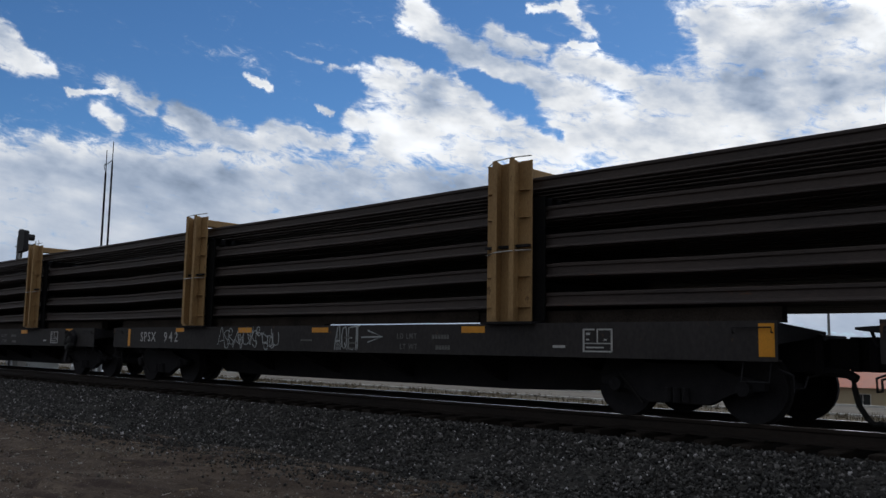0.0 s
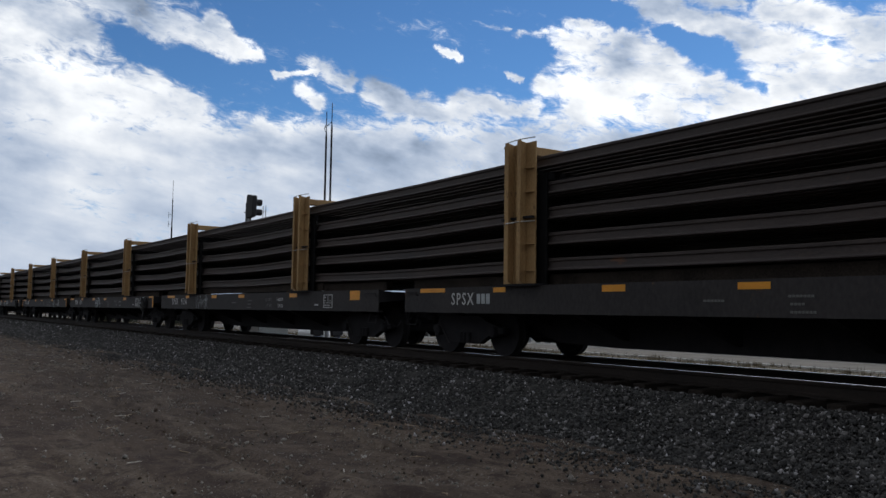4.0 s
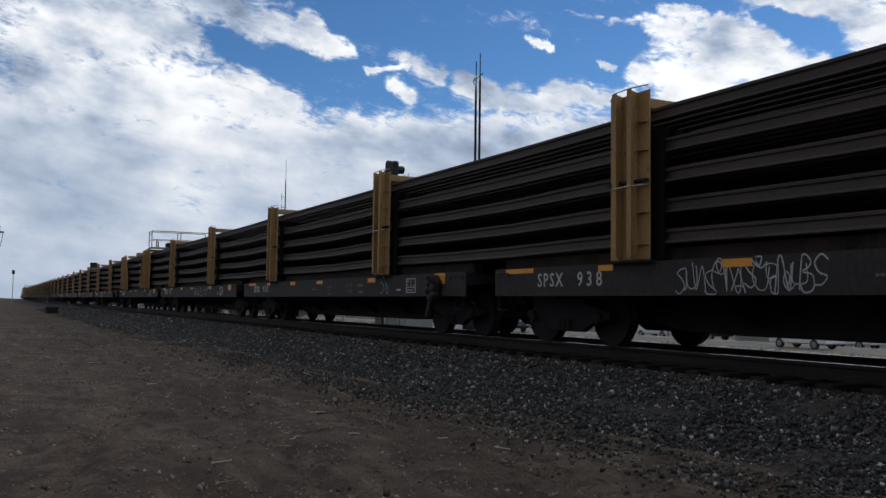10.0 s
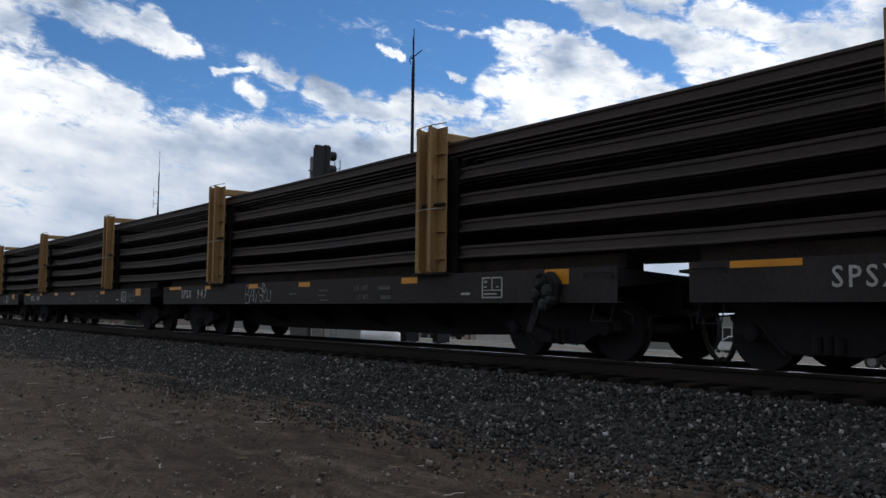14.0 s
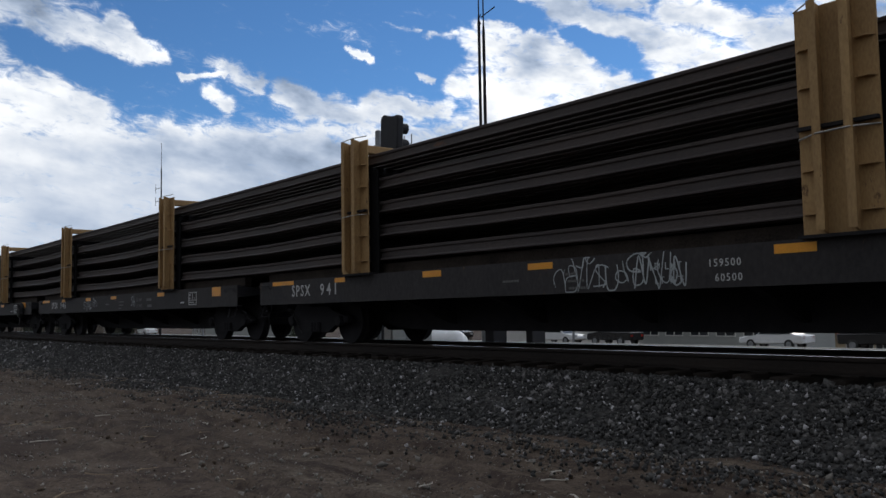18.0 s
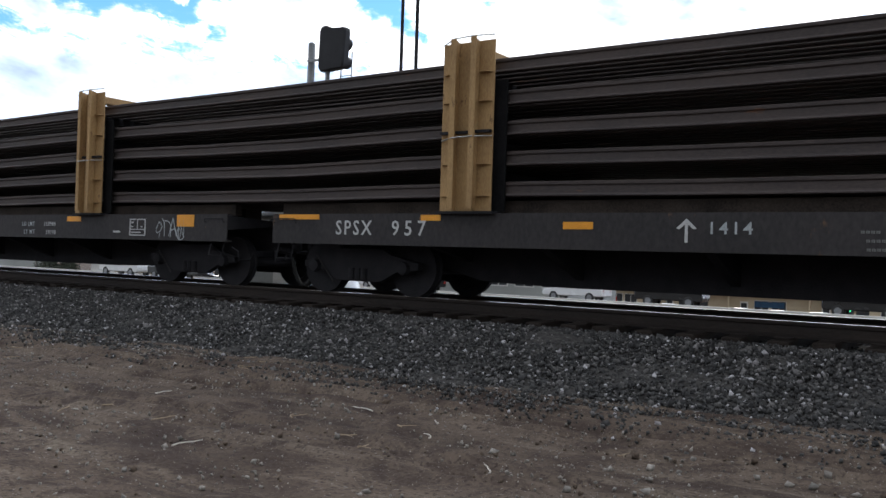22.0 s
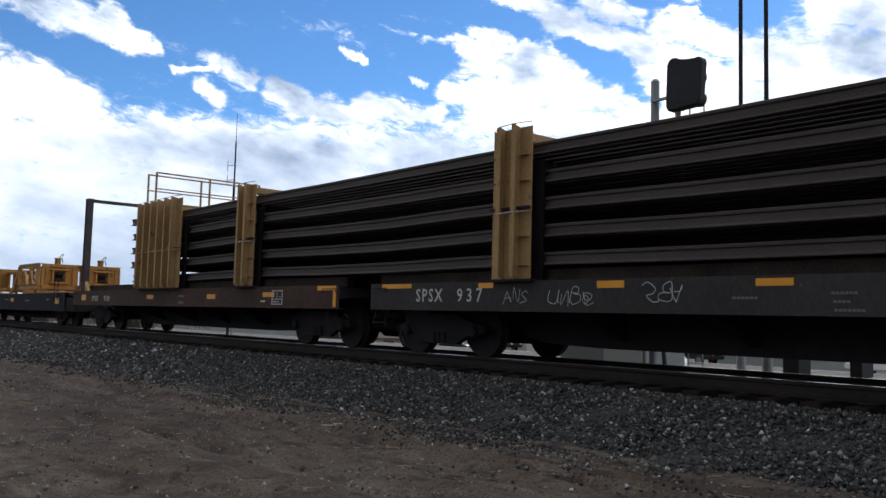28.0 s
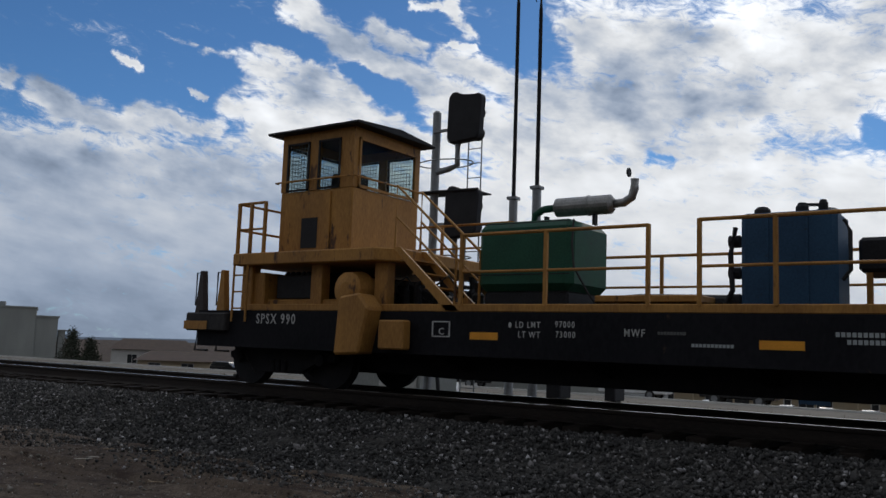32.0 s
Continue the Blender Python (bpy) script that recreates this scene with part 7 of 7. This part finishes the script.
build_house("house", "house with a red roof beyond the road", -33, 96, 16, 9, 3.0, STUCCO, RED_ROOF, 2.0, 4, 0, "house")
build_house("house", "house with a red roof beyond the road", -6, 60, 12, 9, 2.8, WHITE_WALL, RED_ROOF, 1.8, 3, 0, "house")
build_house("long_shed", "long low grey shed beyond the road", -215, 75, 30, 12, 3.2, GREY_WALL, WHITE_WALL, 0.1, 7, -12)


def build_vehicle(name, label, paint, style, category="car"):
    """A parked or driven road vehicle; its front points to +x."""
    v = thing(name, label, category, "road vehicles")
    if style == "pickup":
        body = [(-2.9, 0.45), (2.75, 0.42), (2.9, 0.62), (2.85, 1.08), (1.55, 1.18), (1.45, 1.2), (-2.9, 1.2)]
        cabin = [(-0.95, 1.2), (1.45, 1.2), (0.85, 1.86), (-0.75, 1.88)]
        wb, r = (-1.85, 1.85), 0.40
    elif style == "suv":
        body = [(-2.3, 0.42), (2.25, 0.40), (2.35, 0.6), (2.3, 0.95), (1.25, 1.08), (-2.35, 1.08)]
        cabin = [(-2.3, 1.08), (1.2, 1.08), (0.5, 1.66), (-1.9, 1.70)]
        wb, r = (-1.35, 1.4), 0.36
    else:
        body = [(-2.35, 0.38), (2.3, 0.34), (2.38, 0.55), (2.25, 0.78), (1.2, 0.92), (-1.7, 0.98), (-2.35, 0.92)]
        cabin = [(-1.75, 0.96), (1.15, 0.92), (0.4, 1.40), (-1.0, 1.43)]
        wb, r = (-1.4, 1.42), 0.33
    part("body", prism(B(), body, "y", -0.9, 0.9), paint, v, bevel=0.06)
    bm = prism(B(), cabin, "y", -0.78, 0.78)
    part("roof_shell", bm, paint, v, bevel=0.05)
    n = len(cabin)
    cx, cz = sum(p[0] for p in cabin) / n, sum(p[1] for p in cabin) / n
    glassy = [(cx + (p[0] - cx) * 0.86, cz + (p[1] - cz) * 0.72) for p in cabin]
    part("side_glass", prism(B(), glassy, "y", -0.795, 0.795), WINDOW_DARK, v)
    part("windscreen", prism(B(), [(cabin[1][0] + 0.03, cabin[1][1] + 0.03), (cabin[2][0] + 0.03, cabin[2][1] - 0.04), (cabin[2][0] - 0.05, cabin[2][1] - 0.04), (cabin[1][0] - 0.1, cabin[1][1] + 0.03)], "y", -0.68, 0.68), WINDOW_DARK, v)
    if style == "pickup":
        part("cargo_bed", box(B(), -2.8, -1.0, -0.78, 0.78, 1.15, 1.205), PAINTED_BLACK, v)
    for x in wb:
        for y in (-0.82, 0.82):
            w = part("wheel", lathe(B(), [(r, -0.1), (r, 0.1)], "y", n=20), RUBBER, v, bevel=0.02, at=(x, y, r))
            part("rim", lathe(B(), [(r * 0.6, -0.108), (r * 0.6, 0.108)], "y", n=14), GALV, w)
    x = max(p[0] for p in body)
    for y in (-0.62, 0.62):
        part("headlight", box(B(), x - 0.12, x - 0.01, y - 0.17, y + 0.17, 0.66, 0.78), STENCIL, v)
        part("tail_light", box(B(), min(p[0] for p in body) + 0.0, min(p[0] for p in body) + 0.08, y - 0.12, y + 0.12, 0.7, 0.88), LAMP_RED, v)
    return v


def park(v, x, y, turn=0.0, up=0.06):
    v.matrix_basis = pose(x, y, ground_height(x, y) + up, 0, 0, turn)
    return v


white_sedan = build_vehicle("sedan", "white sedan with dark windows", WHITE_CAR, "sedan")
dark_suv = build_vehicle("suv", "black sport utility vehicle", BLACK_CAR, "suv")
park(dark_suv, -78.0, 101, 90)
for x, y, turn in ((-66, 102, 80), (-52.5, 103, 100), (-47.5, 103, 80), (-15, 102, 90)):
    copy_thing(white_sedan, pose(x, y, ground_height(x, y) + 0.06, 0, 0, turn))
for x, y, turn in ((-25, 101, 90), (-97, 100, 90), (-33, 101, 100)):
    copy_thing(dark_suv, pose(x, y, ground_height(x, y) + 0.06, 0, 0, turn))
park(white_sedan, -57, 103, 95)
for x, y, turn in ((-88, 45.6, 4), (-67.5, 46.2, 178), (-46, 46.0, 2), (-34, 45.8, 180)):
    copy_thing(dark_suv, pose(x, y, ground_height(x, y) + 0.06, 0, 0, turn))
for x, y, turn in ((-73.5, 46.0, 2), (-53, 45.9, 180), (-24, 46.3, 1)):
    copy_thing(white_sedan, pose(x, y, ground_height(x, y) + 0.06, 0, 0, turn))
for x, y, turn in ((-116, 99, 0), (-122, 70, 15)):
    copy_thing(dark_suv, pose(x, y, ground_height(x, y) + 0.06, 0, 0, turn))
pickup = build_vehicle("pickup_truck", "white crew cab pickup truck on the road", WHITE_CAR, "pickup", "pickup truck")
grey_suv = build_vehicle("suv", "dark grey sport utility vehicle on the road", GREY_CAR, "suv")
blue_suv = build_vehicle("suv", "light blue compact utility vehicle on the road", BLUE_CAR, "suv")
road_sedan = build_vehicle("sedan", "white sedan driving on the road", WHITE_CAR, "sedan")
black_pickup = build_vehicle("pickup_truck", "black pickup truck driving on the road", BLACK_CAR, "pickup", "pickup truck")


def build_street_lamp(x, y, h, reach, turn):
    s = thing("street_lamp", "grey street lamp with a curved arm", "street lamp", "street lamps")
    s.matrix_basis = pose(x, y, ground_height(x, y), 0, 0, turn)
    part("pole", lathe(B(), [(0.11, 0), (0.07, h)], "z", n=10), GALV, s)
    part("arm", tube(B(), [(0, 0, h - 0.6), (reach * 0.4, 0, h), (reach, 0, h + 0.25)], 0.045, 7), GALV, s)
    part("lamp_head", box(B(), reach - 0.1, reach + 0.7, -0.14, 0.14, h + 0.2, h + 0.34), GALV, s, bevel=0.04)


build_street_lamp(-70.5, 44.5, 7.6, -2.2, -20)
build_street_lamp(-101.6, 25.4, 7.8, 2.2, -20)
build_street_lamp(-20, 44.5, 7.8, -2.2, 0)


def build_tree(x, y, h, spread, leaf, seed, label, density=760, bare=False, low=0.2):
    """A tapered trunk with limbs and a ragged crown of small leaf clumps."""
    rnd = random.Random(seed)
    tr = thing("tree", label, "tree", "trees beyond the line")
    tr.location = (x, y, ground_height(x, y) - 0.1)
    bm = B()
    tube(bm, [(0, 0, 0), (0.05, 0, h * 0.3), (-0.04, 0.05, h * 0.6), (0, 0, h * 0.85)], 0.03 * h, 8, 0.006 * h)
    tips = []
    for k in range(9):
        z = h * rnd.uniform(low, 0.7)
        a, l = rnd.uniform(0, 6.28), spread * rnd.uniform(0.45, 0.95)
        p = [(0, 0, z), (math.cos(a) * l * 0.5, math.sin(a) * l * 0.5, z + h * 0.12), (math.cos(a) * l, math.sin(a) * l, z + h * rnd.uniform(0.12, 0.3))]
        tube(bm, p, 0.012 * h, 5, 0.003 * h)
        tips += p[1:]
    part("trunk", bm, BARK, tr)
    verts, faces = [], []
    for k in range(density):
        c = Vector(rnd.choice(tips)) if rnd.random() < 0.7 else Vector((0, 0, h * rnd.uniform(0.5 if low > 0.1 else 0.1, 0.95)))
        if leaf is DARK_LEAF and low < 0.1:
            u, a = rnd.random() ** 1.3, rnd.uniform(0, math.tau)
            c = Vector((math.cos(a), math.sin(a), 0)) * spread * (1.0 - u) * rnd.uniform(0.3, 1.0) * 0.8 + Vector((0, 0, h * (0.05 + 0.93 * u)))
            c -= Vector((0, 0, 0.1)) * rnd.random()
            s0 = 0.10
        else:
            s0 = 0.22
        c = c + Vector((rnd.gauss(0, spread * s0), rnd.gauss(0, spread * s0), rnd.gauss(0, h * s0 * 0.4)))
        s = (0.05 if bare else 0.085) * spread * rnd.uniform(0.5, 1.4)
        for q in range(5):
            u = Vector((rnd.gauss(0, 1), rnd.gauss(0, 1), rnd.gauss(0, 1))).normalized()
            w = u.orthogonal().normalized()
            o = c + Vector((rnd.gauss(0, s), rnd.gauss(0, s), rnd.gauss(0, s)))
            i = len(verts)
            verts += [o, o + u * s, o + u * s * 0.6 + w * s * (0.25 if bare else 0.7)]
            faces.append((i, i + 1, i + 2))
    me = bpy.data.meshes.new("crown")
    me.from_pydata(verts, [], faces)
    me.materials.append(leaf)
    o = new("crown", me)
    o.parent = tr
    return tr


def build_trees():
    for k, (x, y, h, s, leaf) in enumerate(((-123, 5.4, 4.6, 1.7, LEAF), (-108, -4.4, 3.2, 1.5, LEAF), (-175, 12, 3.2, 2.6, LEAF), (-185, 17, 3.6, 2.8, LEAF), (-200, 10, 3.4, 3.2, LEAF), (-220, 9, 3.6, 3.2, LEAF), (-240, 20, 5, 3.6, LEAF), (-140, 57.8, 4.5, 2.4, DARK_LEAF), (-138.7, 59.9, 3.6, 2.2, DARK_LEAF), (-165, 24, 4.4, 2.4, LEAF), (-160, 38, 4.8, 2.4, DARK_LEAF),
                                            (-190, 30, 5, 3, LEAF), (-210, 22, 5.5, 3, LEAF), (-230, 14, 5, 3, DARK_LEAF), (-180, 40, 5, 3, LEAF), (-150, 36, 4.2, 2.6, LEAF), (-92, 96, 8, 3.4, LEAF), (-84, 98, 7.5, 3, LEAF), (-104, 62, 6, 3, LEAF),
                                            (-260, 8, 5, 3.4, LEAF), (-250, -14, 5, 3.4, LEAF), (-170, -12, 3.4, 2.4, LEAF))):
        build_tree(x, y, h, s, leaf, 20 + k, "bare spring tree with thin brownish foliage" if leaf is LEAF else "dark evergreen tree with a ragged crown", bare=leaf is LEAF, low=0.2 if leaf is LEAF else 0.04)


build_trees()


def build_far_wood():
    """The bare trees and a few evergreens along the road, far down the line."""
    rnd = random.Random(77)
    for k in range(34):
        az, far = 68.3 + 10.0 * k / 33 + rnd.uniform(-0.15, 0.15), rnd.uniform(125, 175)
        d = heading(az) * far
        build_tree(-29 + d.x, -10.5 + d.y, rnd.uniform(2.6, 4.4), rnd.uniform(1.8, 2.8), BRUSH, 300 + k, "bare grey-brown tree beside the far road", 900, True, 0.03)
    for k, (az, far, h) in enumerate(((70.0, 118, 4.3), (73.3, 120, 4.0), (75.3, 122, 4.2), (75.0, 126, 3.8))):
        d = heading(az) * far
        build_tree(-29 + d.x, -10.5 + d.y, h, 1.6, DARK_LEAF, 400 + k, "dark evergreen tree with a ragged crown", 800, False, 0.04)


build_far_wood()


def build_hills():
    """A low far ridge round the horizon beyond the line, its blue colour painting in distance haze."""
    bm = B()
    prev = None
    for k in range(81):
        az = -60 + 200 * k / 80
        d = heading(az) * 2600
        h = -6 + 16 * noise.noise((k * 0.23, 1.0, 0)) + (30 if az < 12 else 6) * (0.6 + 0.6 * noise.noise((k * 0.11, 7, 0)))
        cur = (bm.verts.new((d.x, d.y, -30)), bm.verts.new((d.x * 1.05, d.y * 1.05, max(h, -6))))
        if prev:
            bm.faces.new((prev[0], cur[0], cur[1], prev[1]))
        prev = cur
    tagged(part("hills", bm, material("hazy_blue_hills", (0.10, 0.14, 0.20), (0.16, 0.20, 0.26), 0.95, 0, 0.01, 0.1, 0)), "low hills on the horizon with distance haze put into their blue colour", "hills", kind="structure")


build_hills()


def build_far_signals():
    for x, y, h in ((-330, -4.0, 9.5), (-140, 2.9, 5.4)):
        s = thing("far_signal", "far off trackside signal on a thin mast", "railway signal", "far signals")
        s.location = (x, y, -0.75)
        part("mast", lathe(B(), [(0.1, 0), (0.1, h)], "z", n=8), GALV, s)
        part("signal_head", box(B(), -0.2, 0.2, -0.45, 0.45, h - 0.3, h + 1.0), PAINTED_BLACK, s, bevel=0.08)
    t = thing("stacked_ties", "pile of dark timber ties beside the track", "tie pile")
    t.location = (-96, -4.6, -0.72)
    for r in range(3):
        for c in range(4):
            part("tie", box(B(), -1.3, 1.3, c * 0.26 - 0.5, c * 0.26 - 0.27, r * 0.19, r * 0.19 + 0.18), TIE, t)
    tower = thing("lattice_tower", "far off lattice radio tower", "radio tower")
    tower.location = (-265, 70, ground_height(-265, 70))
    bm = B()
    for a in range(3):
        c, s = math.cos(a * 2.094), math.sin(a * 2.094)
        tube(bm, [(1.1 * c, 1.1 * s, 0), (0.5 * c, 0.5 * s, 11)], 0.09, 5)
    for z in range(0, 11):
        r0, r1 = 1.1 - 0.055 * z, 1.1 - 0.055 * (z + 1)
        for a in range(3):
            tube(bm, [(r0 * math.cos(a * 2.094), r0 * math.sin(a * 2.094), z), (r1 * math.cos((a + 1) * 2.094), r1 * math.sin((a + 1) * 2.094), z + 1)], 0.05, 4)
    part("lattice", bm, GALV, tower)
    part("antenna_ring", lathe(B(), [(1.1, 7.2), (1.1, 8.0)], "z", n=12), GALV, tower)
    part("antenna_ring", lathe(B(), [(0.9, 10.2), (0.9, 11.2)], "z", n=12), GALV, tower)


build_far_signals()


# ---- what moves ----
def motions():
    def lag(t):
        for (a, p), (b, q) in zip(LAG, LAG[1:]):
            if t <= b:
                return p + (q - p) * (t - a) / (b - a)
        return LAG[-1][1]
    for i, car in CARS.items():
        walk(car, [(t, pose(car_place(i, t) + d, 0, 0)) for t, d in LAG])
    for load in LOADS:
        walk(load, [(t, pose(X_START + SPEED * t + d, 0, 0)) for t, d in LAG])
    # the wheels roll on the rail: one rolling track of keys for each axle place, shared by all cars
    rolled = {}
    for car in CARS.values():
        for o in car.children_recursive:
            if not o.name.startswith("wheelset"):
                continue
            key = round(o.location.x, 2)
            if key not in rolled:
                p = o.location.copy()
                walk(o, [(f / FPS, Matrix.Translation(p) @ pose(0, 0, 0, 0, math.degrees((SPEED * f / FPS + lag(f / FPS)) / 0.42), 0)) for f in range(0, 32 * FPS + 1)])
                rolled[key] = o.animation_data
            else:
                src = rolled[key]
                o.rotation_mode = "QUATERNION"
                data = o.animation_data_create()
                data.action = src.action
                data.action_slot = src.action_slot
    z = -2.07

    def drive(v, x0, t0, speed, y):
        turn = 0 if speed > 0 else 180
        walk(v, [(t, pose(x0 + speed * (t - t0), y, z, 0, 0, turn)) for t in (0, 8, 16, 24, 32)])
    drive(road_sedan, -51.5, 10.0, -13.0, 39.5)
    drive(black_pickup, -60.0, 12.0, 12.0, 35.8)
    drive(pickup, -53.2, 24.0, 21.0, 38.4)
    drive(grey_suv, -46.6, 24.0, 21.0, 38.4)
    drive(blue_suv, -54.0, 27.0, -18.0, 39.5)


motions()
